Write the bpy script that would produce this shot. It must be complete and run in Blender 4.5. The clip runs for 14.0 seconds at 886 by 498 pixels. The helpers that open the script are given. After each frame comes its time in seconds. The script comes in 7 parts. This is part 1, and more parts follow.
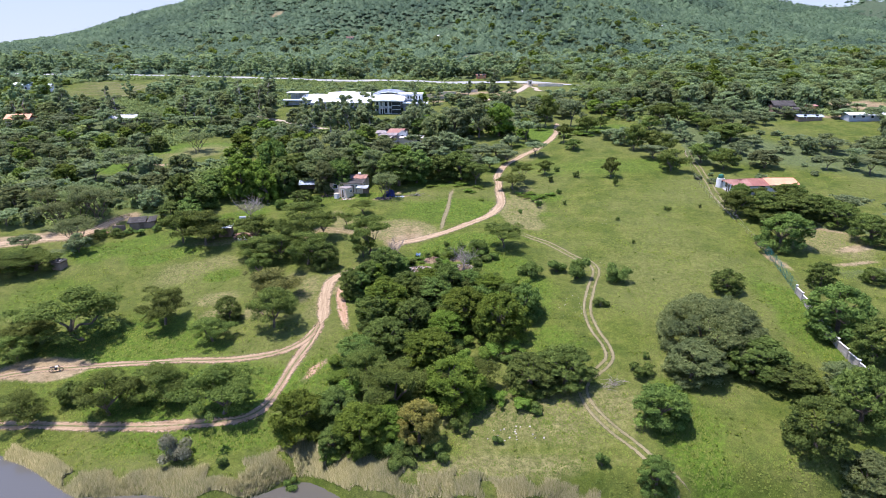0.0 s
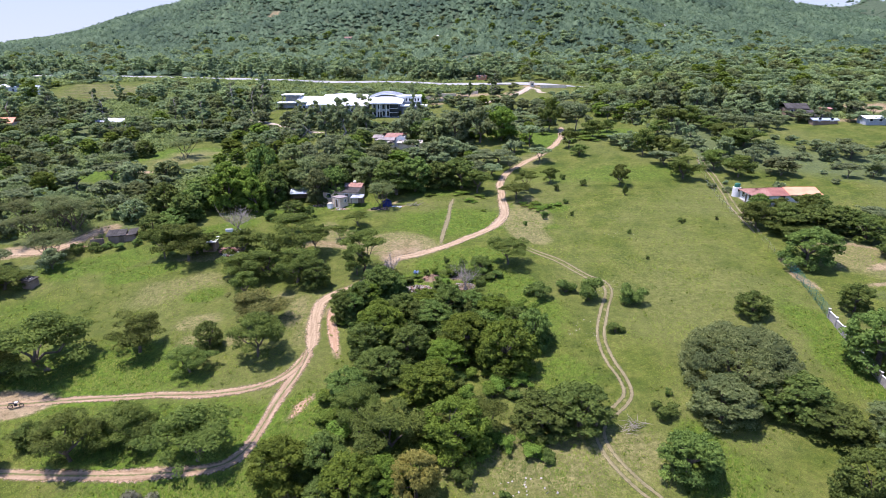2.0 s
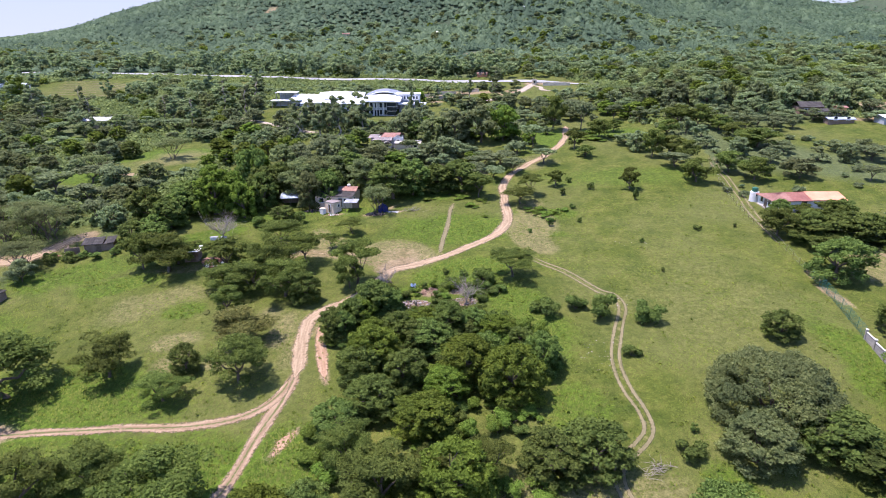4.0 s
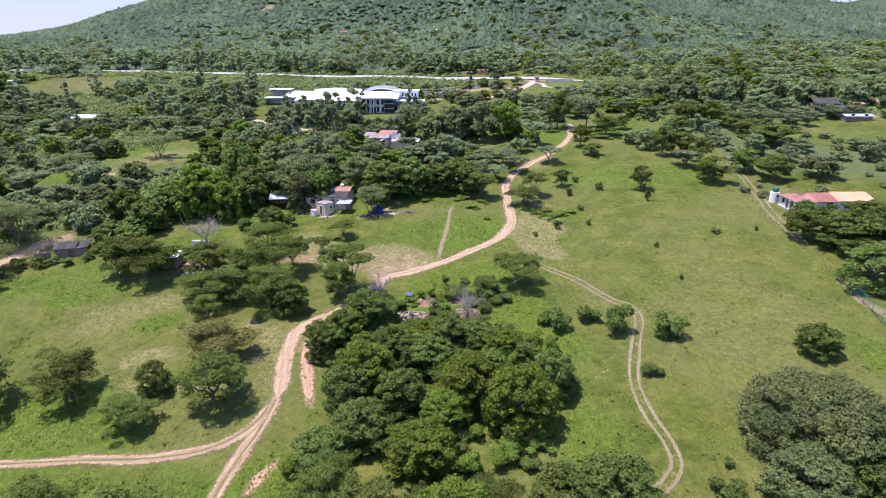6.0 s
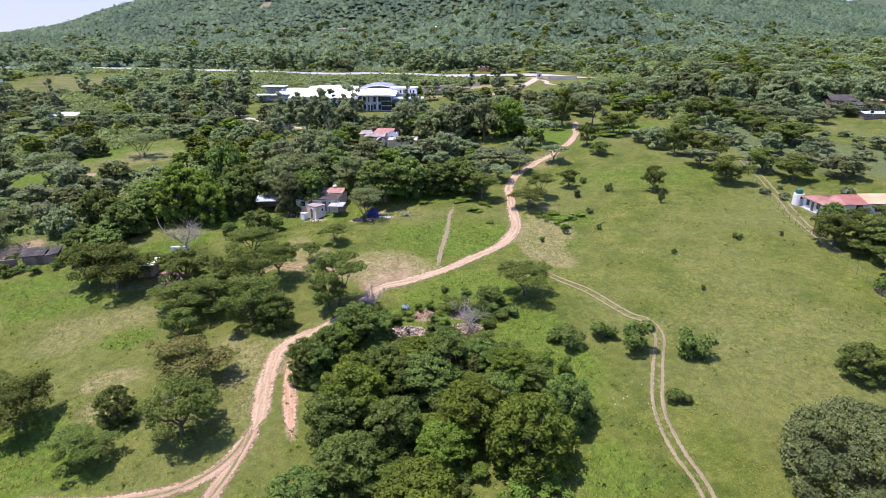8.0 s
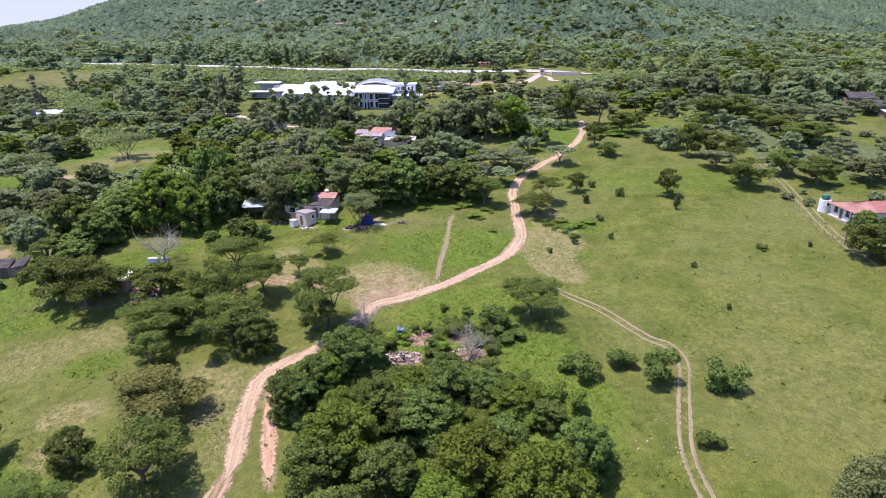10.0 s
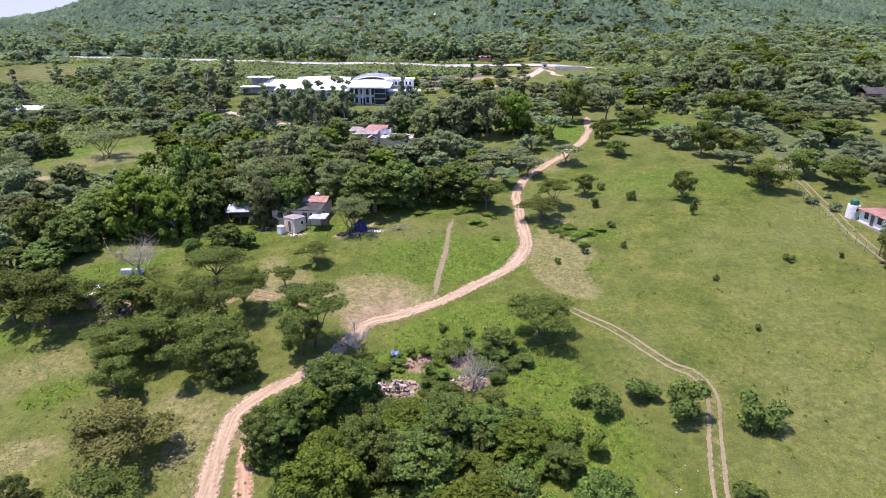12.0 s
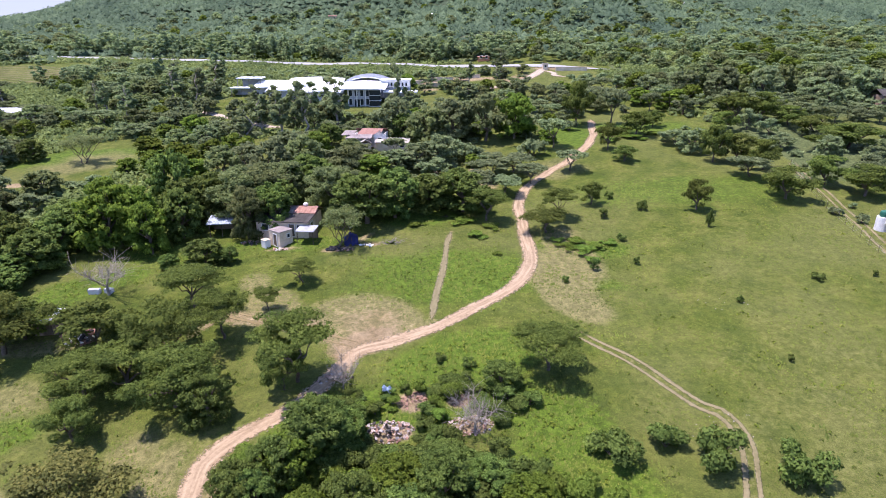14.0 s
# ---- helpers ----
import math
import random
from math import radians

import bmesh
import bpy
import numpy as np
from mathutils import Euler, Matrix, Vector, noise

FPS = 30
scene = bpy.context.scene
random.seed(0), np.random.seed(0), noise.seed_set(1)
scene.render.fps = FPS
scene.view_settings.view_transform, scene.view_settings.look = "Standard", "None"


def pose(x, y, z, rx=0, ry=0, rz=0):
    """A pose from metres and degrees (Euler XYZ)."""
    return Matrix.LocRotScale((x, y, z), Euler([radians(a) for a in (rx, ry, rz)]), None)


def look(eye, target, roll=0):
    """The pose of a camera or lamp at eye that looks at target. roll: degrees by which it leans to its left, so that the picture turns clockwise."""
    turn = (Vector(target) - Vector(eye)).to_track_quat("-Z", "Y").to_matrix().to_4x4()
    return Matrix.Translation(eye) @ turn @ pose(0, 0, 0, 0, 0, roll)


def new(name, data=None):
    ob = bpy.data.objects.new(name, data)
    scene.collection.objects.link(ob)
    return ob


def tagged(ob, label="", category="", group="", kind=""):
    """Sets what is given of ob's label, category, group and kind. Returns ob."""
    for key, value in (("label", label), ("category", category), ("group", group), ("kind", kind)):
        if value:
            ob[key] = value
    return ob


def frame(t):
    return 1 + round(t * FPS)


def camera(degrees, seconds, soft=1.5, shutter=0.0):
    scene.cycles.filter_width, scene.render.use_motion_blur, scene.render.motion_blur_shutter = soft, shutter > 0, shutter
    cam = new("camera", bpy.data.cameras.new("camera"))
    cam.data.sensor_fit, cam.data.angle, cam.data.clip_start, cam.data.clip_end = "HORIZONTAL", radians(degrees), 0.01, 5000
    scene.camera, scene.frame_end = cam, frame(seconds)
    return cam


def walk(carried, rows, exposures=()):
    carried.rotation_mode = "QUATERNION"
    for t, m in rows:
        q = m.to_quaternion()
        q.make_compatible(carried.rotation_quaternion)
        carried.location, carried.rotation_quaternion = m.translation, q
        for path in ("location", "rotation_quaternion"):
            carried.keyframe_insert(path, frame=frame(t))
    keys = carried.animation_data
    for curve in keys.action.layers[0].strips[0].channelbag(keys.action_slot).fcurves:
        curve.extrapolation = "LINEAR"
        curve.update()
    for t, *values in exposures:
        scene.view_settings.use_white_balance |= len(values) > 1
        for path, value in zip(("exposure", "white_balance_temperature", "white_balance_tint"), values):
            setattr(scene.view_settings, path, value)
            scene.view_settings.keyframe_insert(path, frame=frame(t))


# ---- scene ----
cam = camera(74.7, 14.0, soft=0.95)
METRES, EYE, TILT, LEAN, TURN = 57.0, 50.0, -19.0, 0.0, 0.0
ROWS = [
    (0.0, 0.0, 0.0, 0.0, 0.0, 0.0, -0.0),
    (0.5, -0.0005, 0.0361, 0.0133, -0.0, -0.01, 0.01),
    (1.0, -0.0008, 0.0718, 0.0268, -0.01, -0.01, 0.02),
    (1.5, -0.0009, 0.1074, 0.0404, -0.03, 0.0, 0.04),
    (2.0, -0.0008, 0.1423, 0.0549, -0.04, -0.01, 0.05),
    (2.5, -0.0005, 0.1765, 0.0685, -0.05, -0.03, 0.06),
    (3.0, 0.0, 0.211, 0.081, -0.05, -0.3, 0.05),
    (5.5, 0.0026, 0.3889, 0.1075, -0.09, -0.26, 0.07),
    (6.0, 0.0034, 0.4247, 0.1115, -0.09, -0.27, 0.07),
    (6.5, 0.0038, 0.4606, 0.1151, -0.11, -0.27, 0.07),
    (7.0, 0.0045, 0.4967, 0.118, -0.12, -0.26, 0.08),
    (7.5, 0.0047, 0.5326, 0.1223, -0.12, -0.26, 0.08),
    (8.0, 0.0046, 0.5671, 0.132, -0.13, -0.3, 0.08),
    (10.5, 0.0068, 0.7371, 0.1864, -0.15, -0.95, 0.06),
    (11.0, 0.007, 0.7702, 0.1964, -0.18, -1.21, 0.06),
    (11.5, 0.007, 0.8029, 0.2065, -0.2, -1.28, 0.05),
    (12.0, 0.0072, 0.8351, 0.2163, -0.23, -1.26, 0.05),
    (12.5, 0.0072, 0.8672, 0.2261, -0.24, -1.25, 0.04),
    (13.0, 0.0073, 0.8991, 0.2355, -0.26, -1.24, 0.05),
    (13.5, 0.008, 0.9306, 0.2451, -0.38, -1.25, 0.08),
    (14.0, 0.0085, 0.962, 0.2547, -0.45, -1.24, 0.1),
]
walk(cam, [(t, pose(0, 0, EYE, TILT, LEAN, TURN) @ pose(METRES * x, METRES * y, METRES * z, 90 + pitch, roll, yaw)) for t, x, y, z, yaw, pitch, roll in ROWS],
     exposures=[(0, 0.93, 6060, 22), (3, 0.93, 6160, 28), (6.5, 0.93, 6210, 29), (11, 0.93, 6240, 32), (14, 0.93, 6250, 29)])

# ---- daylight ----
SUN_TO = Vector((-0.29, 0.04, 0.955)).normalized()
world = bpy.data.worlds.new("sky")
scene.world = world
world.use_nodes = True
wn, wl = world.node_tree.nodes, world.node_tree.links
sky = wn.new("ShaderNodeTexSky")
sky.sky_type = "NISHITA"
sky.sun_disc = False
sky.sun_elevation = math.asin(SUN_TO.z)
sky.sun_rotation = math.atan2(SUN_TO.x, SUN_TO.y)
sky.air_density, sky.dust_density, sky.ozone_density = 1.0, 0.5, 1.2
wn["Background"].inputs["Strength"].default_value = 0.15
tint = wn.new("ShaderNodeMix")
tint.data_type, tint.blend_type = "RGBA", "MULTIPLY"
tint.inputs["Factor"].default_value = 1.0
tint.inputs[7].default_value = (0.82, 0.91, 1.08, 1)
wl.new(sky.outputs["Color"], tint.inputs[6])
wl.new(tint.outputs[2], wn["Background"].inputs["Color"])
sun = new("sun", bpy.data.lights.new("sun", "SUN"))
sun.data.energy, sun.data.angle, sun.data.color = 4.3, radians(0.6), (1.0, 0.95, 0.87)
sun.matrix_world = look(SUN_TO * 300, (0, 0, 0))


# ---- materials ----
def material(name, rough=0.9, metal=0.0, spec=0.3):
    m = bpy.data.materials.new(name)
    m.use_nodes = True
    nodes = m.node_tree.nodes
    b = nodes["Principled BSDF"]
    b.inputs["Roughness"].default_value, b.inputs["Metallic"].default_value = rough, metal
    b.inputs["Specular IOR Level"].default_value = spec
    return m, nodes, m.node_tree.links, b


def noise_of(nodes, links, scale, detail=4.0, rough=0.6, space="Object", stretch=None):
    where = nodes.new("ShaderNodeTexCoord").outputs[space]
    if stretch:
        mapping = nodes.new("ShaderNodeMapping")
        mapping.inputs["Scale"].default_value = stretch
        links.new(where, mapping.inputs["Vector"])
        where = mapping.outputs["Vector"]
    n = nodes.new("ShaderNodeTexNoise")
    n.inputs["Scale"].default_value, n.inputs["Detail"].default_value, n.inputs["Roughness"].default_value = scale, detail, rough
    links.new(where, n.inputs["Vector"])
    return n.outputs["Fac"]


def ramp(nodes, links, value, stops):
    r = nodes.new("ShaderNodeValToRGB")
    while len(r.color_ramp.elements) < len(stops):
        r.color_ramp.elements.new(0.5)
    for e, (at, colour) in zip(r.color_ramp.elements, stops):
        e.position, e.color = at, (*colour, 1)
    links.new(value, r.inputs["Fac"])
    return r.outputs["Color"]


def blend(nodes, links, fac, a, b, mode="MIX"):
    m = nodes.new("ShaderNodeMix")
    m.data_type, m.blend_type = "RGBA", mode
    for socket, value in ((m.inputs["Factor"], fac), (m.inputs[6], a), (m.inputs[7], b)):
        if isinstance(value, (int, float)):
            socket.default_value = value
        elif isinstance(value, tuple):
            socket.default_value = (*value, 1)
        else:
            links.new(value, socket)
    return m.outputs[2]


def math_of(nodes, links, op, a, b, clamp=False):
    m = nodes.new("ShaderNodeMath")
    m.operation, m.use_clamp = op, clamp
    for socket, value in zip(m.inputs, (a, b)):
        if isinstance(value, (int, float)):
            socket.default_value = value
        else:
            links.new(value, socket)
    return m.outputs[0]


def relief(nodes, links, b, height, strength, distance):
    bump = nodes.new("ShaderNodeBump")
    bump.inputs["Strength"].default_value, bump.inputs["Distance"].default_value = strength, distance
    links.new(height, bump.inputs["Height"])
    links.new(bump.outputs["Normal"], b.inputs["Normal"])


def two_tone(name, dark, light, scale, rough=0.9, metal=0.0, fine=None, bump=0.0, spec=0.3, stretch=None):
    """Blotches of one size between two colours, with finer grain over them."""
    m, nodes, links, b = material(name, rough, metal, spec)
    coarse = noise_of(nodes, links, scale, 5, 0.65, stretch=stretch)
    grain = noise_of(nodes, links, fine or scale * 9, 3, 0.7, stretch=stretch)
    mixed = math_of(nodes, links, "ADD", math_of(nodes, links, "MULTIPLY", coarse, 0.65), math_of(nodes, links, "MULTIPLY", grain, 0.35))
    links.new(ramp(nodes, links, mixed, [(0.34, dark), (0.66, light)]), b.inputs["Base Color"])
    if bump:
        relief(nodes, links, b, grain, 0.6, bump)
    return m


def leaf_material(name, dark, light, tint, through_light=0.5, stands=0.11):
    """Leaves: each clump takes its own shade, each tree its own hue; some light passes through."""
    m, nodes, links, b = material(name, 0.75, 0.0, 0.1)
    geometry = nodes.new("ShaderNodeNewGeometry")
    info = nodes.new("ShaderNodeObjectInfo")
    leaf = ramp(nodes, links, geometry.outputs["Random Per Island"], [(0.0, dark), (0.55, tuple(0.5 * (p + q) for p, q in zip(dark, light))), (1.0, light)])
    patch = noise_of(nodes, links, 0.5, 2, 0.5)
    leaf = blend(nodes, links, math_of(nodes, links, "MULTIPLY", patch, 0.5), leaf, tint)
    stand = noise_of(nodes, links, stands, 4, 0.65)
    leaf = blend(nodes, links, 1.0, leaf, ramp(nodes, links, stand, [(0.32, (0.62, 0.67, 0.70)), (0.68, (1.34, 1.28, 1.14))]), "MULTIPLY")
    hue = nodes.new("ShaderNodeHueSaturation")
    links.new(math_of(nodes, links, "MULTIPLY_ADD", info.outputs["Random"], 0.03), hue.inputs["Hue"])
    hue.inputs["Hue"].links[0].from_node.inputs[2].default_value = 0.484
    links.new(math_of(nodes, links, "MULTIPLY_ADD", info.outputs["Random"], 0.5), hue.inputs["Value"])
    hue.inputs["Value"].links[0].from_node.inputs[2].default_value = 0.75
    links.new(leaf, hue.inputs["Color"])
    links.new(hue.outputs["Color"], b.inputs["Base Color"])
    glow = nodes.new("ShaderNodeBsdfTranslucent")
    links.new(hue.outputs["Color"], glow.inputs["Color"])
    mix = nodes.new("ShaderNodeMixShader")
    mix.inputs["Fac"].default_value = through_light
    links.new(b.outputs["BSDF"], mix.inputs[1])
    links.new(glow.outputs["BSDF"], mix.inputs[2])
    links.new(mix.outputs["Shader"], nodes["Material Output"].inputs["Surface"])
    return m


def ground_material():
    """Grass with bare soil, dry grass and lush grass where the land's mask says so."""
    m, nodes, links, b = material("grassland", 0.95, 0.0, 0.15)
    mask = nodes.new("ShaderNodeAttribute")
    mask.attribute_name = "cover"
    split = nodes.new("ShaderNodeSeparateColor")
    links.new(mask.outputs["Color"], split.inputs["Color"])
    broad = noise_of(nodes, links, 0.035, 4, 0.6)
    patch = noise_of(nodes, links, 0.22, 6, 0.7)
    tuft = noise_of(nodes, links, 1.5, 6, 0.75)
    grain = noise_of(nodes, links, 9.0, 3, 0.8)
    green = ramp(nodes, links, patch, [(0.34, (0.055, 0.084, 0.011)), (0.50, (0.087, 0.111, 0.017)), (0.66, (0.133, 0.141, 0.033))])
    green = blend(nodes, links, ramp(nodes, links, broad, [(0.43, (0, 0, 0)), (0.60, (0.7, 0.7, 0.7))]), green, (0.128, 0.138, 0.041))
    lush = ramp(nodes, links, tuft, [(0.30, (0.048, 0.090, 0.008)), (0.70, (0.110, 0.166, 0.020))])
    dry = ramp(nodes, links, tuft, [(0.30, (0.150, 0.143, 0.054)), (0.70, (0.208, 0.188, 0.084))])
    soil = ramp(nodes, links, patch, [(0.30, (0.205, 0.148, 0.084)), (0.70, (0.335, 0.262, 0.166))])
    ragged = math_of(nodes, links, "SUBTRACT", tuft, 0.5)

    def masked(channel, strength):
        torn = math_of(nodes, links, "MULTIPLY_ADD", ragged, strength)
        links.new(split.outputs[channel], torn.node.inputs[2])
        return ramp(nodes, links, torn, [(0.30, (0, 0, 0)), (0.62, (1, 1, 1))])

    floor = ramp(nodes, links, tuft, [(0.30, (0.072, 0.098, 0.036)), (0.70, (0.115, 0.140, 0.058))])
    # hill floor, darker and bluer to blend with the haze-tinted crowns
    thick = ramp(nodes, links, patch, [(0.35, (0.050, 0.074, 0.042)), (0.65, (0.088, 0.118, 0.068))])
    way = nodes.new("ShaderNodeSeparateXYZ")
    links.new(nodes.new("ShaderNodeTexCoord").outputs["Object"], way.inputs["Vector"])
    upland = math_of(nodes, links, "MULTIPLY", math_of(nodes, links, "SUBTRACT", way.outputs["Y"], 345.0), 0.02, True)
    floor = blend(nodes, links, upland, floor, thick)
    shrubby = ramp(nodes, links, mask.outputs["Alpha"], [(0.30, (0, 0, 0)), (0.70, (1, 1, 1))])
    green = blend(nodes, links, shrubby, green, floor)
    colour = blend(nodes, links, masked("Blue", 1.1), green, lush)
    colour = blend(nodes, links, masked("Green", 0.4), colour, dry)
    colour = blend(nodes, links, masked("Red", 0.9), colour, soil)
    speck = ramp(nodes, links, math_of(nodes, links, "MULTIPLY_ADD", grain, 0.6), [(0.41, (0.45, 0.48, 0.42)), (0.65, (1.20, 1.17, 1.11))])
    speck.node.inputs["Fac"].links[0].from_node.inputs[2].default_value = 0.0
    links.new(math_of(nodes, links, "MULTIPLY", tuft, 0.45), speck.node.inputs["Fac"].links[0].from_node.inputs[2])
    colour = blend(nodes, links, 0.95, colour, speck, "MULTIPLY")
    lumps = noise_of(nodes, links, 0.65, 5, 0.7)
    colour = blend(nodes, links, 1.0, colour, ramp(nodes, links, lumps, [(0.34, (0.82, 0.85, 0.79)), (0.5, (1.0, 1.0, 1.0)), (0.66, (1.16, 1.14, 1.12))]), "MULTIPLY")
    links.new(colour, b.inputs["Base Color"])
    relief(nodes, links, b, math_of(nodes, links, "ADD", tuft, math_of(nodes, links, "MULTIPLY", grain, 0.4)), 0.7, 0.18)
    return m


GRASS = ground_material()
def track_material(name, dark, light, grassy=0.0):
    """Worn earth with streaks along the wheels, a ragged edge and grass left in the middle."""
    m, nodes, links, b = material(name, 0.95, 0.0, 0.15)
    lane = nodes.new("ShaderNodeAttribute")
    lane.attribute_name = "lane"
    split = nodes.new("ShaderNodeSeparateXYZ")
    links.new(lane.outputs["Vector"], split.inputs["Vector"])
    mapping = nodes.new("ShaderNodeMapping")
    mapping.inputs["Scale"].default_value = (2.6, 0.22, 0.0)
    links.new(lane.outputs["Vector"], mapping.inputs["Vector"])
    streak = nodes.new("ShaderNodeTexNoise")
    streak.inputs["Scale"].default_value, streak.inputs["Detail"].default_value = 1.0, 4.0
    links.new(mapping.outputs["Vector"], streak.inputs["Vector"])
    grain = noise_of(nodes, links, 2.6, 6, 0.75)
    mixed = math_of(nodes, links, "ADD", math_of(nodes, links, "MULTIPLY", streak.outputs["Fac"], 0.6), math_of(nodes, links, "MULTIPLY", grain, 0.4))
    colour = ramp(nodes, links, mixed, [(0.36, dark), (0.64, light)])
    green = ramp(nodes, links, grain, [(0.3, (0.060, 0.080, 0.022)), (0.7, (0.130, 0.135, 0.048))])
    wander = math_of(nodes, links, "SUBTRACT", grain, 0.5)
    if grassy:
        off = math_of(nodes, links, "ABSOLUTE", split.outputs["X"], 0.0)
        crown = math_of(nodes, links, "SUBTRACT", grassy, math_of(nodes, links, "MULTIPLY", off, 1.7))
        crown = math_of(nodes, links, "ADD", crown, math_of(nodes, links, "MULTIPLY", wander, 1.6))
        colour = blend(nodes, links, ramp(nodes, links, crown, [(0.30, (0, 0, 0)), (0.55, (1, 1, 1))]), colour, green)
    links.new(colour, b.inputs["Base Color"])
    relief(nodes, links, b, mixed, 0.6, 0.08)
    kept = math_of(nodes, links, "ADD", split.outputs["Z"], math_of(nodes, links, "MULTIPLY", wander, 1.5))
    clear = nodes.new("ShaderNodeBsdfTransparent")
    mix = nodes.new("ShaderNodeMixShader")
    links.new(ramp(nodes, links, kept, [(0.14, (0, 0, 0)), (0.46, (1, 1, 1))]), mix.inputs["Fac"])
    links.new(clear.outputs["BSDF"], mix.inputs[1])
    links.new(b.outputs["BSDF"], mix.inputs[2])
    links.new(mix.outputs["Shader"], nodes["Material Output"].inputs["Surface"])
    return m


SANDY = track_material("sandy_road", (0.192, 0.136, 0.078), (0.40, 0.302, 0.192), 0.12)
SANDY_GRASSY = track_material("sandy_road_with_grassy_crown", (0.170, 0.114, 0.064), (0.36, 0.262, 0.170), 0.62)
REDDISH = track_material("reddish_eroded_earth", (0.215, 0.128, 0.068), (0.42, 0.285, 0.185))
EARTH = track_material("earth_path", (0.120, 0.100, 0.042), (0.245, 0.190, 0.098))
FAINT = track_material("faint_wheel_rut", (0.118, 0.106, 0.050), (0.222, 0.188, 0.104))
PALE_EARTH = track_material("pale_gravel", (0.25, 0.20, 0.140), (0.46, 0.39, 0.30))
TARMAC = two_tone("pale_tarmac", (0.25, 0.25, 0.245), (0.34, 0.34, 0.33), 0.2, 0.85)
BARK = two_tone("bark", (0.06, 0.045, 0.03), (0.17, 0.135, 0.10), 3.0, 0.95, fine=14, bump=0.03)
PALE_BARK = two_tone("dead_wood", (0.19, 0.162, 0.130), (0.36, 0.315, 0.262), 3.0, 0.95, fine=14, bump=0.02)
LEAF_BROAD = leaf_material("dark_leaves", (0.046, 0.082, 0.017), (0.190, 0.262, 0.060), (0.115, 0.162, 0.038), 0.4)
LEAF_BRIGHT = leaf_material("bright_leaves", (0.060, 0.104, 0.013), (0.206, 0.288, 0.040), (0.128, 0.182, 0.029), 0.45)
LEAF_ACACIA = leaf_material("acacia_leaves", (0.056, 0.088, 0.018), (0.192, 0.242, 0.052), (0.117, 0.153, 0.037))
LEAF_GREY = leaf_material("grey_green_leaves", (0.088, 0.122, 0.044), (0.244, 0.292, 0.116), (0.164, 0.202, 0.080))
LEAF_YELLOW = leaf_material("yellowed_leaves", (0.110, 0.112, 0.026), (0.330, 0.275, 0.075), (0.215, 0.185, 0.050))
LEAF_OLIVE = leaf_material("olive_leaves", (0.080, 0.106, 0.042), (0.222, 0.258, 0.108), (0.146, 0.172, 0.074))
# blue-green cast puts distance haze into the far hills' leaf colour
LEAF_FAR_HAZED = leaf_material("woodland_leaves", (0.050, 0.088, 0.050), (0.144, 0.206, 0.120), (0.094, 0.143, 0.086), 0.4, 0.012)
# distant trees: leaves lightened and blued, with aerial haze in their colour
LEAF_WOOD_HAZED = leaf_material("mixed_wood_leaves", (0.104, 0.146, 0.068), (0.292, 0.362, 0.166), (0.200, 0.248, 0.116), 0.5, 0.06)
LEAF_PALE = leaf_material("pale_grey_leaves", (0.150, 0.160, 0.095), (0.350, 0.355, 0.245), (0.250, 0.255, 0.165), 0.4)
LEAF_BROWN = leaf_material("brownish_acacia_leaves", (0.070, 0.088, 0.022), (0.240, 0.235, 0.068), (0.150, 0.150, 0.044), 0.4)
LEAF_LUSH = leaf_material("lush_shrub_leaves", (0.078, 0.138, 0.018), (0.240, 0.340, 0.058), (0.150, 0.220, 0.038), 0.45)
LEAF_SCRUB = leaf_material("scrub_leaves", (0.084, 0.122, 0.040), (0.225, 0.282, 0.092), (0.150, 0.190, 0.066), 0.4, 0.06)
WEED = leaf_material("weed_leaves", (0.062, 0.115, 0.014), (0.215, 0.268, 0.042), (0.138, 0.178, 0.026), 0.4)
REED = leaf_material("dry_reeds", (0.130, 0.145, 0.045), (0.420, 0.390, 0.225), (0.250, 0.255, 0.115), 0.3)
BLADE = leaf_material("grass_blades", (0.054, 0.086, 0.013), (0.142, 0.160, 0.036), (0.093, 0.119, 0.023), 0.2)
WHITE_WALL = two_tone("whitewash", (0.55, 0.53, 0.49), (0.80, 0.79, 0.76), 0.7, 0.9, fine=6)
CREAM_WALL = two_tone("stained_plaster", (0.46, 0.355, 0.24), (0.74, 0.62, 0.47), 0.8, 0.9, fine=6)
GREY_WALL = two_tone("grey_plaster", (0.30, 0.31, 0.33), (0.46, 0.47, 0.49), 0.6, 0.9)
MUD_WALL = two_tone("mud_wall", (0.15, 0.10, 0.07), (0.30, 0.22, 0.16), 1.0, 0.95, fine=7, bump=0.03)
CONCRETE = two_tone("concrete", (0.20, 0.18, 0.155), (0.36, 0.33, 0.29), 0.8, 0.9)
TIN = two_tone("grey_tin", (0.30, 0.31, 0.32), (0.54, 0.55, 0.57), 0.7, 0.5, 0.25, fine=5)
# old tin, darkened further so its colour carries the farmhouse roof's tree shade
DARK_TIN = two_tone("weathered_tin", (0.026, 0.024, 0.022), (0.095, 0.088, 0.082), 0.7, 0.9, 0.0, fine=5, spec=0.1)
PINK_TIN = two_tone("pinkish_grey_tin", (0.15, 0.125, 0.115), (0.36, 0.31, 0.29), 0.7, 0.7, 0.1, fine=5)
CREAM_TIN = two_tone("cream_tin", (0.28, 0.25, 0.21), (0.54, 0.49, 0.43), 0.7, 0.65, 0.1, fine=5)
RUST = two_tone("rusty_tin", (0.20, 0.095, 0.065), (0.42, 0.25, 0.195), 0.7, 0.75, 0.15, fine=5)
BLUE_TIN = two_tone("pale_blue_tin", (0.24, 0.29, 0.35), (0.50, 0.55, 0.61), 0.6, 0.5, 0.2, fine=5)
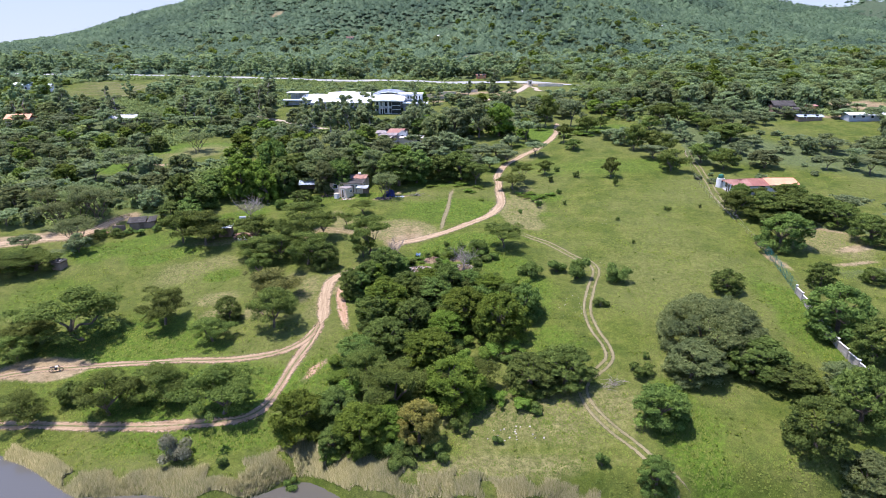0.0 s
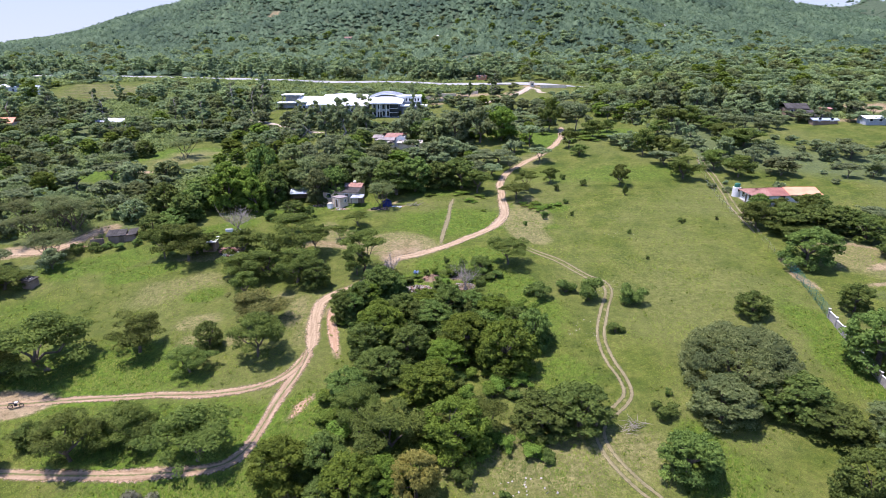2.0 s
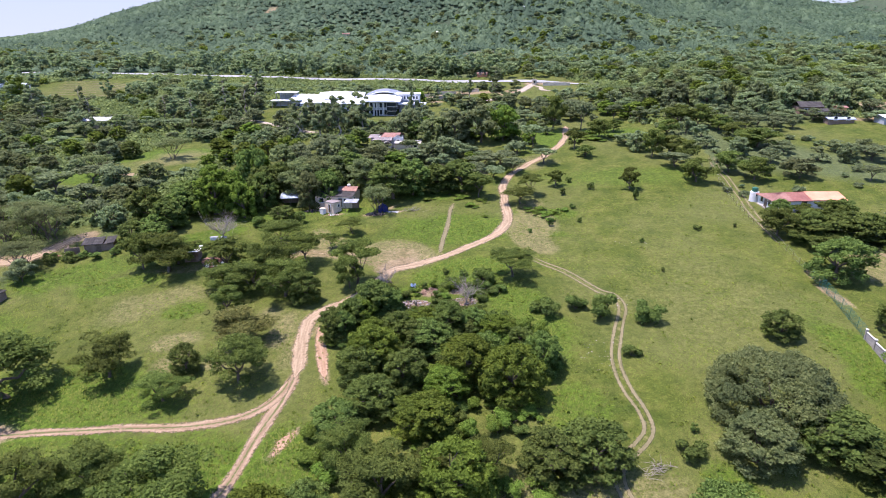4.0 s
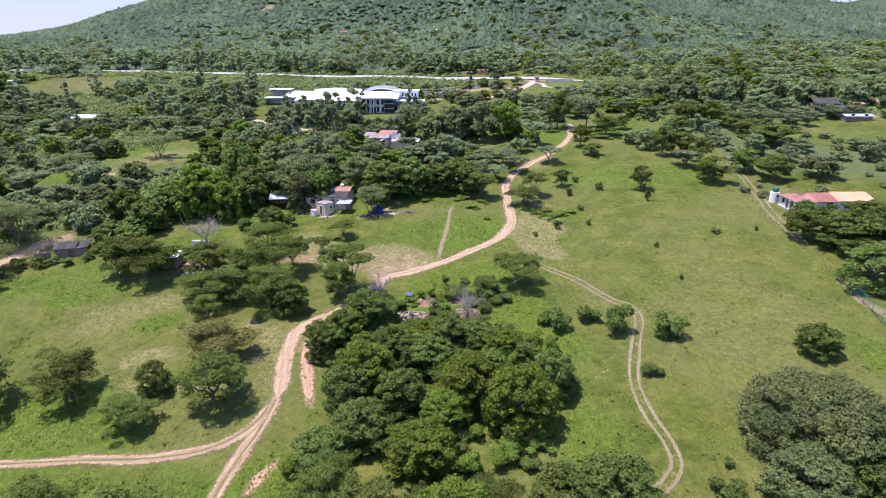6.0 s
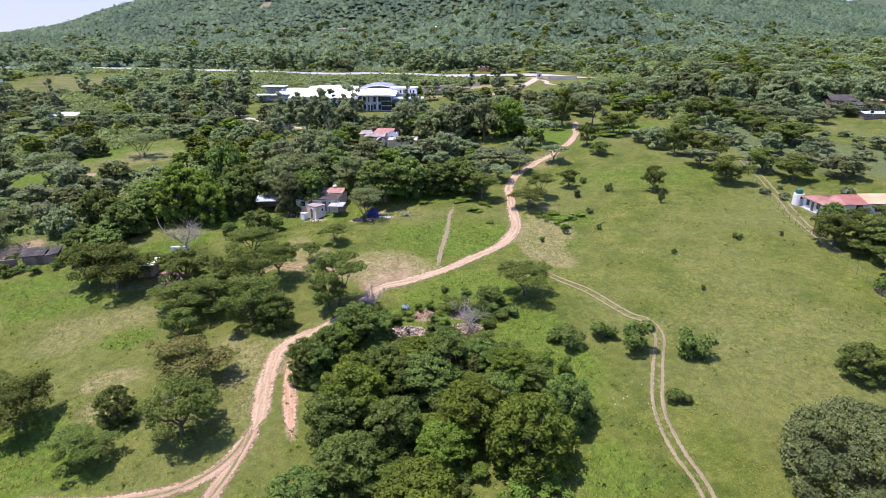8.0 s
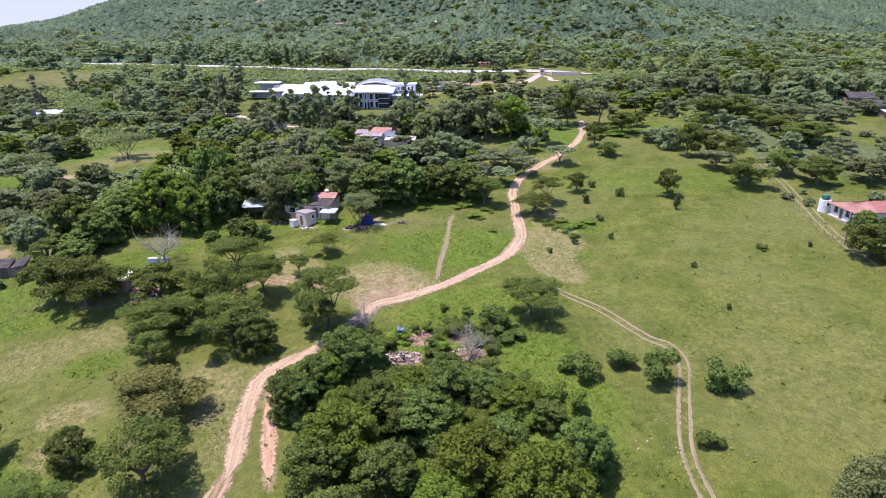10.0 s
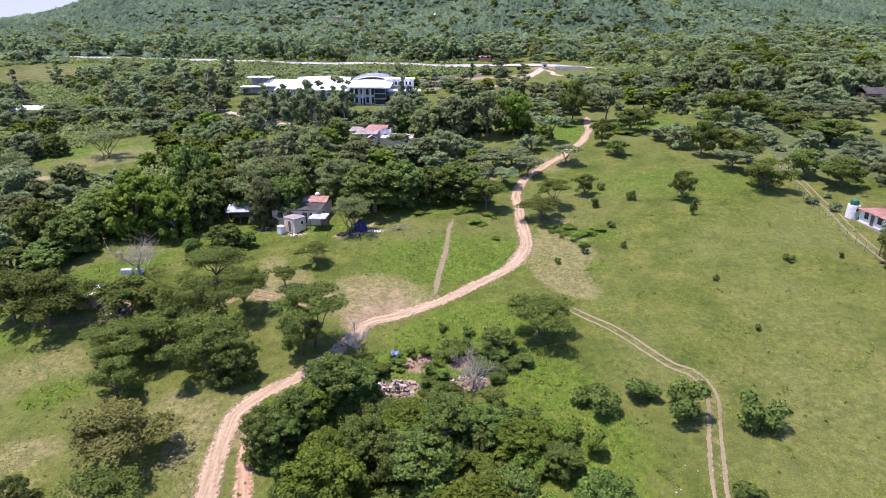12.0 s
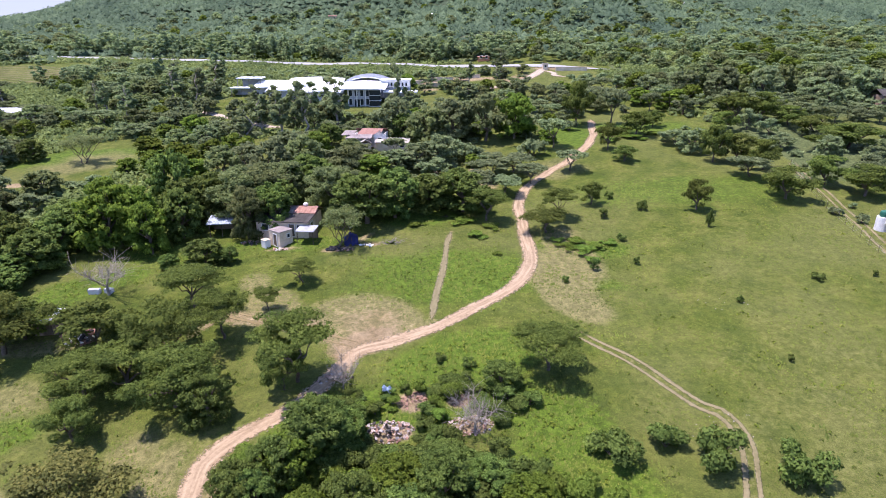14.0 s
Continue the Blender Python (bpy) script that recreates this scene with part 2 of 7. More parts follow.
ORANGE_ROOF = two_tone("orange_roof_paint", (0.54, 0.215, 0.115), (0.72, 0.34, 0.20), 0.4, 0.7, fine=4)
DARK_RED_ROOF = two_tone("dark_red_roof", (0.17, 0.062, 0.046), (0.29, 0.125, 0.095), 0.5, 0.75, fine=4)
RED_ROOF = two_tone("faded_red_roof", (0.21, 0.100, 0.075), (0.37, 0.200, 0.155), 0.5, 0.75, fine=4)
WHITE_ROOF = two_tone("white_roof_sheet", (0.74, 0.75, 0.76), (0.88, 0.88, 0.88), 0.3, 0.6, fine=3)
GLASS, _gn, _gl, _gb = material("window_glass", 0.08, 0.0, 0.6)
_gb.inputs["Base Color"].default_value = (0.025, 0.030, 0.035, 1)
DARK_WOOD = two_tone("weathered_timber", (0.07, 0.05, 0.035), (0.19, 0.145, 0.10), 2.0, 0.9, fine=12)
TARP = two_tone("dark_blue_tarp", (0.018, 0.022, 0.10), (0.05, 0.06, 0.24), 1.2, 0.5, fine=6, bump=0.03)
PALE_TARP = two_tone("pale_blue_plastic", (0.30, 0.40, 0.56), (0.52, 0.61, 0.74), 1.2, 0.5)
GREEN_PLASTIC = two_tone("green_tank_plastic", (0.012, 0.085, 0.055), (0.03, 0.15, 0.10), 1.0, 0.45)
GREEN_MESH = two_tone("green_fence_wire", (0.02, 0.10, 0.08), (0.05, 0.18, 0.14), 2.0, 0.6)
WIRE = two_tone("galvanised_wire", (0.30, 0.30, 0.30), (0.48, 0.48, 0.47), 3.0, 0.5, 0.5)
RUBBLE = two_tone("rubble_pale", (0.20, 0.175, 0.15), (0.50, 0.46, 0.42), 1.5, 0.95)
RUBBLE_PINK = two_tone("rubble_pinkish", (0.30, 0.22, 0.18), (0.58, 0.48, 0.42), 1.5, 0.95)
RUBBLE_RED = two_tone("rubble_brown", (0.22, 0.12, 0.08), (0.46, 0.30, 0.22), 1.5, 0.95)
BLACK_RUBBER = two_tone("black_rubber", (0.012, 0.012, 0.014), (0.035, 0.035, 0.038), 3.0, 0.8)
MEADOW_ACACIAS = [  # x, y, crown width, height
    (-58.2, 84.4, 13.8, 9.2), (-65.6, 82.3, 8.1, 5.1), (-29.9, 94.2, 9.5, 5.9), (-44.3, 65.9, 8.3, 6.4), (-38.0, 67.9, 7.7, 5.7),
    (-55.0, 64.8, 6.7, 4.8), (-65.3, 78.5, 6.9, 4.5), (-85.5, 107.3, 11.2, 4.4), (-80.9, 107.5, 10.1, 4.4),
]
MEADOW_BROADLEAVES = [  # x, y, crown width, height
    (-46.1, 87.0, 8.0, 6.8), (-35.2, 87.1, 4.2, 4.7), (-27.1, 84.4, 7.7, 6.9), (-28.7, 64.7, 9.6, 7.0), (-36.0, 81.4, 6.2, 4.1),
    (-51.0, 69.0, 3.9, 3.2), (-36.8, 68.9, 4.7, 4.1),
]
THICKET = [  # x, y, crown width, height
    (-10.2, 99.8, 7.1, 6.8), (-13.6, 95.9, 5.3, 5.8), (-16.1, 93.5, 5.1, 6.0), (-5.8, 93.1, 6.6, 4.5), (-9.4, 86.7, 8.8, 7.0),
    (-1.4, 90.5, 7.8, 5.1), (-11.0, 83.9, 7.2, 6.2), (-5.0, 82.6, 7.0, 6.1), (3.3, 83.1, 9.0, 7.4), (8.5, 79.0, 9.1, 8.3),
    (13.0, 83.8, 5.8, 6.7), (5.4, 85.7, 6.0, 6.2), (-8.3, 77.8, 7.8, 5.2), (-2.2, 74.2, 8.4, 5.6), (0.7, 79.6, 6.1, 5.3),
    (-12.3, 74.1, 6.8, 5.0),
]
THICKET_FOOT = [  # x, y, crown width, height
    (-17.7, 60.3, 7.7, 7.4), (-13.0, 61.4, 6.3, 6.4), (-9.6, 57.4, 7.4, 7.2), (-6.1, 64.2, 9.5, 7.6), (1.2, 63.9, 8.7, 9.1),
    (-10.2, 68.0, 6.9, 7.9), (-1.8, 66.4, 6.0, 4.7), (4.9, 66.3, 6.0, 6.2), (11.7, 67.0, 8.3, 5.9), (16.3, 67.3, 9.0, 6.6),
    (-6.4, 59.0, 6.1, 5.2), (-12.9, 56.7, 4.0, 4.7),
]
BARE_TREES = [  # x, y, crown width, height
    (-9.5, 108.7, 4.4, 4.2), (-44.0, 128.4, 9.0, 5.8),
]
THICKET_BACK = [  # x, y, crown width, height
    (-9.9, 100.5, 6.3, 5.8), (-12.5, 97.5, 5.5, 5.1), (-14.5, 93.7, 4.6, 5.1), (-6.6, 92.2, 6.0, 5.6), (-2.7, 94.5, 5.7, 4.9),
    (0.9, 93.8, 5.7, 5.7), (4.6, 94.5, 4.7, 3.7), (7.9, 92.4, 5.5, 3.9), (-3.5, 90.8, 5.9, 5.3), (11.0, 90.4, 4.3, 3.3),
    (-9.9, 91.1, 5.4, 5.5), (-7.4, 104.1, 2.4, 2.0),
]
SCHOOL_GUMS = [  # x, y, crown width, height
    (-27.3, 216.8, 6.9, 10.4), (-39.2, 205.5, 5.8, 10.0), (-34.5, 207.3, 6.6, 11.5), (-45.3, 212.1, 6.0, 8.5), (-18.3, 234.6, 5.1, 5.5),
    (-45.3, 194.4, 6.7, 8.3), (-10.4, 217.0, 4.6, 13.1), (24.7, 293.1, 6.6, 7.4),
]
TWIGGY = [  # x, y, crown width, height
    (3.8, 101.6, 5.4, 4.8),
]
HOUSE_ACACIAS = [  # x, y, crown width, height
    (63.4, 121.6, 7.1, 6.0), (67.9, 116.8, 9.1, 4.2), (76.6, 126.4, 6.0, 5.0), (71.6, 127.8, 5.0, 3.9),
]
HOUSE_FRONT = [  # x, y, crown width, height
    (67.6, 129.0, 5.6, 4.6), (78.5, 127.5, 7.5, 5.2),
    (68.1, 120.0, 8.5, 6.1), (73.5, 117.9, 10.7, 6.5), (79.3, 119.7, 8.5, 5.7), (81.3, 115.0, 8.2, 5.6), (82.1, 105.9, 8.7, 6.3),
]
YELLOW_TREE = [  # x, y, crown width, height
    (-2.8, 57.5, 5.7, 6.5),
]
WILLOWS = [  # x, y, crown width, height
    (39.9, 74.4, 15.4, 6.6), (33.0, 67.2, 8.2, 5.4), (45.2, 50.4, 6.7, 4.7),
]
RIGHT_BROADLEAVES = [  # x, y, crown width, height
    (26.0, 59.3, 7.2, 6.2), (41.3, 68.1, 9.8, 5.5), (41.1, 53.5, 7.5, 7.4), (48.4, 57.0, 7.9, 8.3), (22.9, 50.6, 4.6, 4.8),
    (57.9, 76.7, 10.0, 8.3), (58.4, 70.1, 7.0, 7.1), (62.8, 89.4, 5.7, 5.1), (72.1, 90.2, 4.7, 2.8), (6.9, 107.7, 4.7, 3.6),
    (44.6, 64.5, 8.7, 3.8), (64.5, 105.1, 10.3, 7.8),
]
RIGHT_SHRUBS = [  # x, y, crown width, height
    (47.4, 89.6, 6.2, 4.4), (30.6, 95.3, 4.8, 3.5), (24.0, 96.3, 5.0, 4.5), (20.7, 98.8, 4.1, 2.4), (15.8, 98.0, 4.6, 2.8),
    (25.7, 86.4, 2.8, 1.6), (17.7, 53.3, 2.0, 1.9), (11.8, 64.7, 1.3, 1.2), (28.3, 71.6, 1.1, 1.2), (-31.5, 56.7, 4.7, 4.0),
    (-25.5, 55.2, 1.6, 1.5), (6.4, 57.4, 1.7, 1.1),
]
ROAD_ACACIAS = [  # x, y, crown width, height
    (12.1, 109.9, 8.1, 4.7), (-18.4, 131.5, 5.1, 3.3), (-25.4, 118.8, 6.8, 5.9), (-21.5, 124.4, 3.6, 3.1), (-31.4, 125.4, 8.9, 5.6),
    (-14.7, 110.9, 7.8, 8.2), (-15.9, 109.6, 5.4, 6.3), (-37.1, 109.3, 8.4, 5.1), (-32.6, 110.0, 9.7, 5.7), (-26.7, 107.3, 9.9, 6.8),
    (-34.8, 103.1, 6.0, 4.8), (-39.6, 116.5, 9.3, 6.1), (-30.9, 114.6, 9.7, 7.9), (-49.4, 118.9, 8.9, 5.6),
]
THICKET_LOW = [  # x, y, crown width, height
    (-3.9, 98.5, 4.0, 3.3), (-1.1, 99.0, 4.1, 2.7), (1.4, 98.2, 4.5, 2.8), (3.8, 97.2, 4.4, 3.1), (6.2, 96.0, 3.8, 3.3),
    (8.5, 95.6, 3.3, 2.7), (-3.2, 95.8, 4.3, 3.5), (0.2, 95.5, 4.3, 3.3), (3.9, 94.2, 4.6, 3.7), (7.5, 93.7, 4.1, 2.7),
    (5.9, 98.8, 2.8, 2.3), (-8.1, 100.8, 5.0, 5.3), (-5.6, 98.1, 3.5, 3.1),
]
WEST_TREES = [  # x, y, crown width, height
    (-50.0, 116.0, 10.7, 7.9), (-55.1, 117.0, 6.8, 7.2), (-59.5, 133.0, 7.0, 4.6), (-58.5, 128.4, 7.0, 4.5), (-62.1, 127.7, 7.7, 5.2),
    (-57.0, 137.0, 5.0, 4.7),
]
WEED_BUSHES = [  # x, y, crown width, height
    (19.8, 139.4, 3.4, 1.4), (22.1, 138.1, 3.9, 1.7), (24.6, 138.9, 2.9, 1.3), (21.9, 141.4, 3.2, 1.4), (26.5, 140.7, 2.6, 1.2),
    (19.0, 142.2, 2.3, 1.1), (22.8, 135.6, 2.5, 1.2), (44.2, 197.5, 5.5, 2.0), (47.5, 195.1, 5.9, 2.0), (52.0, 198.4, 4.7, 1.8),
    (40.3, 193.1, 4.0, 1.7), (48.4, 204.8, 5.2, 1.8), (6.7, 144.1, 3.6, 1.6), (4.2, 150.6, 4.4, 2.0), (9.3, 147.6, 3.4, 1.5),
    (1.9, 153.5, 3.9, 2.2), (-2.9, 149.5, 2.8, 1.5), (-7.2, 143.2, 1.6, 0.9), (9.3, 137.8, 1.7, 0.8),
]
SCHOOL_FRONT = [  # x, y, crown width, height
    (-56.5, 224.1, 6.4, 5.1), (-50.1, 218.4, 7.0, 5.5), (-44.8, 222.0, 6.3, 4.5), (-39.0, 217.4, 6.2, 5.1), (-32.7, 213.8, 6.1, 5.5),
    (-30.6, 222.3, 6.4, 5.2), (-25.1, 219.8, 6.3, 5.4), (-21.5, 225.9, 5.2, 3.5),
]
ROAD_BROADLEAVES = [  # x, y, crown width, height
    (-22.4, 105.2, 5.6, 5.7), (-34.1, 137.2, 6.7, 4.5), (-14.9, 142.0, 6.6, 6.4), (-39.3, 136.5, 3.3, 2.5), (-31.1, 138.1, 3.4, 2.8),
]
HOUSE_TREES = [  # x, y, crown width, height
    (-63.3, 137.5, 9.3, 8.1), (-57.9, 135.6, 8.3, 6.5), (-57.1, 146.4, 12.0, 7.0), (-57.4, 140.6, 7.8, 6.7), (-50.8, 142.8, 10.7, 9.3),
    (-47.3, 144.9, 8.2, 7.8), (-43.9, 141.2, 7.0, 6.8), (-46.4, 156.0, 9.1, 9.9), (-42.5, 151.3, 8.7, 6.9), (-34.4, 152.8, 10.8, 8.3),
    (-31.0, 154.7, 11.0, 8.0), (-39.2, 154.0, 8.9, 7.5), (-29.0, 163.3, 11.8, 6.2), (-24.6, 167.8, 11.1, 5.7), (-18.5, 157.4, 10.2, 6.9),
    (-11.7, 151.5, 12.6, 7.6), (-7.0, 153.4, 9.8, 7.4), (-1.1, 156.3, 10.1, 6.2), (4.9, 155.8, 11.1, 6.7),
]
GROVE = [  # x, y, crown width, height
    (-33.1, 170.7, 10.2, 7.2), (-28.7, 176.9, 10.7, 6.1), (-23.4, 180.5, 11.0, 4.8), (-17.8, 175.3, 10.6, 4.6), (-13.2, 175.7, 10.6, 3.3),
    (-8.7, 179.3, 10.9, 3.4), (-40.0, 178.6, 9.6, 5.1), (-42.4, 171.3, 9.1, 5.9), (-3.9, 179.7, 9.7, 4.3), (-16.5, 183.9, 7.5, 3.3),
    (-27.8, 190.6, 9.2, 4.2), (-33.9, 188.7, 9.1, 4.8), (1.0, 181.8, 9.9, 5.2), (-3.0, 197.6, 12.4, 7.5), (3.9, 202.0, 14.1, 7.7),
    (12.2, 199.9, 13.9, 8.2), (19.3, 200.9, 12.6, 8.2), (-10.5, 207.1, 11.6, 7.3), (-29.8, 224.5, 8.0, 5.1),
]
BEND_ACACIAS = [  # x, y, crown width, height
    (11.4, 173.0, 10.4, 3.8), (16.3, 175.4, 10.6, 3.8), (18.9, 168.7, 6.7, 4.2), (8.6, 151.3, 7.7, 5.5), (21.1, 151.2, 6.3, 5.1),
    (17.7, 145.0, 7.7, 3.7), (27.9, 174.8, 7.0, 4.4), (7.4, 164.0, 8.6, 4.6), (45.3, 209.2, 8.8, 9.5), (27.1, 189.9, 7.8, 6.8),
    (12.8, 163.9, 7.5, 3.6),
]
FIELD_TREES = [  # x, y, crown width, height
    (27.6, 156.0, 4.2, 3.5), (44.2, 150.9, 4.8, 4.6), (57.8, 176.4, 6.5, 6.7), (62.4, 176.2, 8.9, 5.1), (65.3, 170.4, 6.8, 4.7),
    (61.3, 154.6, 9.9, 4.9), (69.6, 197.8, 6.8, 4.2), (76.1, 206.2, 13.0, 5.6), (82.1, 205.2, 10.7, 5.8), (87.0, 201.0, 8.4, 4.1),
    (88.0, 192.0, 11.9, 3.9), (88.7, 180.8, 13.4, 4.5), (83.3, 179.8, 9.7, 3.7), (72.0, 160.9, 7.8, 4.6), (75.4, 154.9, 8.9, 4.5),
    (36.8, 210.7, 9.2, 8.9), (38.5, 186.4, 5.7, 4.8), (40.2, 179.0, 6.0, 2.6), (48.5, 198.1, 8.2, 5.0), (55.1, 205.7, 5.8, 3.3),
]
FIELD_SHRUBS = [  # x, y, crown width, height
    (31.1, 158.0, 1.8, 1.7), (28.4, 149.7, 2.4, 2.0), (35.2, 151.9, 2.1, 2.2), (43.6, 144.2, 1.3, 3.5), (22.4, 132.4, 1.9, 2.2),
    (28.8, 133.7, 1.1, 1.5), (29.0, 141.6, 1.8, 1.3), (38.2, 122.1, 1.0, 1.1), (57.6, 126.0, 1.2, 1.0), (38.2, 110.4, 0.8, 1.0),
    (50.6, 126.4, 2.2, 1.0), (17.7, 129.2, 1.1, 1.2), (3.8, 111.4, 1.8, 1.3), (0.7, 112.9, 1.6, 1.2),
]
MAIN_ROAD = [
    (-68.1, 65.5), (-58.2, 64.6), (-53.6, 64.4), (-42.7, 63.5), (-32.8, 62.8), (-26.3, 63.2), (-23.9, 64.9), (-22.9, 67.8),
    (-21.8, 74.7), (-20.5, 80.4), (-20.0, 86.9), (-21.0, 97.6), (-20.6, 100.1), (-18.8, 102.7), (-15.3, 106.1), (-12.5, 109.2),
    (-10.5, 112.3), (-8.8, 115.6), (-4.6, 117.2), (0.1, 119.5), (4.3, 122.9), (8.2, 126.1), (11.7, 130.1), (13.8, 135.0),
    (14.2, 141.7), (14.5, 150.5), (15.6, 160.5), (18.3, 167.4), (23.2, 174.7), (28.4, 180.2), (35.3, 191.6), (39.2, 202.4),
    (41.7, 215.9),
]
WEST_ROAD = [
    (-73.0, 71.9), (-68.0, 73.9), (-62.4, 75.5), (-57.8, 76.3), (-51.3, 76.8), (-43.5, 76.7), (-32.4, 76.6), (-26.6, 77.2),
    (-23.5, 78.7), (-21.6, 80.9), (-20.7, 83.4), (-20.4, 86.0),
]
FIELD_TRACK = [
    (16.1, 117.5), (18.6, 114.4), (21.5, 111.0), (25.5, 104.5), (27.5, 102.8), (28.0, 99.1), (25.6, 92.6), (23.5, 86.2),
    (23.0, 80.1), (23.6, 75.0), (23.3, 71.9), (21.3, 69.6), (19.3, 68.1), (18.3, 65.5), (18.8, 62.3), (20.4, 58.7),
    (22.2, 55.9), (24.2, 52.1), (26.5, 50.1),
]
FOOTPATH = [
    (2.6, 146.5), (2.0, 143.3), (1.5, 137.5), (0.9, 131.8), (0.2, 127.3), (-0.3, 122.6), (-0.4, 120.5),
]
SIDE_DIRT = [
    (-19.0, 97.4), (-17.1, 90.1), (-15.4, 83.6),
]
SIDE_DIRT_LOW = [
    (-17.3, 75.1), (-18.6, 73.1), (-19.5, 70.2),
]
LEFT_ROAD = [
    (-106.1, 113.5), (-98.0, 117.0), (-90.0, 121.5), (-82.7, 121.9), (-78.9, 125.2), (-76.5, 130.6), (-73.5, 132.7),
]
LEFT_PATH = [
    (-74.4, 87.7), (-75.6, 93.8), (-75.7, 100.4), (-74.1, 106.9), (-70.9, 113.6), (-67.4, 118.6),
]
MEADOW_PATH = [
    (-59.4, 98.5), (-58.2, 101.0), (-56.6, 105.6), (-54.5, 110.3), (-52.0, 116.0),
]
YARD_TRACK = [
    (-29.9, 119.5), (-28.6, 121.7), (-26.7, 123.6), (-24.4, 123.0), (-21.2, 121.8), (-16.6, 120.0), (-12.1, 118.2), (-9.0, 116.8),
]
FENCE = [
    (71.6, 171.8), (68.2, 160.3), (63.9, 141.2), (62.0, 127.0), (62.0, 116.0), (60.8, 104.2), (59.2, 93.9), (57.7, 85.4),
    (56.4, 78.0), (55.8, 72.0), (55.4, 64.0),
]
FENCE_TRACK = [
    (73.0, 174.0), (71.2, 167.1), (69.4, 155.2), (67.4, 145.0), (64.6, 134.0), (63.6, 126.3), (62.6, 118.0),
]
HIGHWAY = [
    (-352.3, 384.2), (-267.8, 366.2), (-201.0, 362.6), (-158.9, 351.6), (-116.8, 343.4), (-72.4, 330.8), (-25.5, 324.1), (25.0, 309.6),
    (69.8, 290.5),
]

ACCESS_ROAD = [
    (16.0, 262.0), (21.0, 266.0), (25.4, 269.5), (31.0, 276.5), (35.5, 283.0), (40.0, 292.0), (43.5, 300.0),
]
ACCESS_FORK = [
    (41.0, 293.5), (44.5, 288.0), (44.0, 281.5), (47.5, 276.0),
]
DRIVEWAY = [
    (-76.0, 241.0), (-71.0, 237.4), (-62.7, 230.7), (-52.5, 222.0), (-46.0, 217.5), (-40.0, 216.0),
]


def ground_height(x, y):
    """Height of the bare land: a slope that rises from the pond to the highway, then wooded hills."""
    x, y = np.asarray(x, float), np.asarray(y, float)
    along = np.where(y < 330, 0.105 * (y - 80), 26.25 + 2.1 * np.log1p(np.maximum(y - 330, 0) / 20))
    right = 0.05 * 140 * np.tanh(np.maximum(x, 0) / 140)
    fade = 1 / (1 + np.exp((y - 112) / 9))
    left = (0.012 + 0.05 * fade) * -90 * np.tanh(np.maximum(-x, 0) / 90)
    land = 8.3 + along + right + left
    # gentle unevenness
    land = land + 0.22 * np.sin(0.11 * x + 0.05 * y + 1) + 0.16 * np.sin(0.07 * x - 0.17 * y) + 0.08 * np.sin(0.31 * x + 0.27 * y)
    # hills beyond the highway
    grow = np.clip((y - 360) / 240, 0, 1) ** 2
    hill = 245 * np.exp(-(((x + 40) / 330) ** 2) - ((y - 1010) / 300) ** 2)
    hill = hill + 52 * np.exp(-(((x - 420) / 280) ** 2) - ((y - 1000) / 280) ** 2)
    hill = hill + 37 * np.exp(-(((x - 118) / 95) ** 2) - ((y - 545) / 95) ** 2)
    hill = hill + 118 * np.exp(-(((x - 1350) / 520) ** 2) - ((y - 1750) / 420) ** 2)
    hill = hill + 90 * np.exp(-(((x - 500) / 450) ** 2) - ((y - 1750) / 330) ** 2)
    lumps = 1 + 0.10 * np.sin(x / 61 + 1.3) * np.sin(y / 83 + 0.4) + 0.06 * np.sin(x / 27 + y / 35)
    land = land + grow * hill * lumps
    # the pond's hollow behind the bank
    bank = 52.2 + 3.0 * np.exp(-(((x + 16) / 4.5) ** 2)) + 0.45 * np.maximum(-41 - x, 0) - 1.6 / (1 + np.exp(np.clip(-(x + 7), -30, 30))) + 0.4 * np.sin(x / 2.6 + 2)
    return land - 4.0 / (1 + np.exp(np.clip((y - bank) / 0.6, -40, 40)))


def part(name, data, mat, parent=None, label=""):
    """One mesh object from a bmesh or a mesh, under a thing or a part."""
    if isinstance(data, bmesh.types.BMesh):
        mesh = bpy.data.meshes.new(name)
        data.to_mesh(mesh)
        data.free()
        mesh.materials.append(mat)
    else:
        mesh = data
    ob = new(name, mesh)
    ob.parent = parent
    if label:
        ob["label"] = label
    return ob


def mesh_of(name, verts, faces, mat, smooth=False):
    mesh = bpy.data.meshes.new(name)
    mesh.from_pydata([tuple(v) for v in verts], [], [tuple(f) for f in faces])
    mesh.materials.append(mat)
    if smooth:
        mesh.polygons.foreach_set("use_smooth", [True] * len(mesh.polygons))
    return mesh


def lit_as(mesh, normals):
    """Shade thin leaves by the form that they make up, not blade by blade."""
    n = np.asarray(normals, float)
    n = n / np.linalg.norm(n, axis=1)[:, None]
    mesh.polygons.foreach_set("use_smooth", [True] * len(mesh.polygons))
    mesh.normals_split_custom_set_from_vertices(n.tolist())
    return mesh


def facing(verts, way):
    """Triangles (n, 3, 3) wound so that each one's front looks along its way."""
    front = np.cross(verts[:, 1] - verts[:, 0], verts[:, 2] - verts[:, 0])
    turned = (front * way).sum(1) < 0
    verts[turned] = verts[turned][:, ::-1]
    return verts


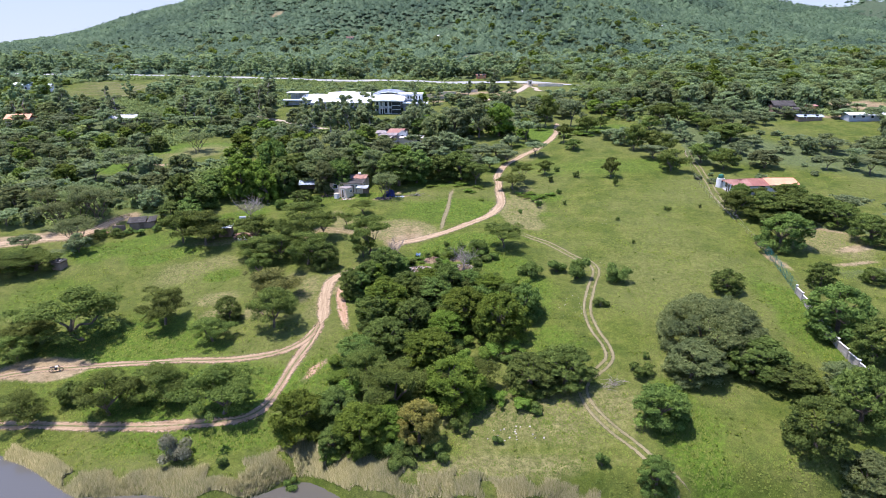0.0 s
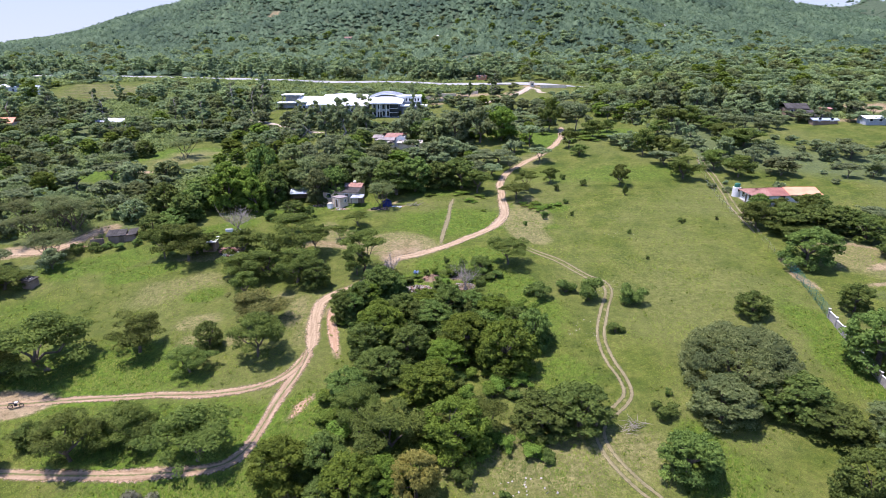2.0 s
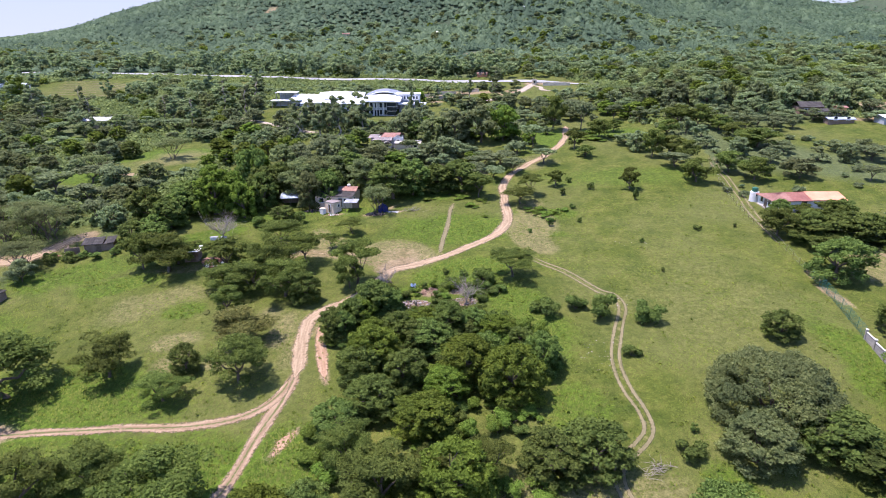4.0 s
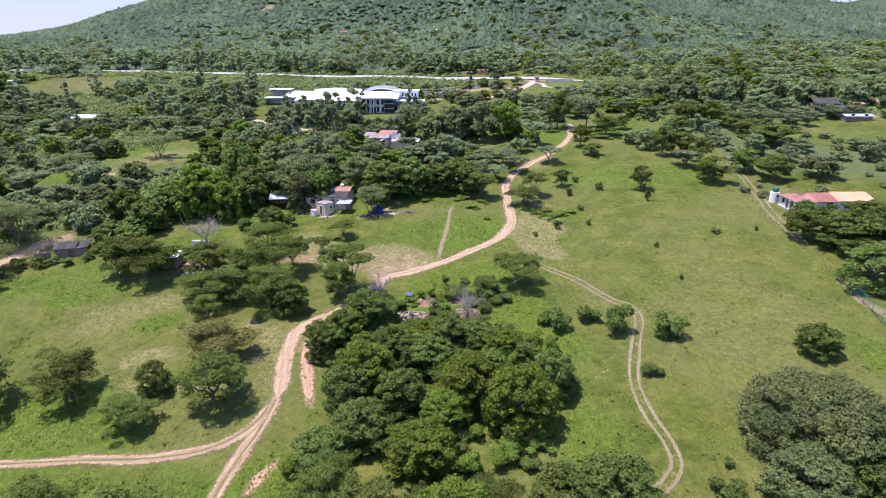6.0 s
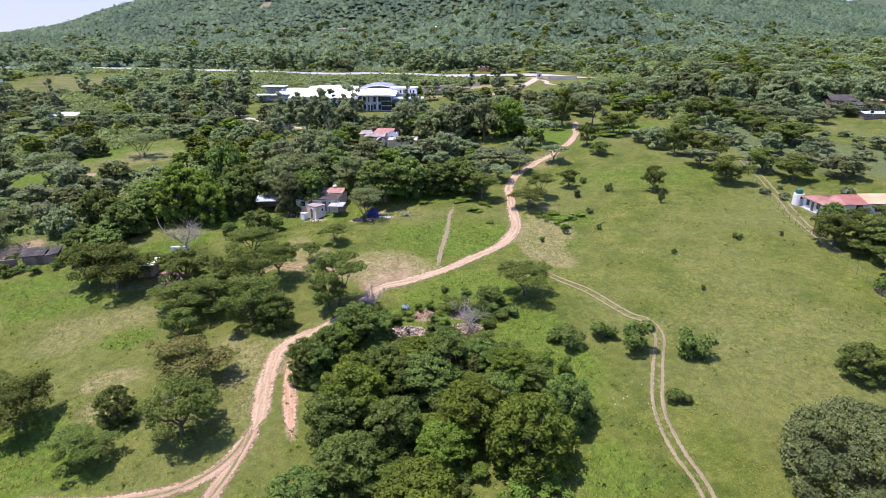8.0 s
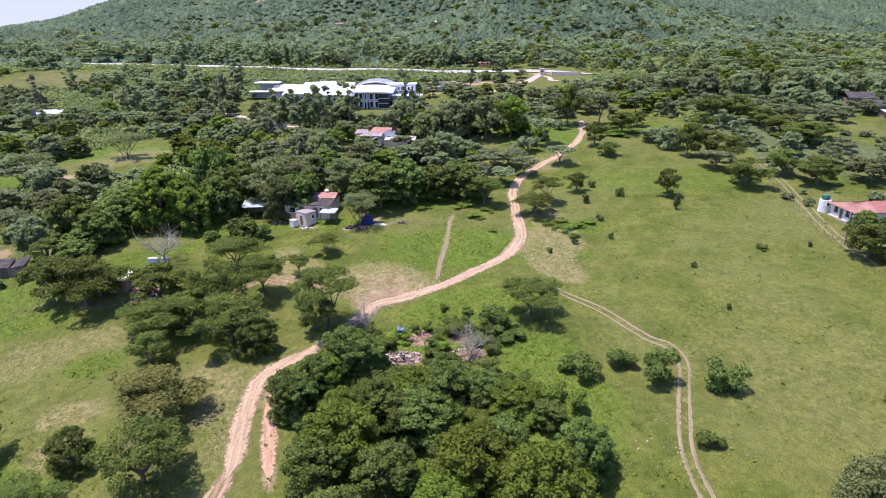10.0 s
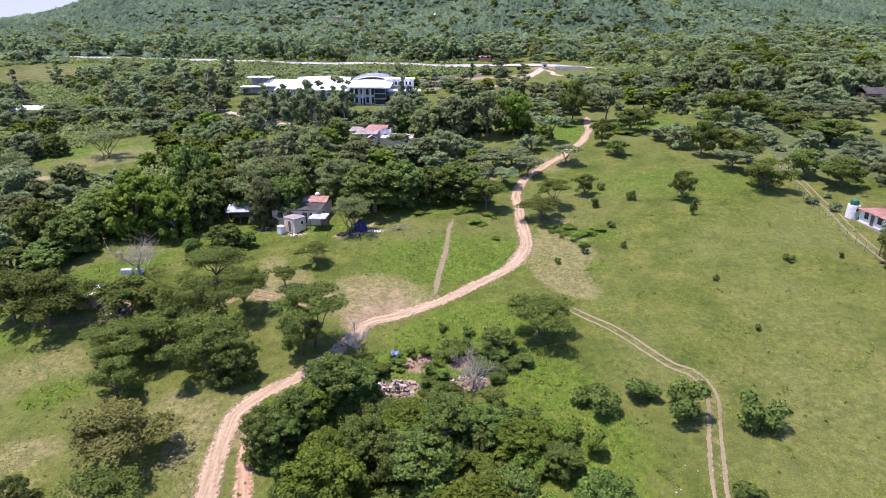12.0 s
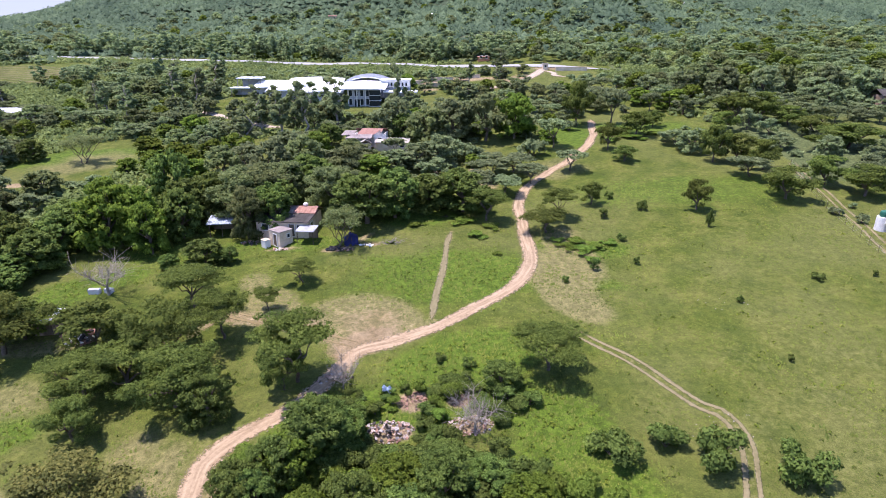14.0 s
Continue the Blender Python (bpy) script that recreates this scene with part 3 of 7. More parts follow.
def resample(points, step):
    """A smooth line through the points, with a place every step metres."""
    p = [Vector(q) for q in points]
    p = [2 * p[0] - p[1], *p, 2 * p[-1] - p[-2]]
    fine = []
    for a, b, c, d in zip(p, p[1:], p[2:], p[3:]):
        for n in range(12):
            s = n / 12
            fine.append(0.5 * (2 * b + (c - a) * s + (2 * a - 5 * b + 4 * c - d) * s * s + (3 * b - a - 3 * c + d) * s ** 3))
    fine.append(p[-2])
    out, left = [fine[0]], step
    for a, b in zip(fine, fine[1:]):
        length = (b - a).length
        at = left
        while at <= length:
            out.append(a + (b - a) * (at / length))
            at += step
        left = at - length
    return np.array([tuple(q) for q in out])


def near(x, y, line):
    """Distance from each place to a line of places."""
    best = np.full(np.shape(x), 1e9)
    for px, py in line:
        best = np.minimum(best, (x - px) ** 2 + (y - py) ** 2)
    return np.sqrt(best)


def spread(low, high, dense_low, dense_high, step, growth, most):
    """Grid lines: even between two places, wider and wider outside."""
    lines = list(np.arange(dense_low, dense_high + step, step))
    at, gap = lines[-1], step
    while at < high:
        gap = min(gap * growth, most)
        at += gap
        lines.append(at)
    at, gap, front = lines[0], step, []
    while at > low:
        gap = min(gap * growth, most)
        at -= gap
        front.append(at)
    return np.array(front[::-1] + lines)


def bumps(x, y, size, seed=0.0):
    """Soft random-looking swell between -1 and 1."""
    u, v = x / size + seed, y / size - seed
    return (np.sin(u + 1.7 * np.sin(0.6 * v + seed)) + np.sin(1.3 * v + 1.4 * np.sin(0.7 * u)) + np.sin(0.8 * (u + v) + 2 * seed)) / 3


ROAD_LINES = {
    "MAIN": resample(MAIN_ROAD, 0.8), "WEST": resample(WEST_ROAD, 0.8), "TRACK": resample(FIELD_TRACK, 0.8),
    "FOOT": resample(FOOTPATH, 0.8), "SIDE": resample(SIDE_DIRT, 0.8), "SIDE_LOW": resample(SIDE_DIRT_LOW, 0.8), "LEFT": resample(LEFT_ROAD, 0.8),
    "LEFT_PATH": resample(LEFT_PATH, 0.8), "YARD": resample(YARD_TRACK, 0.8), "MEADOW": resample(MEADOW_PATH, 0.8), "FENCE_TRACK": resample(FENCE_TRACK, 0.8),
}
# patches of the land: middle, half sizes, turn in degrees, strength
BARE = [(-8.2, 117.3, 4.2, 2.4, 30, 0.95), (-4.7, 102.2, 2.8, 1.4, 0, 0.9), (3.4, 102.4, 2.2, 1.2, 0, 0.8), (-2.0, 106.3, 1.7, 1.5, 0, 0.9), (2.5, 106.1, 1.5, 1.1, 0, 0.9), (77, 113.5, 6, 0.9, -35, 0.8), (77, 103, 5, 1.3, 12, 0.7), (74, 97.2, 5, 0.8, 5, 0.7), (61.0, 100, 0.8, 4.5, 10, 0.8), (-8.5, 121.5, 6.5, 4.2, -20, 0.45), (-60, 76.2, 7.0, 2.6, 6, 1.2), (-92, 120.5, 9, 2.6, 15, 1.0), (62, 106.5, 1.0, 2.5, 5, 0.8),
        (-6, 279, 11, 3.5, 20, 1.0), (10, 286, 13, 3.2, -6, 1.0), (30, 281, 9, 4, 50, 0.8), (52, 296, 16, 3.5, -10, 1.0), (15, 264, 9, 3.5, 20, 0.9), (-2, 268, 6, 2.5, 10, 0.8), (160, 230, 13, 8, 0, 0.8), (-22, 122.5, 9, 1.6, -8, 0.55), (-10, 143, 3, 1.5, 0, 0.5), (-83, 171.5, 6.5, 1.1, 4, 0.9), (152, 209, 24, 3.5, -4, 0.7), (10, 169, 3, 7, 0, 0.5), (8, 176.7, 1.2, 2.4, 0, 1.0), (-9.0, 116.0, 2.8, 1.5, 25, 1.0), (-15.2, 141.4, 2.6, 0.9, 10, 0.9), (-24.5, 142.4, 3.5, 0.7, 5, 0.55), (-11.5, 145.5, 3.0, 0.9, 55, 0.5)]
PALE = [(76, 107, 9, 8, 20, 0.7), (-21, 125, 4, 5, 30, 0.9), (-25, 131, 2.5, 4, 20, 0.6), (-40, 95, 4, 2.6, 10, 0.75), (-38.5, 89.5, 3.0, 3.0, 0, 0.7), (-32, 89.5, 2.4, 2.6, 0, 0.8), (-24.5, 97, 2.2, 5, 0, 0.8), (-49, 106, 11, 5, 25, 0.5), (-28, 101, 3, 4, 0, 0.6), (-8.5, 121.5, 7.5, 5.0, -20, 1.1), (17.5, 127, 3.6, 8.5, 18, 0.9), (20.5, 138, 3.6, 9, 6, 0.85), (17.5, 131, 4.2, 7, 15, 0.9), (-36, 98, 9, 11, 15, 0.2), (-27, 84, 5, 13, 0, 0.2), (40, 100, 18, 26, 0, 0.32), (12, 62, 16, 7, 0, 0.55), (-47, 117, 7, 1.5, 10, 0.8),
        (-78, 186, 13, 9, 40, 0.55), (45, 145, 20, 8, 10, 0.3), (-170, 311, 27, 21, -10, 0.36), (5, 54, 16, 2.2, 0, 0.6), (24, 176, 9, 7, 0, 0.5), (-22, 95, 2.5, 10, 0, 0.5)]
LUSH = [(23, 139, 6.5, 2.6, -8, 1.1), (-49, 130, 8.5, 3.6, 45, 1.0), (-58, 112, 8, 3, 10, 0.8), (10, 95, 4, 8, 10, 0.7), (-18, 72, 3, 6, 0, 0.8), (2, 132, 13, 8, 0, 0.85), (-40, 141, 10, 3.5, 0, 0.9), (4, 113, 9, 5, 15, 1.0), (0, 106, 10, 4.5, 0, 0.9), (11, 102, 6, 7, 0, 0.7), (15, 91, 5, 8, 0, 0.6), (16, 76, 5, 6, 0, 0.6), (-13, 104, 3, 4, 40, 0.8), (-33, 69, 22, 7, 0, 0.75), (20, 130, 7, 2.2, -25, 0.7), (29, 58, 4, 8, 0, 0.9), (-25, 60, 18, 2.6, 0, 0.9),
        (-42, 104, 3.2, 3, 0, 0.7), (-68, 116, 14, 5, 20, 0.7), (55, 80, 4, 18, 0, 0.75), (48, 160, 26, 9, 0, 0.5), (-74, 190, 26, 8, 5, 0.8), (-50, 82, 16, 9, 0, 0.85), (-42.5, 103.6, 3.5, 2.2, 20, 0.9), (-72, 98, 10, 9, 0, 0.5), (-74, 190, 10, 6, 30, 0.7), (-123, 208, 10, 6, -30, 0.8), (-99, 170, 12, 5, -20, 0.8), (33, 205, 6, 16, 0, 0.8), (-30, 230, 14, 5, 0, 0.6), (-3, 153, 7, 4, 0, 0.8), (48, 205, 20, 8, 0, 0.6), (-22, 144, 12, 3, 0, 0.7)]


# land left open: middle, half sizes
OPEN = [(-48, 131, 5, 6), (38, 120, 24, 95), (-45, 92, 34, 30), (-20, 130, 45, 16), (-80, 184, 14, 16), (-73, 198, 14, 7), (-123, 209, 11, 6), (-100, 170, 13, 6), (-168, 306, 30, 26), (-200, 270, 22, 4), (-30, 230, 14, 5), (66, 186, 8, 22), (-32, 247, 40, 21), (6, 277, 22, 17), (34, 278, 13, 18), (54, 296, 16, 5), (160, 229, 14, 9), (-62, 229, 13, 6), (75, 104, 14, 9),
        (52, 206, 16, 14), (76, 138, 13, 9), (-92, 120, 14, 5), (-58, 108, 22, 10), (0, 60, 110, 40), (66, 134, 8, 18), (-70, 124, 13, 8)]


def patches(x, y, some):
    total = np.zeros(np.shape(x))
    for cx, cy, rx, ry, turn, strength in some:
        c, s = math.cos(radians(turn)), math.sin(radians(turn))
        u, v = ((x - cx) * c + (y - cy) * s) / rx, ((y - cy) * c - (x - cx) * s) / ry
        total = np.maximum(total, strength * np.clip(1.6 - 1.1 * np.sqrt(u * u + v * v) + 0.25 * bumps(x, y, 1.7, cx), 0, 1))
    return total


def make_ground():
    xs = spread(-3600, 3600, -92, 96, 0.9, 1.07, 90)
    ys = spread(-900, 4300, 45, 170, 0.9, 1.05, 90)
    gx, gy = np.meshgrid(xs, ys)
    gz = ground_height(gx, gy)
    nx, ny = len(xs), len(ys)
    index = np.arange(nx * ny).reshape(ny, nx)
    faces = np.stack([index[:-1, :-1], index[:-1, 1:], index[1:, 1:], index[1:, :-1]], -1).reshape(-1, 4)
    mesh = mesh_of("ground", np.stack([gx, gy, gz], -1).reshape(-1, 3), faces.tolist(), GRASS, smooth=True)
    fx, fy = gx.ravel(), gy.ravel()
    bare, pale, lush = patches(fx, fy, BARE), patches(fx, fy, PALE), patches(fx, fy, LUSH)
    close = (np.abs(fx) < 130) & (fy > 40) & (fy < 240)
    for key, half, strength in (("MAIN", 1.05, 0.40), ("WEST", 0.9, 0.38), ("TRACK", 1.0, 0.30), ("FOOT", 0.7, 0.5), ("SIDE", 0.8, 0.6), ("SIDE_LOW", 0.8, 0.6), ("LEFT", 1.8, 0.9), ("LEFT_PATH", 0.7, 0.32), ("MEADOW", 0.5, 0.34), ("YARD", 1.2, 0.45), ("FENCE_TRACK", 1.0, 0.2)):
        d = near(fx[close], fy[close], ROAD_LINES[key])
        bare[close] = np.maximum(bare[close], strength * np.clip(1.5 - d / half, 0, 1))
        pale[close] = np.maximum(pale[close], 0.7 * strength * np.clip(1.4 - d / (half * 1.7), 0, 1))
    # bare earth and rock showing through the hill's woods
    hills = fy > 380
    bare[hills] = np.maximum(bare[hills], 0.7 * (bumps(fx[hills], fy[hills], 31, 0.7) > 0.93))
    scrub = np.clip((fy - 345) / 40, 0, 1)
    side_woods = ((fx < -60) & (fy > 112)) | (fx > 68) | ((fy > 212) & (fx < 30))
    scrub = np.maximum(scrub, side_woods * np.clip(0.55 + 0.9 * bumps(fx, fy, 13, 2.0), 0, 0.85))
    for cx, cy, rx, ry in OPEN:
        scrub *= np.where(((fx - cx) / rx) ** 2 + ((fy - cy) / ry) ** 2 < 1, 0.0, 1.0)
    cover = mesh.attributes.new("cover", "FLOAT_COLOR", "POINT")
    cover.data.foreach_set("color", np.stack([bare, pale, lush, scrub], -1).ravel())
    return tagged(new("ground", mesh), "uneven green grassland sloping up to wooded hills", "grassland", kind="structure")


make_ground()


def ribbon(name, line, half, mat, label, category, lift=0.035, seed=1.0, offset=0.0, patchy=0.0, cross=4):
    """A worn strip along a line, with ragged edges, lying on the land."""
    line = np.asarray(line)
    run = np.gradient(line, axis=0)
    run /= np.linalg.norm(run, axis=1)[:, None] + 1e-9
    side = np.stack([run[:, 1], -run[:, 0]], -1)
    s = np.arange(len(line))
    left = half * (1 + 0.22 * np.sin(s * 0.31 + seed) * np.sin(s * 0.13 + 2 * seed))
    right = half * (1 + 0.22 * np.sin(s * 0.27 + 3 * seed) * np.sin(s * 0.17 + seed))
    ends = np.minimum(1, np.minimum(s + 0.5, len(s) - s - 0.5) / 4)
    verts, faces, lanes = [], [], []
    for n in range(len(line)):
        for k in range(cross + 1):
            w = -left[n] + (left[n] + right[n]) * k / cross
            x, y = line[n] + side[n] * (offset + w * ends[n])
            lanes.append((w, 0.8 * n, min(1.0, 2 * min(k, cross - k) / cross + 0.0) * min(1.0, 0.3 + ends[n])))
            verts.append((x, y, float(ground_height(x, y)) + lift - (0.03 if k in (0, cross) else 0)))
    for n in range(len(line) - 1):
        if patchy and math.sin(n * 0.9 + seed) + math.sin(n * 0.37 + 2 * seed) > 2 - 2 * patchy:
            continue
        a = n * (cross + 1)
        faces += [(a + k, a + k + 1, a + k + cross + 2, a + k + cross + 1) for k in range(cross)]
    mesh = mesh_of(name, verts, faces, mat, smooth=True)
    lane = mesh.attributes.new("lane", "FLOAT_VECTOR", "POINT")
    lane.data.foreach_set("vector", np.array(lanes).ravel())
    return tagged(new(name, mesh), label, category, kind="structure")


main = ROAD_LINES["MAIN"]
ribbon("dirt_road", main[:86], 1.15, SANDY_GRASSY, "narrow sandy dirt road with a grassy middle", "dirt road", seed=1, cross=8)
ribbon("dirt_road", main[82:], 1.4, SANDY, "pale sandy dirt road winding through grass", "dirt road", lift=0.045, seed=2, cross=8)
ribbon("dirt_road", ROAD_LINES["WEST"], 0.95, SANDY_GRASSY, "sandy side road across the meadow", "dirt road", lift=0.04, seed=3, cross=8)
for side in (-0.52, 0.52):
    ribbon("field_track", ROAD_LINES["TRACK"], 0.32, FAINT, "faint wheel rut through tall grass", "dirt track", seed=4 + side, offset=side)
    ribbon("yard_track", ROAD_LINES["YARD"], 0.34, EARTH, "pale wheel rut leading into the yard", "dirt track", seed=14 + side, offset=side)
ribbon("footpath", ROAD_LINES["FOOT"], 0.62, FAINT, "narrow tan footpath worn in the grass", "footpath", seed=5)
ribbon("eroded_gully", ROAD_LINES["SIDE"], 0.95, REDDISH, "strip of bare eroded earth beside the road", "bare earth", seed=6)
ribbon("eroded_gully", ROAD_LINES["SIDE_LOW"], 1.25, REDDISH, "short strip of bare reddish earth", "bare earth", seed=7)
ribbon("dirt_road", ROAD_LINES["LEFT"], 1.8, SANDY, "bare dirt road leading to the sheds", "dirt road", seed=8)
for side in (-0.62, 0.62):
    ribbon("field_track", ROAD_LINES["FENCE_TRACK"], 0.33, FAINT, "faint pale wheel rut beside the fence", "dirt track", seed=9 + side, offset=side)
ribbon("access_road", resample(ACCESS_ROAD, 1.5), 2.3, PALE_EARTH, "pale gravel access road leading to the highway", "gravel road", lift=0.12, seed=11, cross=6)
ribbon("access_road", resample(ACCESS_FORK, 1.5), 1.5, PALE_EARTH, "pale gravel fork of the access road", "gravel road", lift=0.14, seed=12, cross=6)
ribbon("driveway", resample(DRIVEWAY, 1.5), 1.7, PALE_EARTH, "pale driveway below the white-roofed buildings", "driveway", lift=0.1, seed=13, cross=6)
ribbon("highway", resample(HIGHWAY, 4.0), 2.7, TARMAC, "pale tarmac highway crossing below the hill", "highway", lift=0.3, seed=10, cross=4)

for _k in range(9):
    _line = resample([(-193 + 1.5 * _k, 322 - 4.2 * _k), (-178 + 1.5 * _k, 324 - 4.6 * _k), (-162 + _k, 319 - 4.4 * _k), (-150 + 0.5 * _k, 310 - 3.6 * _k)], 1.5)
    ribbon("terrace", _line, 0.5, FAINT, "pale contour furrow across the terraced field", "furrow", lift=0.12, seed=20 + _k)

WATER_LEVEL = 2.3
water_mat, _n, _l, _b = material("pond_water", 0.12, 0.0, 0.5)
_b.inputs["Base Color"].default_value = (0.085, 0.080, 0.066, 1)
relief(_n, _l, _b, noise_of(_n, _l, 1.2, 3, 0.5), 0.15, 0.05)
tagged(new("water", mesh_of("water", [(-400, -300, WATER_LEVEL), (400, -300, WATER_LEVEL), (400, 64, WATER_LEVEL), (-400, 64, WATER_LEVEL)], [(0, 1, 2, 3)], water_mat)), "still brown pond water below the bank", "pond", kind="structure")


def sky_backdrop():
    """Plain pale sky far behind the hills."""
    verts, faces = [], []
    for k in range(41):
        a = radians(-65 + 130 * k / 40)
        for z in (-300, 200, 1600):
            verts.append((4300 * math.sin(a), 4300 * math.cos(a), z))
    for k in range(40):
        for j in range(2):
            p = 3 * k + j
            faces.append((p, p + 1, p + 4, p + 3))
    m, nodes, links, b = material("pale_sky", 1.0, 0.0, 0.0)
    glow = nodes.new("ShaderNodeEmission")
    where = nodes.new("ShaderNodeSeparateXYZ")
    links.new(nodes.new("ShaderNodeTexCoord").outputs["Object"], where.inputs["Vector"])
    up = math_of(nodes, links, "MULTIPLY", where.outputs["Z"], 0.001, True)
    links.new(ramp(nodes, links, up, [(0.0, (0.40, 0.46, 0.515)), (0.5, (0.33, 0.415, 0.505))]), glow.inputs["Color"])
    links.new(glow.outputs["Emission"], nodes["Material Output"].inputs["Surface"])
    tagged(new("backdrop", mesh_of("backdrop", verts, faces, m, True)), "pale hazy blue sky behind the hills", "sky", kind="structure")


sky_backdrop()

# ---- trees ----
def tube(verts, faces, a, b, ra, rb, sides=6):
    a, b = np.array(a, float), np.array(b, float)
    d = (b - a) / (np.linalg.norm(b - a) + 1e-9)
    u = np.cross(d, (0.3, 0.9, 0.2))
    u /= np.linalg.norm(u)
    v = np.cross(d, u)
    start = len(verts)
    for centre, r in ((a, ra), (b, rb)):
        for k in range(sides):
            w = 2 * math.pi * k / sides
            verts.append(centre + r * (math.cos(w) * u + math.sin(w) * v))
    faces += [(start + k, start + (k + 1) % sides, start + sides + (k + 1) % sides, start + sides + k) for k in range(sides)]


def limb(verts, faces, a, b, ra, rb, rng, sag=0.15, steps=3, sides=6):
    """A crooked branch from a to b."""
    a, b = np.array(a, float), np.array(b, float)
    length = np.linalg.norm(b - a)
    last, lr = a, ra
    for n in range(1, steps + 1):
        s = n / steps
        to = a + (b - a) * s + (rng.normal(size=3) * length * 0.06 if n < steps else 0)
        to[2] += sag * length * s * (1 - s)
        r = ra + (rb - ra) * s
        tube(verts, faces, last, to, lr, r, sides)
        last, lr = to, r


def leaves(lobes, count, size, rng, flat=0.0, fringe=0.25):
    """Small leafy sprays over the outside of the lobes (middle, half sizes)."""
    lobes = np.array(lobes, float)
    area = lobes[:, 3] * lobes[:, 4] + lobes[:, 3] * lobes[:, 5] + lobes[:, 4] * lobes[:, 5]
    pick = rng.choice(len(lobes), count, p=area / area.sum())
    c, r = lobes[pick, :3], lobes[pick, 3:]
    d = rng.normal(size=(count, 3))
    d[:, 2] = np.where(d[:, 2] < -0.3, -d[:, 2] * rng.uniform(-1, 1, count), d[:, 2])
    d /= np.linalg.norm(d, axis=1)[:, None]
    depth = np.where(rng.random(count) < fringe, rng.uniform(0.95, 1.25, count), rng.uniform(0.62, 1.02, count))
    at = c + d * r * depth[:, None]
    n = d / r
    n /= np.linalg.norm(n, axis=1)[:, None]
    n = n + rng.normal(size=(count, 3)) * 0.75 + np.array([0, 0, flat])
    n /= np.linalg.norm(n, axis=1)[:, None]
    u = np.cross(n, rng.normal(size=(count, 3)))
    u /= np.linalg.norm(u, axis=1)[:, None]
    v = np.cross(n, u)
    a = (size * rng.uniform(0.55, 1.35, count))[:, None]
    b = a * rng.uniform(0.6, 1.1, count)[:, None]
    lift = n * a * rng.uniform(-0.35, 0.1, count)[:, None]
    form = d / r
    form /= np.linalg.norm(form, axis=1)[:, None]
    form = 0.62 * form + 0.62 * n * np.sign((n * form).sum(1))[:, None] + (0, 0, 0.55)
    verts = facing(np.stack([at - u * a + lift, at + u * a * 0.7 - v * b + lift, at + u * a * 0.5 + v * b * 1.2], 1), form).reshape(-1, 3)
    faces = np.arange(count * 3).reshape(-1, 3)
    return verts, faces, np.repeat(form, 3, axis=0)


def acacia_model(seed, count, size, leaf, sides=6):
    """Flat-topped thorn tree, 8 m across and 6 m high."""
    rng = np.random.default_rng(seed)
    verts, faces, lobes = [], [], []
    fork = np.array([rng.normal() * 0.25, rng.normal() * 0.25, 1.1])
    tube(verts, faces, (0, 0, -0.4), fork, 0.24, 0.19, sides)
    arms = rng.integers(4, 6)
    for n in range(arms):
        w = 2 * math.pi * (n + rng.uniform(-0.3, 0.3)) / arms
        out = rng.uniform(1.3, 2.3)
        knee = np.array([out * math.cos(w), out * math.sin(w), rng.uniform(2.0, 3.6)])
        limb(verts, faces, fork, knee, 0.13, 0.08, rng, sides=sides)
        for k in range(3):
            w2 = w + rng.uniform(-0.9, 0.9)
            tip = knee + np.array([rng.uniform(0.3, 1.6) * math.cos(w2), rng.uniform(0.3, 1.6) * math.sin(w2), rng.uniform(0.5, 1.3)])
            limb(verts, faces, knee, tip, 0.06, 0.025, rng, steps=2, sides=4)
            lobes.append((*tip, rng.uniform(0.6, 1.25), rng.uniform(0.6, 1.25), rng.uniform(0.34, 0.62)))
            lobes.append((*(tip + rng.normal(size=3) * (0.9, 0.9, 0.35)), rng.uniform(0.35, 0.8), rng.uniform(0.35, 0.8), rng.uniform(0.28, 0.5)))
        lobes.append((*(knee + (0, 0, 0.4)), rng.uniform(0.9, 1.4), rng.uniform(0.9, 1.4), rng.uniform(0.6, 0.95)))
    for n in range(5):  # lower boughs at the rim
        w, q = 6.3 * n / 5 + rng.uniform(-0.3, 0.3), rng.uniform(1.8, 3.1)
        lobes.append((q * math.cos(w), q * math.sin(w), rng.uniform(1.2, 2.8), rng.uniform(0.6, 1.1), rng.uniform(0.6, 1.1), rng.uniform(0.4, 0.7)))
    for n in range(6):
        w, q = rng.uniform(0, 6.3), rng.uniform(0, 1.7)
        lobes.append((q * math.cos(w), q * math.sin(w), rng.uniform(4.6, 5.5), rng.uniform(0.7, 1.4), rng.uniform(0.7, 1.4), rng.uniform(0.25, 0.45)))
    lv, lf, ln = leaves(lobes, count, size, rng, flat=0.9)
    return mesh_of("trunk", verts, faces, BARK, True), lit_as(mesh_of("crown", lv, lf.tolist(), leaf), ln)


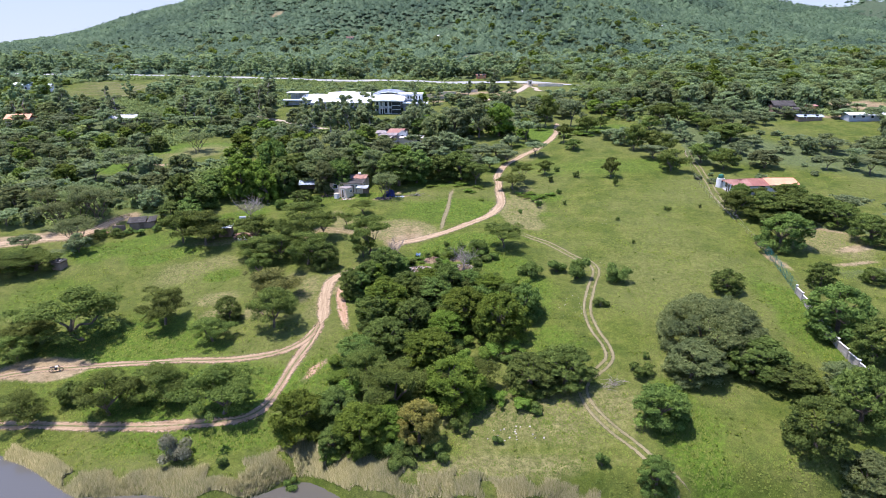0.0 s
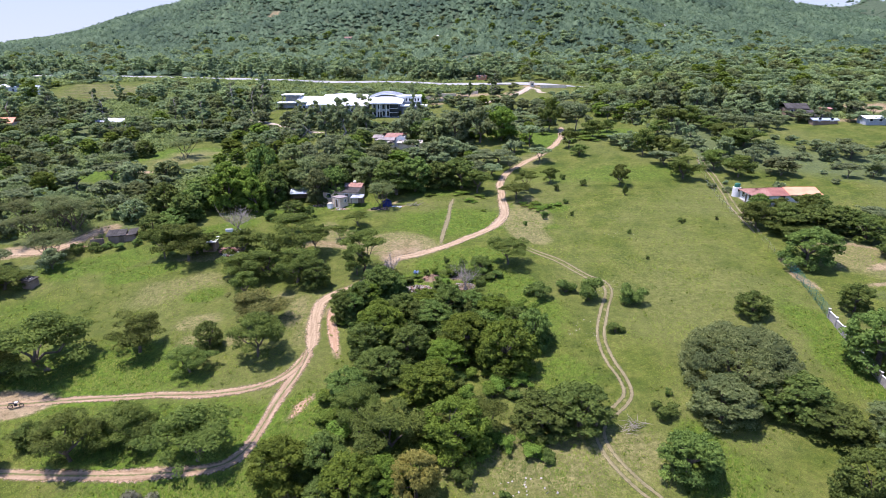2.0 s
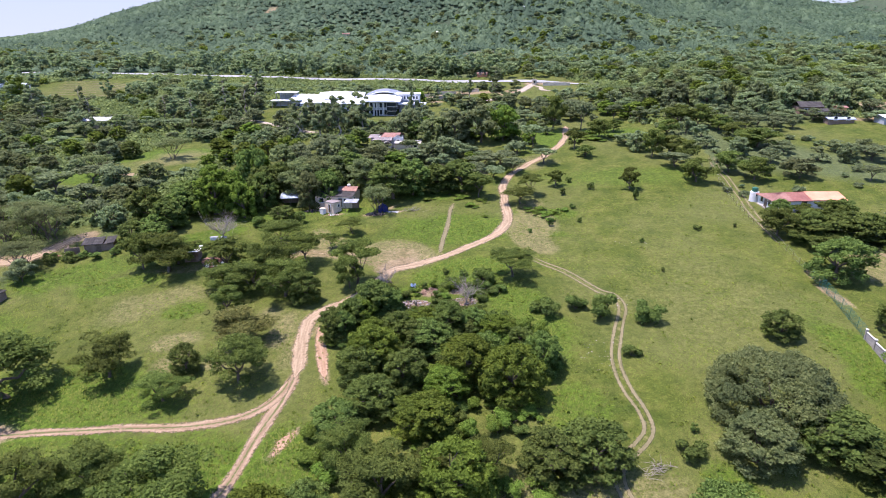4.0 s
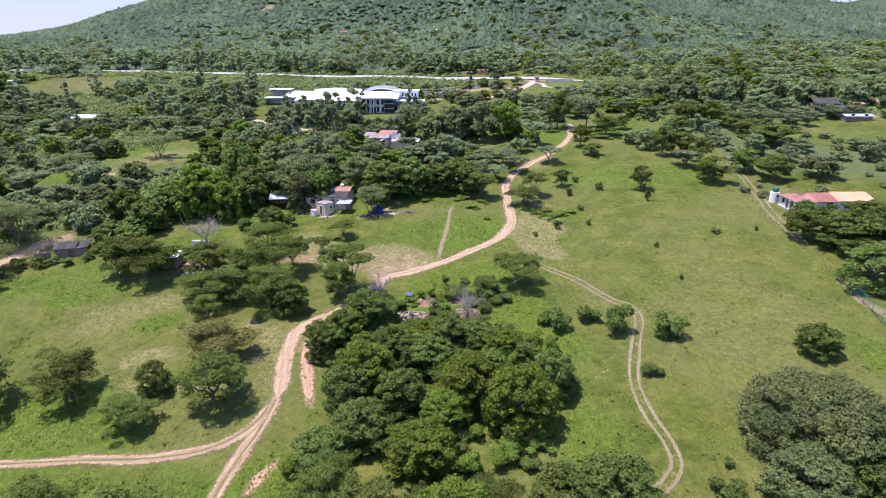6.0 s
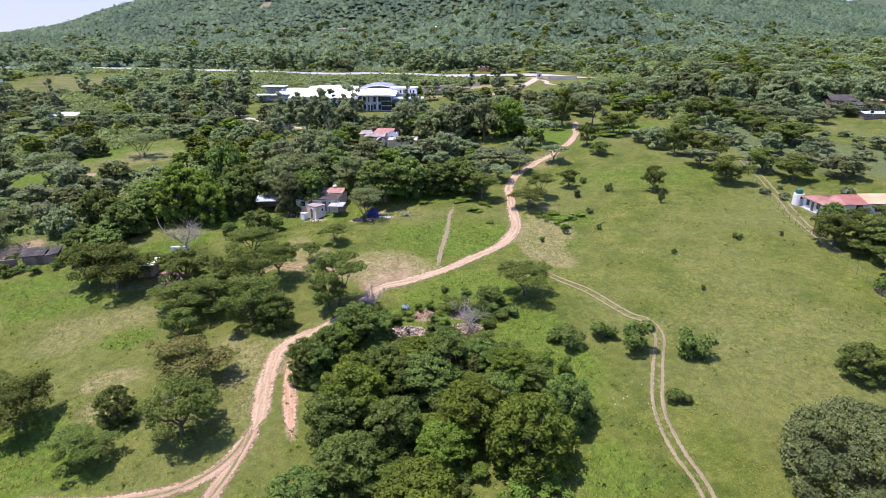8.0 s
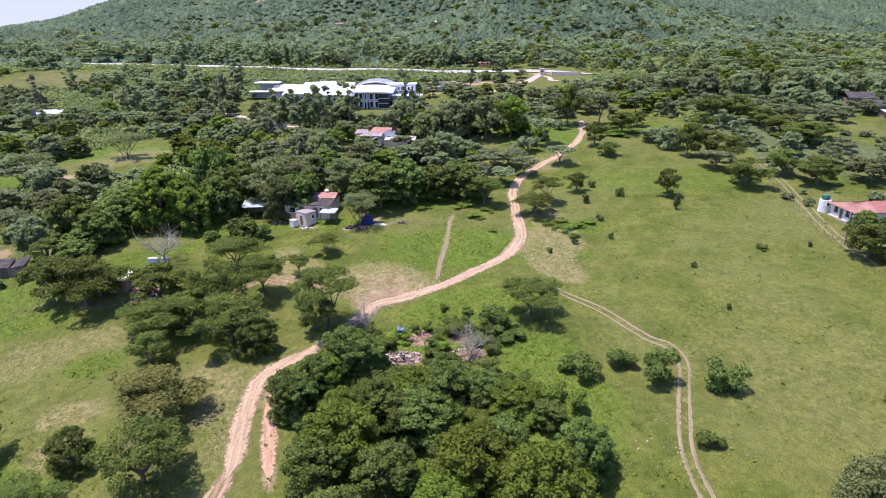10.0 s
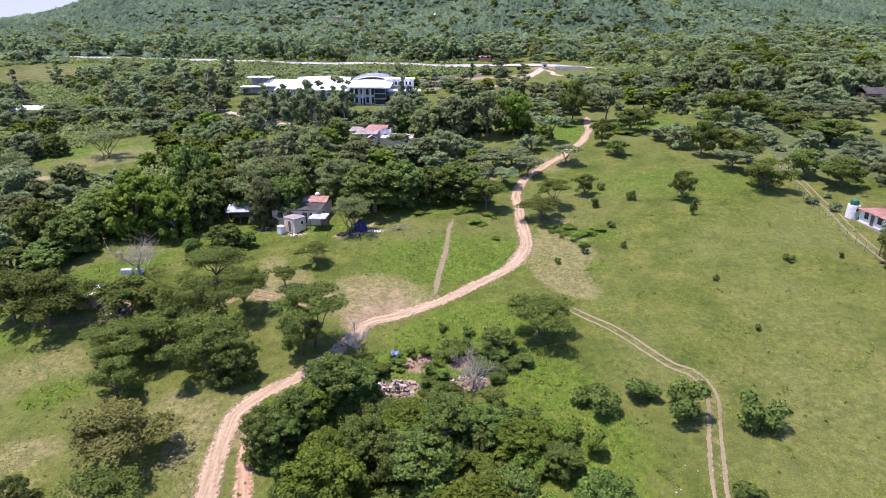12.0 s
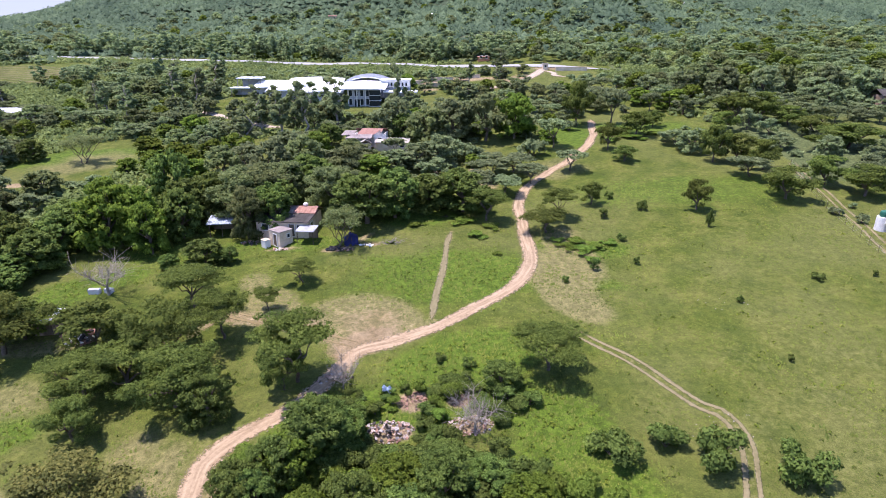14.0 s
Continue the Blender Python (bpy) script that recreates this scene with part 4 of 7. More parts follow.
def thorn_model(seed, count, size, leaf, stems=1, sides=6):
    """Open thorn tree with bare crooked limbs under thin flat pads, 8 m across and 6 m high."""
    rng = np.random.default_rng(seed)
    verts, faces, lobes = [], [], []
    for k in range(stems):
        lean = rng.normal(size=2) * (0.35 if stems == 1 else 0.8)
        fork = np.array([lean[0], lean[1], rng.uniform(1.3, 2.0)])
        limb(verts, faces, (0.3 * k * (-1) ** k, 0.2 * k, -0.4), fork, 0.22 / stems ** 0.5, 0.15 / stems ** 0.5, rng, sag=0, sides=sides)
        arms = 5 if stems == 1 else 3
        for n in range(arms):
            w = 2 * math.pi * (n + rng.uniform(-0.35, 0.35)) / arms + k
            out = rng.uniform(1.0, 2.3)
            knee = fork + (out * math.cos(w), out * math.sin(w), rng.uniform(1.7, 2.6))
            limb(verts, faces, fork, knee, 0.10 / stems ** 0.3, 0.05, rng, sides=5)
            for j in range(4):
                w2 = w + rng.uniform(-1.1, 1.1)
                q = rng.uniform(0.2, 1.5)
                tip = knee + (q * math.cos(w2), q * math.sin(w2), rng.uniform(0.15, 1.5))
                tip[2] = min(max(tip[2], 4.1), 5.6)
                limb(verts, faces, knee, tip, 0.04, 0.015, rng, steps=2, sides=4)
                r = rng.uniform(0.65, 1.30)
                lobes.append((*tip, r, r * rng.uniform(0.7, 1.3), rng.uniform(0.22, 0.46)))
                lobes.append((*(tip + rng.normal(size=3) * (0.7, 0.7, 0.2)), r * 0.6, r * 0.6, rng.uniform(0.18, 0.36)))
    for n in range(7):  # the crown's top
        w, q, r = rng.uniform(0, 6.3), rng.uniform(0, 1.6), rng.uniform(1.0, 1.5)
        lobes.append((q * math.cos(w), q * math.sin(w), rng.uniform(4.9, 5.5), r, r * rng.uniform(0.8, 1.2), rng.uniform(0.28, 0.45)))
    lv, lf, ln = leaves(lobes, count, size, rng, flat=0.9, fringe=0.4)
    return mesh_of("trunk", verts, faces, BARK, True), lit_as(mesh_of("crown", lv, lf.tolist(), leaf), ln)


def broad_model(seed, count, size, leaf, sides=6, low=0.9, clumps=62, billow=1.0):
    """Rounded leafy tree, 7 m across and 7 m high, leafy nearly to the ground."""
    rng = np.random.default_rng(seed)
    verts, faces, lobes = [], [], []
    tube(verts, faces, (0, 0, -0.4), (0.1, 0.05, 2.0), 0.28, 0.2, sides)
    lean = rng.normal(size=2) * 0.35
    for n in range(clumps):
        w, q = rng.uniform(0, 6.3), 2.75 * math.sqrt(rng.random())
        top = 6.3 - 0.36 * q * q * rng.uniform(0.55, 1.15)
        z = rng.uniform(low, max(low + 0.4, top)) if n % 5 < 2 else top - rng.uniform(0, 0.9)
        r = rng.uniform(0.32, 0.80) * billow
        lobes.append((q * math.cos(w) + lean[0] * z / 6, q * math.sin(w) + lean[1] * z / 6, z, r, r * rng.uniform(0.8, 1.2), r * rng.uniform(0.55, 0.8)))
        if n < 9:
            limb(verts, faces, (0.1, 0.05, 1.8), lobes[-1][:3], 0.11, 0.03, rng, steps=2, sides=4)
    for n in range(12):  # low boughs round the foot
        w, q, r = 6.3 * n / 12 + rng.uniform(-0.3, 0.3), rng.uniform(1.7, 2.8), rng.uniform(0.4, 0.9)
        lobes.append((q * math.cos(w), q * math.sin(w), rng.uniform(0.5, 2.4), r, r, r * 0.9))
    lv, lf, ln = leaves(lobes, count, size, rng, flat=0.2, fringe=0.3)
    return mesh_of("trunk", verts, faces, BARK, True), lit_as(mesh_of("crown", lv, lf.tolist(), leaf), ln)


def dome_model(seed, count, size, leaf, wide=15.0, high=6.8, clumps=190):
    """Very wide rounded tree, billowing in many small clumps from its top to the ground."""
    rng = np.random.default_rng(seed)
    verts, faces, lobes = [], [], []
    for n in range(4):
        w = 1.6 * n + rng.uniform(-0.3, 0.3)
        limb(verts, faces, (0, 0, -0.4), (0.25 * wide * math.cos(w), 0.25 * wide * math.sin(w), 0.6 * high), 0.26, 0.08, rng, sides=6)
    bulge = rng.uniform(0.86, 1.10, 9)
    for n in range(clumps):
        w, up = rng.uniform(0, 6.3), rng.random() ** 0.8
        swell = bulge[int(w / 6.3 * 9) % 9] * (1 if n % 6 else rng.uniform(0.5, 0.8))
        q = 0.44 * wide * swell * math.sqrt(max(0.0, 1 - up ** 2.2))
        r = rng.uniform(0.55, 1.15)
        lobes.append((q * math.cos(w), q * math.sin(w), 0.5 + (high - 1.0) * up * (0.8 + 0.2 * swell), r, r * rng.uniform(0.8, 1.2), r * rng.uniform(0.55, 0.8)))
    lv, lf, ln = leaves(lobes, count, size, rng, flat=0.3, fringe=0.35)
    return mesh_of("trunk", verts, faces, BARK, True), lit_as(mesh_of("crown", lv, lf.tolist(), leaf), ln)


def shrub_model(seed, count, size, leaf):
    """Low bush, 4 m across and 3 m high, with leaves to the ground."""
    rng = np.random.default_rng(seed)
    verts, faces, lobes = [], [], []
    for n in range(8):
        w, q = rng.uniform(0, 6.3), 1.35 * math.sqrt(rng.random())
        r = rng.uniform(0.45, 0.85)
        z = rng.uniform(0.5, 2.5 - 0.5 * q)
        lobes.append((q * math.cos(w), q * math.sin(w), z, r, r, r * 0.8))
        limb(verts, faces, (0, 0, -0.2), lobes[-1][:3], 0.06, 0.02, rng, steps=2, sides=4)
    lv, lf, ln = leaves(lobes, count, size, rng, flat=0.2, fringe=0.35)
    return mesh_of("stem", verts, faces, BARK, True), lit_as(mesh_of("crown", lv, lf.tolist(), leaf), ln)


def gum_model(seed, count, size, leaf):
    """Tall slender tree with drooping masses, 6 m across and 15 m high."""
    rng = np.random.default_rng(seed)
    verts, faces, lobes = [], [], []
    limb(verts, faces, (0, 0, -0.4), (0.4, 0.2, 13.5), 0.3, 0.05, rng, sag=0, steps=5)
    for n in range(22):
        w, z = rng.uniform(0, 6.3), rng.uniform(4.0, 14)
        q = rng.uniform(0.3, 2.9) * (1.2 - z / 24)
        r = rng.uniform(0.45, 0.95)
        lobes.append((q * math.cos(w), q * math.sin(w), z, r, r, r * rng.uniform(0.8, 1.3)))
        limb(verts, faces, (0.2, 0.1, z - 1.6), lobes[-1][:3], 0.09, 0.03, rng, steps=2, sides=4)
    lv, lf, ln = leaves(lobes, count, size, rng, flat=0.1, fringe=0.35)
    return mesh_of("trunk", verts, faces, PALE_BARK, True), lit_as(mesh_of("crown", lv, lf.tolist(), leaf), ln)


def bare_model(seed):
    """Leafless grey tree, 5 m across and 5 m high."""
    rng = np.random.default_rng(seed)
    verts, faces = [], []
    tube(verts, faces, (0, 0, -0.3), (0.1, 0, 1.2), 0.13, 0.1)
    tv, tf = [], []
    for n in range(7):
        w, q = 6.3 * n / 7 + rng.uniform(-0.3, 0.3), rng.uniform(0.8, 2.0)
        tip = np.array([q * math.cos(w), q * math.sin(w), rng.uniform(2.6, 4.2)])
        limb(verts, faces, (0.1, 0, 1.1), tip, 0.055, 0.018, rng)
        for k in range(34):
            a = np.array((0.1, 0, 1.1)) + (tip - (0.1, 0, 1.1)) * rng.uniform(0.4, 1)
            limb(tv, tf, a, a + rng.normal(size=3) * 0.75 + (0, 0, 0.6), 0.017, 0.006, rng, steps=2, sides=3)
    return mesh_of("trunk", verts, faces, PALE_BARK, True), mesh_of("crown", tv, tf, PALE_BARK)


NEAR = {
    "acacia": [acacia_model(10 + n, 11500, 0.105, LEAF_ACACIA) for n in range(5)],
    "broad": [broad_model(20 + n, 15500, 0.112, LEAF_BROAD, clumps=120, billow=0.78) for n in range(6)],
    "bright": [broad_model(30 + n, 15500, 0.112, LEAF_BRIGHT, clumps=120, billow=0.78) for n in range(4)],
    "willow": [broad_model(40 + n, 15000, 0.12, LEAF_GREY, low=0.5, clumps=95) for n in range(2)],
    "dome": [dome_model(47, 52000, 0.12, LEAF_GREY)],
    "yellow": [broad_model(45, 12000, 0.145, LEAF_YELLOW)],
    "shrub": [shrub_model(50 + n, 3000, 0.115, LEAF_BROAD) for n in range(4)],
    "brightshrub": [shrub_model(58 + n, 2800, 0.11, LEAF_LUSH) for n in range(3)],
    "greyshrub": [shrub_model(55 + n, 3200, 0.085, LEAF_PALE) for n in range(2)],
    "brown": [acacia_model(15 + n, 11000, 0.105, LEAF_BROWN) for n in range(2)],
    "thorn": [thorn_model(160 + n, 11000, 0.11, LEAF_ACACIA if n < 3 else LEAF_BROWN) for n in range(4)],
    "multistem": [thorn_model(170 + n, 6500, 0.11, LEAF_GREY, 4) for n in range(2)],
    "bare": [bare_model(60 + n) for n in range(2)],
}
MID = {
    "acacia": [acacia_model(110 + n, 6500, 0.165, LEAF_ACACIA) for n in range(4)],
    "broad": [broad_model(120 + n, 7500, 0.18, LEAF_BROAD, clumps=95, billow=0.85) for n in range(5)],
    "bright": [broad_model(130 + n, 7500, 0.18, LEAF_BRIGHT, clumps=95, billow=0.85) for n in range(3)],
    "shrub": [shrub_model(150 + n, 1200, 0.17, LEAF_BROAD) for n in range(3)],
}
FAR = {
    "acacia": [acacia_model(70 + n, 2400, 0.27, LEAF_WOOD_HAZED, 4) for n in range(4)],
    "broad": [broad_model(80 + n, 2600, 0.29, LEAF_WOOD_HAZED, sides=4) for n in range(4)],
    "thorn": [thorn_model(180 + n, 1900, 0.26, LEAF_WOOD_HAZED, 1, 4) for n in range(3)],
    "bright": [broad_model(85 + n, 2400, 0.31, LEAF_BRIGHT, sides=4) for n in range(2)],
    "grey": [broad_model(101 + n, 2400, 0.31, LEAF_GREY, sides=4) for n in range(2)],
    "olive": [acacia_model(105 + n, 2400, 0.27, LEAF_OLIVE, 4) for n in range(3)],
    "gum": [gum_model(90 + n, 2000, 0.34, LEAF_WOOD_HAZED) for n in range(2)],
    "shrub": [shrub_model(95 + n, 500, 0.28, LEAF_WOOD_HAZED) for n in range(2)],
}
SIZE = {"brown": (8.0, 6.0), "dome": (15.0, 6.8), "brightshrub": (4.0, 3.0), "thorn": (8.0, 6.0), "multistem": (8.0, 6.0), "grey": (7.0, 7.0), "olive": (8.0, 6.0), "acacia": (8.0, 6.0), "broad": (7.0, 7.0), "bright": (7.0, 7.0), "willow": (7.0, 7.0), "yellow": (7.0, 7.0), "shrub": (4.0, 3.0), "greyshrub": (4.0, 3.0), "bare": (5.0, 5.0), "gum": (6.0, 15.0)}
KIND = {
    "brown": ("acacia_tree", "wide acacia tree with brownish olive crown", "tree"),
    "dome": ("grey_leaved_tree", "very wide rounded grey-green tree in the field", "tree"),
    "brightshrub": ("leafy_bush", "low spreading bright green leafy bush", "bush"),
    "thorn": ("thorn_tree", "open thorn tree with bare limbs and thin flat crown", "tree"),
    "multistem": ("grey_leaved_tree", "pale olive many-stemmed tree with feathery crown", "tree"),
    "grey": ("grey_leaved_tree", "rounded grey-green tree in the woodland", "tree"),
    "olive": ("acacia_tree", "flat-topped olive-brown acacia tree on the slope", "tree"),
    "acacia": ("acacia_tree", "flat-topped green acacia tree standing in grass", "tree"),
    "broad": ("leafy_tree", "dense dark green rounded leafy tree", "tree"),
    "bright": ("leafy_tree", "dense bright green rounded leafy tree", "tree"),
    "willow": ("grey_leaved_tree", "wide grey-green tree with fine leaves", "tree"),
    "yellow": ("yellowed_tree", "leafy tree with yellow-brown blossom-coloured foliage", "tree"),
    "shrub": ("shrub", "low dark green shrub growing in grass", "shrub"),
    "greyshrub": ("grey_shrub", "low grey-green dry-looking shrub in grass", "shrub"),
    "bare": ("bare_tree", "leafless pale grey dead tree", "tree"),
    "gum": ("gum_tree", "tall slender gum tree with pale trunk", "tree"),
}
PLANTED = []
dice = np.random.default_rng(5)


def plant(kind, x, y, wide, high, models=NEAR, group=""):
    if kind == "thorn" and y > 158:
        models = FAR
    if models is NEAR and y > 116 and kind in MID:
        models = MID
    name, label, category = KIND[kind]
    pair = models[kind][dice.integers(len(models[kind]))]
    base = new(name)
    base.empty_display_size = 0.3
    turn = dice.uniform(0, 360)
    w, h = SIZE[kind]
    base.matrix_basis = pose(x, y, float(ground_height(x, y)), 0, 0, turn) @ Matrix.Diagonal((wide / w, wide / w, high / h, 1))
    for mesh in pair:
        ob = new(mesh.name.split(".")[0], mesh)
        ob.parent = base
    tagged(base, label, category, group or category + "s of the place")
    PLANTED.append((x, y, wide))
    return base


def plant_all(kind, places, group, models=NEAR):
    for x, y, wide, high in places:
        plant(kind, x, y, wide, high, models, group)


for _p in MEADOW_ACACIAS:
    plant("brown" if _p[0] == -29.9 else "acacia", *_p[:2], _p[2] * 1.08, _p[3], group="acacias in the meadow")
for _n, _p in enumerate(MEADOW_BROADLEAVES):
    plant("broad" if _n in (1, 5) else "acacia", *_p[:2], _p[2] * 1.12, _p[3], group="trees in the meadow")
for _n, _p in enumerate(THICKET):
    plant("bright" if _n % 5 in (3, 4) else "broad", *_p, group="trees of the thicket")
for _n, _p in enumerate(THICKET_FOOT):
    plant("acacia" if _n in (3, 5, 6, 7) else "broad" if _n in (1, 8, 9, 11) else "bright", *_p[:3], _p[3] * 0.82, group="trees of the thicket")
for _n, _p in enumerate(THICKET_BACK):
    plant("bright" if _n % 3 == 1 else "broad", *_p, group="trees of the thicket")
for _p in SCHOOL_GUMS:
    if _p[1] > 230 and _p[0] < 0:
        continue
    plant("gum", *_p[:2], _p[2] * 1.1, _p[3] * 1.3, FAR, "gum trees before the white roofs")
plant_all("yellow", YELLOW_TREE, "trees of the thicket")
plant_all("bare", BARE_TREES, "leafless trees")
plant_all("bare", TWIGGY, "leafless trees")
plant_all("broad", HOUSE_FRONT, "trees before the orange-roofed house")
plant_all("acacia", HOUSE_ACACIAS, "acacias beside the orange-roofed house")
plant("dome", 38.6, 74.6, 15.0, 6.8, group="grey-leaved trees by the fence")
plant_all("willow", [(34.6, 69.6, 6.4, 4.6), (51.5, 64.5, 6.0, 3.6), (54.6, 61.0, 6.4, 4.2), (49.6, 61.2, 5.0, 3.4)] + WILLOWS[1:], "grey-leaved trees by the fence")
plant_all("broad", RIGHT_BROADLEAVES, "leafy trees along the fence")
for _n, _p in enumerate(RIGHT_SHRUBS):
    if _n in (1, 2, 3, 4):
        _p = (_p[0], _p[1], _p[2] * 1.05, _p[3] * 1.05)
    plant("greyshrub" if _n == 9 else "broad" if _n == 0 else "shrub", *_p, group="shrubs in the field")
for _n, _p in enumerate(ROAD_ACACIAS):
    plant("thorn" if _n in (0, 1, 2, 3, 4, 5) else "acacia", _p[0], _p[1], _p[2] * (1.0 if _n == 0 else 1.15 if _n == 5 else 1.0), _p[3], group="acacias beside the road")
for _n, _p in enumerate(THICKET_LOW):
    plant("broad" if _n in (2, 11) else "shrub", *_p[:3], min(_p[3], 4.5 if _n == 11 else 1.9 if _p[1] > 97 else 2.6), group="shrubs of the thicket")
for _n, _p in enumerate(WEST_TREES):
    plant("acacia" if _n < 2 else "broad", *_p, group="trees west of the yard")
for _p in WEED_BUSHES:
    plant("brightshrub", _p[0], _p[1], _p[2] * 1.15, _p[3] * 0.5, group="bushes in the lush grass")
for _n, _p in enumerate(SCHOOL_FRONT):
    plant("olive" if _n % 3 else "broad", *_p[:3], _p[3] * (0.7 if _p[0] > -28 else 1.3), FAR, "trees before the white roofs")
for _n, _p in enumerate(ROAD_BROADLEAVES):
    plant("multistem" if _n == 2 else "broad", *_p, group="leafy trees beside the road")
for _n, _p in enumerate(HOUSE_TREES):
    plant("bright" if _n in (4, 5, 6) else "willow" if _n in (9, 10, 12, 14) else "broad", *_p[:3], _p[3] * (1.3 if _n > 3 else 1.1), group="trees round the farmhouse")
for _n, _p in enumerate(GROVE):
    if abs(_p[0] + 13) < 10 and 189 < _p[1] < 206:
        continue
    if abs(_p[0] + 14) < 10 and 176 < _p[1] < 206:
        _p = (*_p[:3], min(_p[3], 3.2))
    plant(("broad", "grey", "broad", "olive", "bright", "broad")[_n % 6], _p[0], _p[1], _p[2] * 0.9, _p[3] * 1.45, FAR, group="trees of the grove")
plant_all("thorn", BEND_ACACIAS, "acacias at the road bend")
for _p in FIELD_TREES:
    plant("acacia", *_p[:2], _p[2] * (0.88 if _p[2] > 9 else 1.0), _p[3] * 1.3, group="acacias at the edge of the field")
for _p in ((-32, 231, 5, 8.5), (-36, 228, 5.5, 10), (-42, 230, 5, 8), (-47.5, 232, 6, 9), (-54, 235, 5.5, 8), (-2, 270, 4, 7), (12, 272, 4.5, 9), (22, 277, 4, 6)):
    plant("gum", *_p, FAR, "gum trees before the white roofs")
for _n, _p in enumerate(((-40, 236, 6, 4), (-50, 238, 7, 4.5), (-57, 243, 6.5, 4.5), (-34, 237, 4.5, 3), (-8, 243, 6, 4.5), (-13, 239, 4, 2.6), (3, 266, 6, 4), (9, 281, 5, 3.4), (-6, 284, 5, 3.6), (18, 291, 6, 4), (29, 263, 6.5, 4.5), (33, 290, 6, 3.6), (24, 285, 7, 4), (-4, 259, 6, 4.5), (6, 256, 7, 5))):
    plant(("broad", "acacia", "olive")[_n % 3], *_p, FAR, "trees round the white-roofed buildings")
for _p in ((-80.2, 130.6, 10.5, 8.0), (-79.5, 119.0, 9.0, 5.5), (-94.0, 134.0, 9.0, 6.0), (-88.0, 127.5, 8.0, 5.5), (-85.5, 133.5, 9.0, 7.0)):
    plant("multistem", *_p, group="feathery trees beside the dirt road")
for _p in ((-72.5, 122.4, 3.4, 2.2), (-75.8, 122.0, 3.0, 2.0), (-69.5, 123.0, 2.6, 1.6), (-77.0, 118.4, 3.2, 2.2)):
    plant("shrub", *_p, group="shrubs by the shed")
plant("multistem", -93.0, 172.4, 7.0, 5.5, group="grey-leaved trees in the clearing")
plant("multistem", -78.3, 185.3, 8.5, 6.0, group="grey-leaved trees in the clearing")
plant("broad", -91.7, 188.5, 6.5, 5.5, group="trees west of the yard")
_spots = np.random.default_rng(37)
for _n in range(60):
    _x, _y, _w = _spots.uniform(0, 35), _spots.uniform(178, 240), _spots.uniform(2.6, 7.0)
    if near(np.array([_x]), np.array([_y]), ROAD_LINES["MAIN"])[0] > 3.0 + 0.5 * _w:
        plant(("shrub", "bright", "acacia", "shrub", "broad")[_n % 5], _x, _y, _w, _w * _spots.uniform(0.5, 0.75), FAR, "trees of the grove")
_spots = np.random.default_rng(29)
for _n in range(46):
    _w = _spots.uniform(1.6, 3.6)
    plant("shrub", _spots.uniform(60, 108), _spots.uniform(142, 214), _w, _w * _spots.uniform(0.5, 0.8), FAR, "shrubs beyond the fence")
plant_all("shrub", FIELD_SHRUBS, "shrubs in the field")
for _n in range(17):
    _x = 74 + 4.2 * _n
    plant(("broad", "grey", "broad")[_n % 3], _x, 238 - 0.24 * (_x - 74) + 3.5 * math.sin(2.1 * _n), 9.0 + 2.0 * math.sin(1.7 * _n), 9.0 + 1.6 * math.sin(2.9 * _n), FAR, "dark trees before the eastern houses")


def undergrowth():
    """Bushes that close the thicket between its trees."""
    rng = np.random.default_rng(21)
    heart = THICKET + THICKET_FOOT + THICKET_BACK
    for n in range(170):
        x, y, wide, high = heart[n % len(heart)]
        x, y = x + rng.normal() * wide * 0.6, y + rng.normal() * wide * 0.6
        if near(np.array([x]), np.array([y]), ROAD_LINES["MAIN"])[0] < 3.0 or near(np.array([x]), np.array([y]), ROAD_LINES["TRACK"])[0] < 2.5 or ((x + 1) / 7.5) ** 2 + ((y - 104) / 3.2) ** 2 < 1:
            continue
        plant("brightshrub" if n % 2 else "shrub", x, y, rng.uniform(2.2, 4.2), rng.uniform(1.2, 2.6), group="shrubs of the thicket")


undergrowth()
for _p in ((-71.2, 121.6, 2.6, 1.6), (-66.6, 122.4, 3.0, 1.5), (-63.6, 123.4, 2.6, 1.6), (-74.5, 120.8, 3.0, 2.0)):
    plant("shrub", *_p, group="shrubs by the shed")
plant("broad", -26.9, 149.4, 7.6, 9.0, group="trees round the farmhouse")
plant("willow", -30.6, 147.0, 6.6, 9.5, group="trees round the farmhouse")
plant("broad", -41.0, 146.8, 8.0, 9.0, group="trees round the farmhouse")
plant("broad", -31.5, 151.0, 6.0, 7.5, group="trees round the farmhouse")
plant("broad", -26.5, 152.8, 7.0, 8.0, group="trees round the farmhouse")
for _p in ((-25.5, 197.5, 6.5, 6.0), (-5.0, 200.5, 6.0, 6.0), (-8.5, 204.5, 6.5, 7.0)):
    plant("broad", *_p, group="trees round the second house")


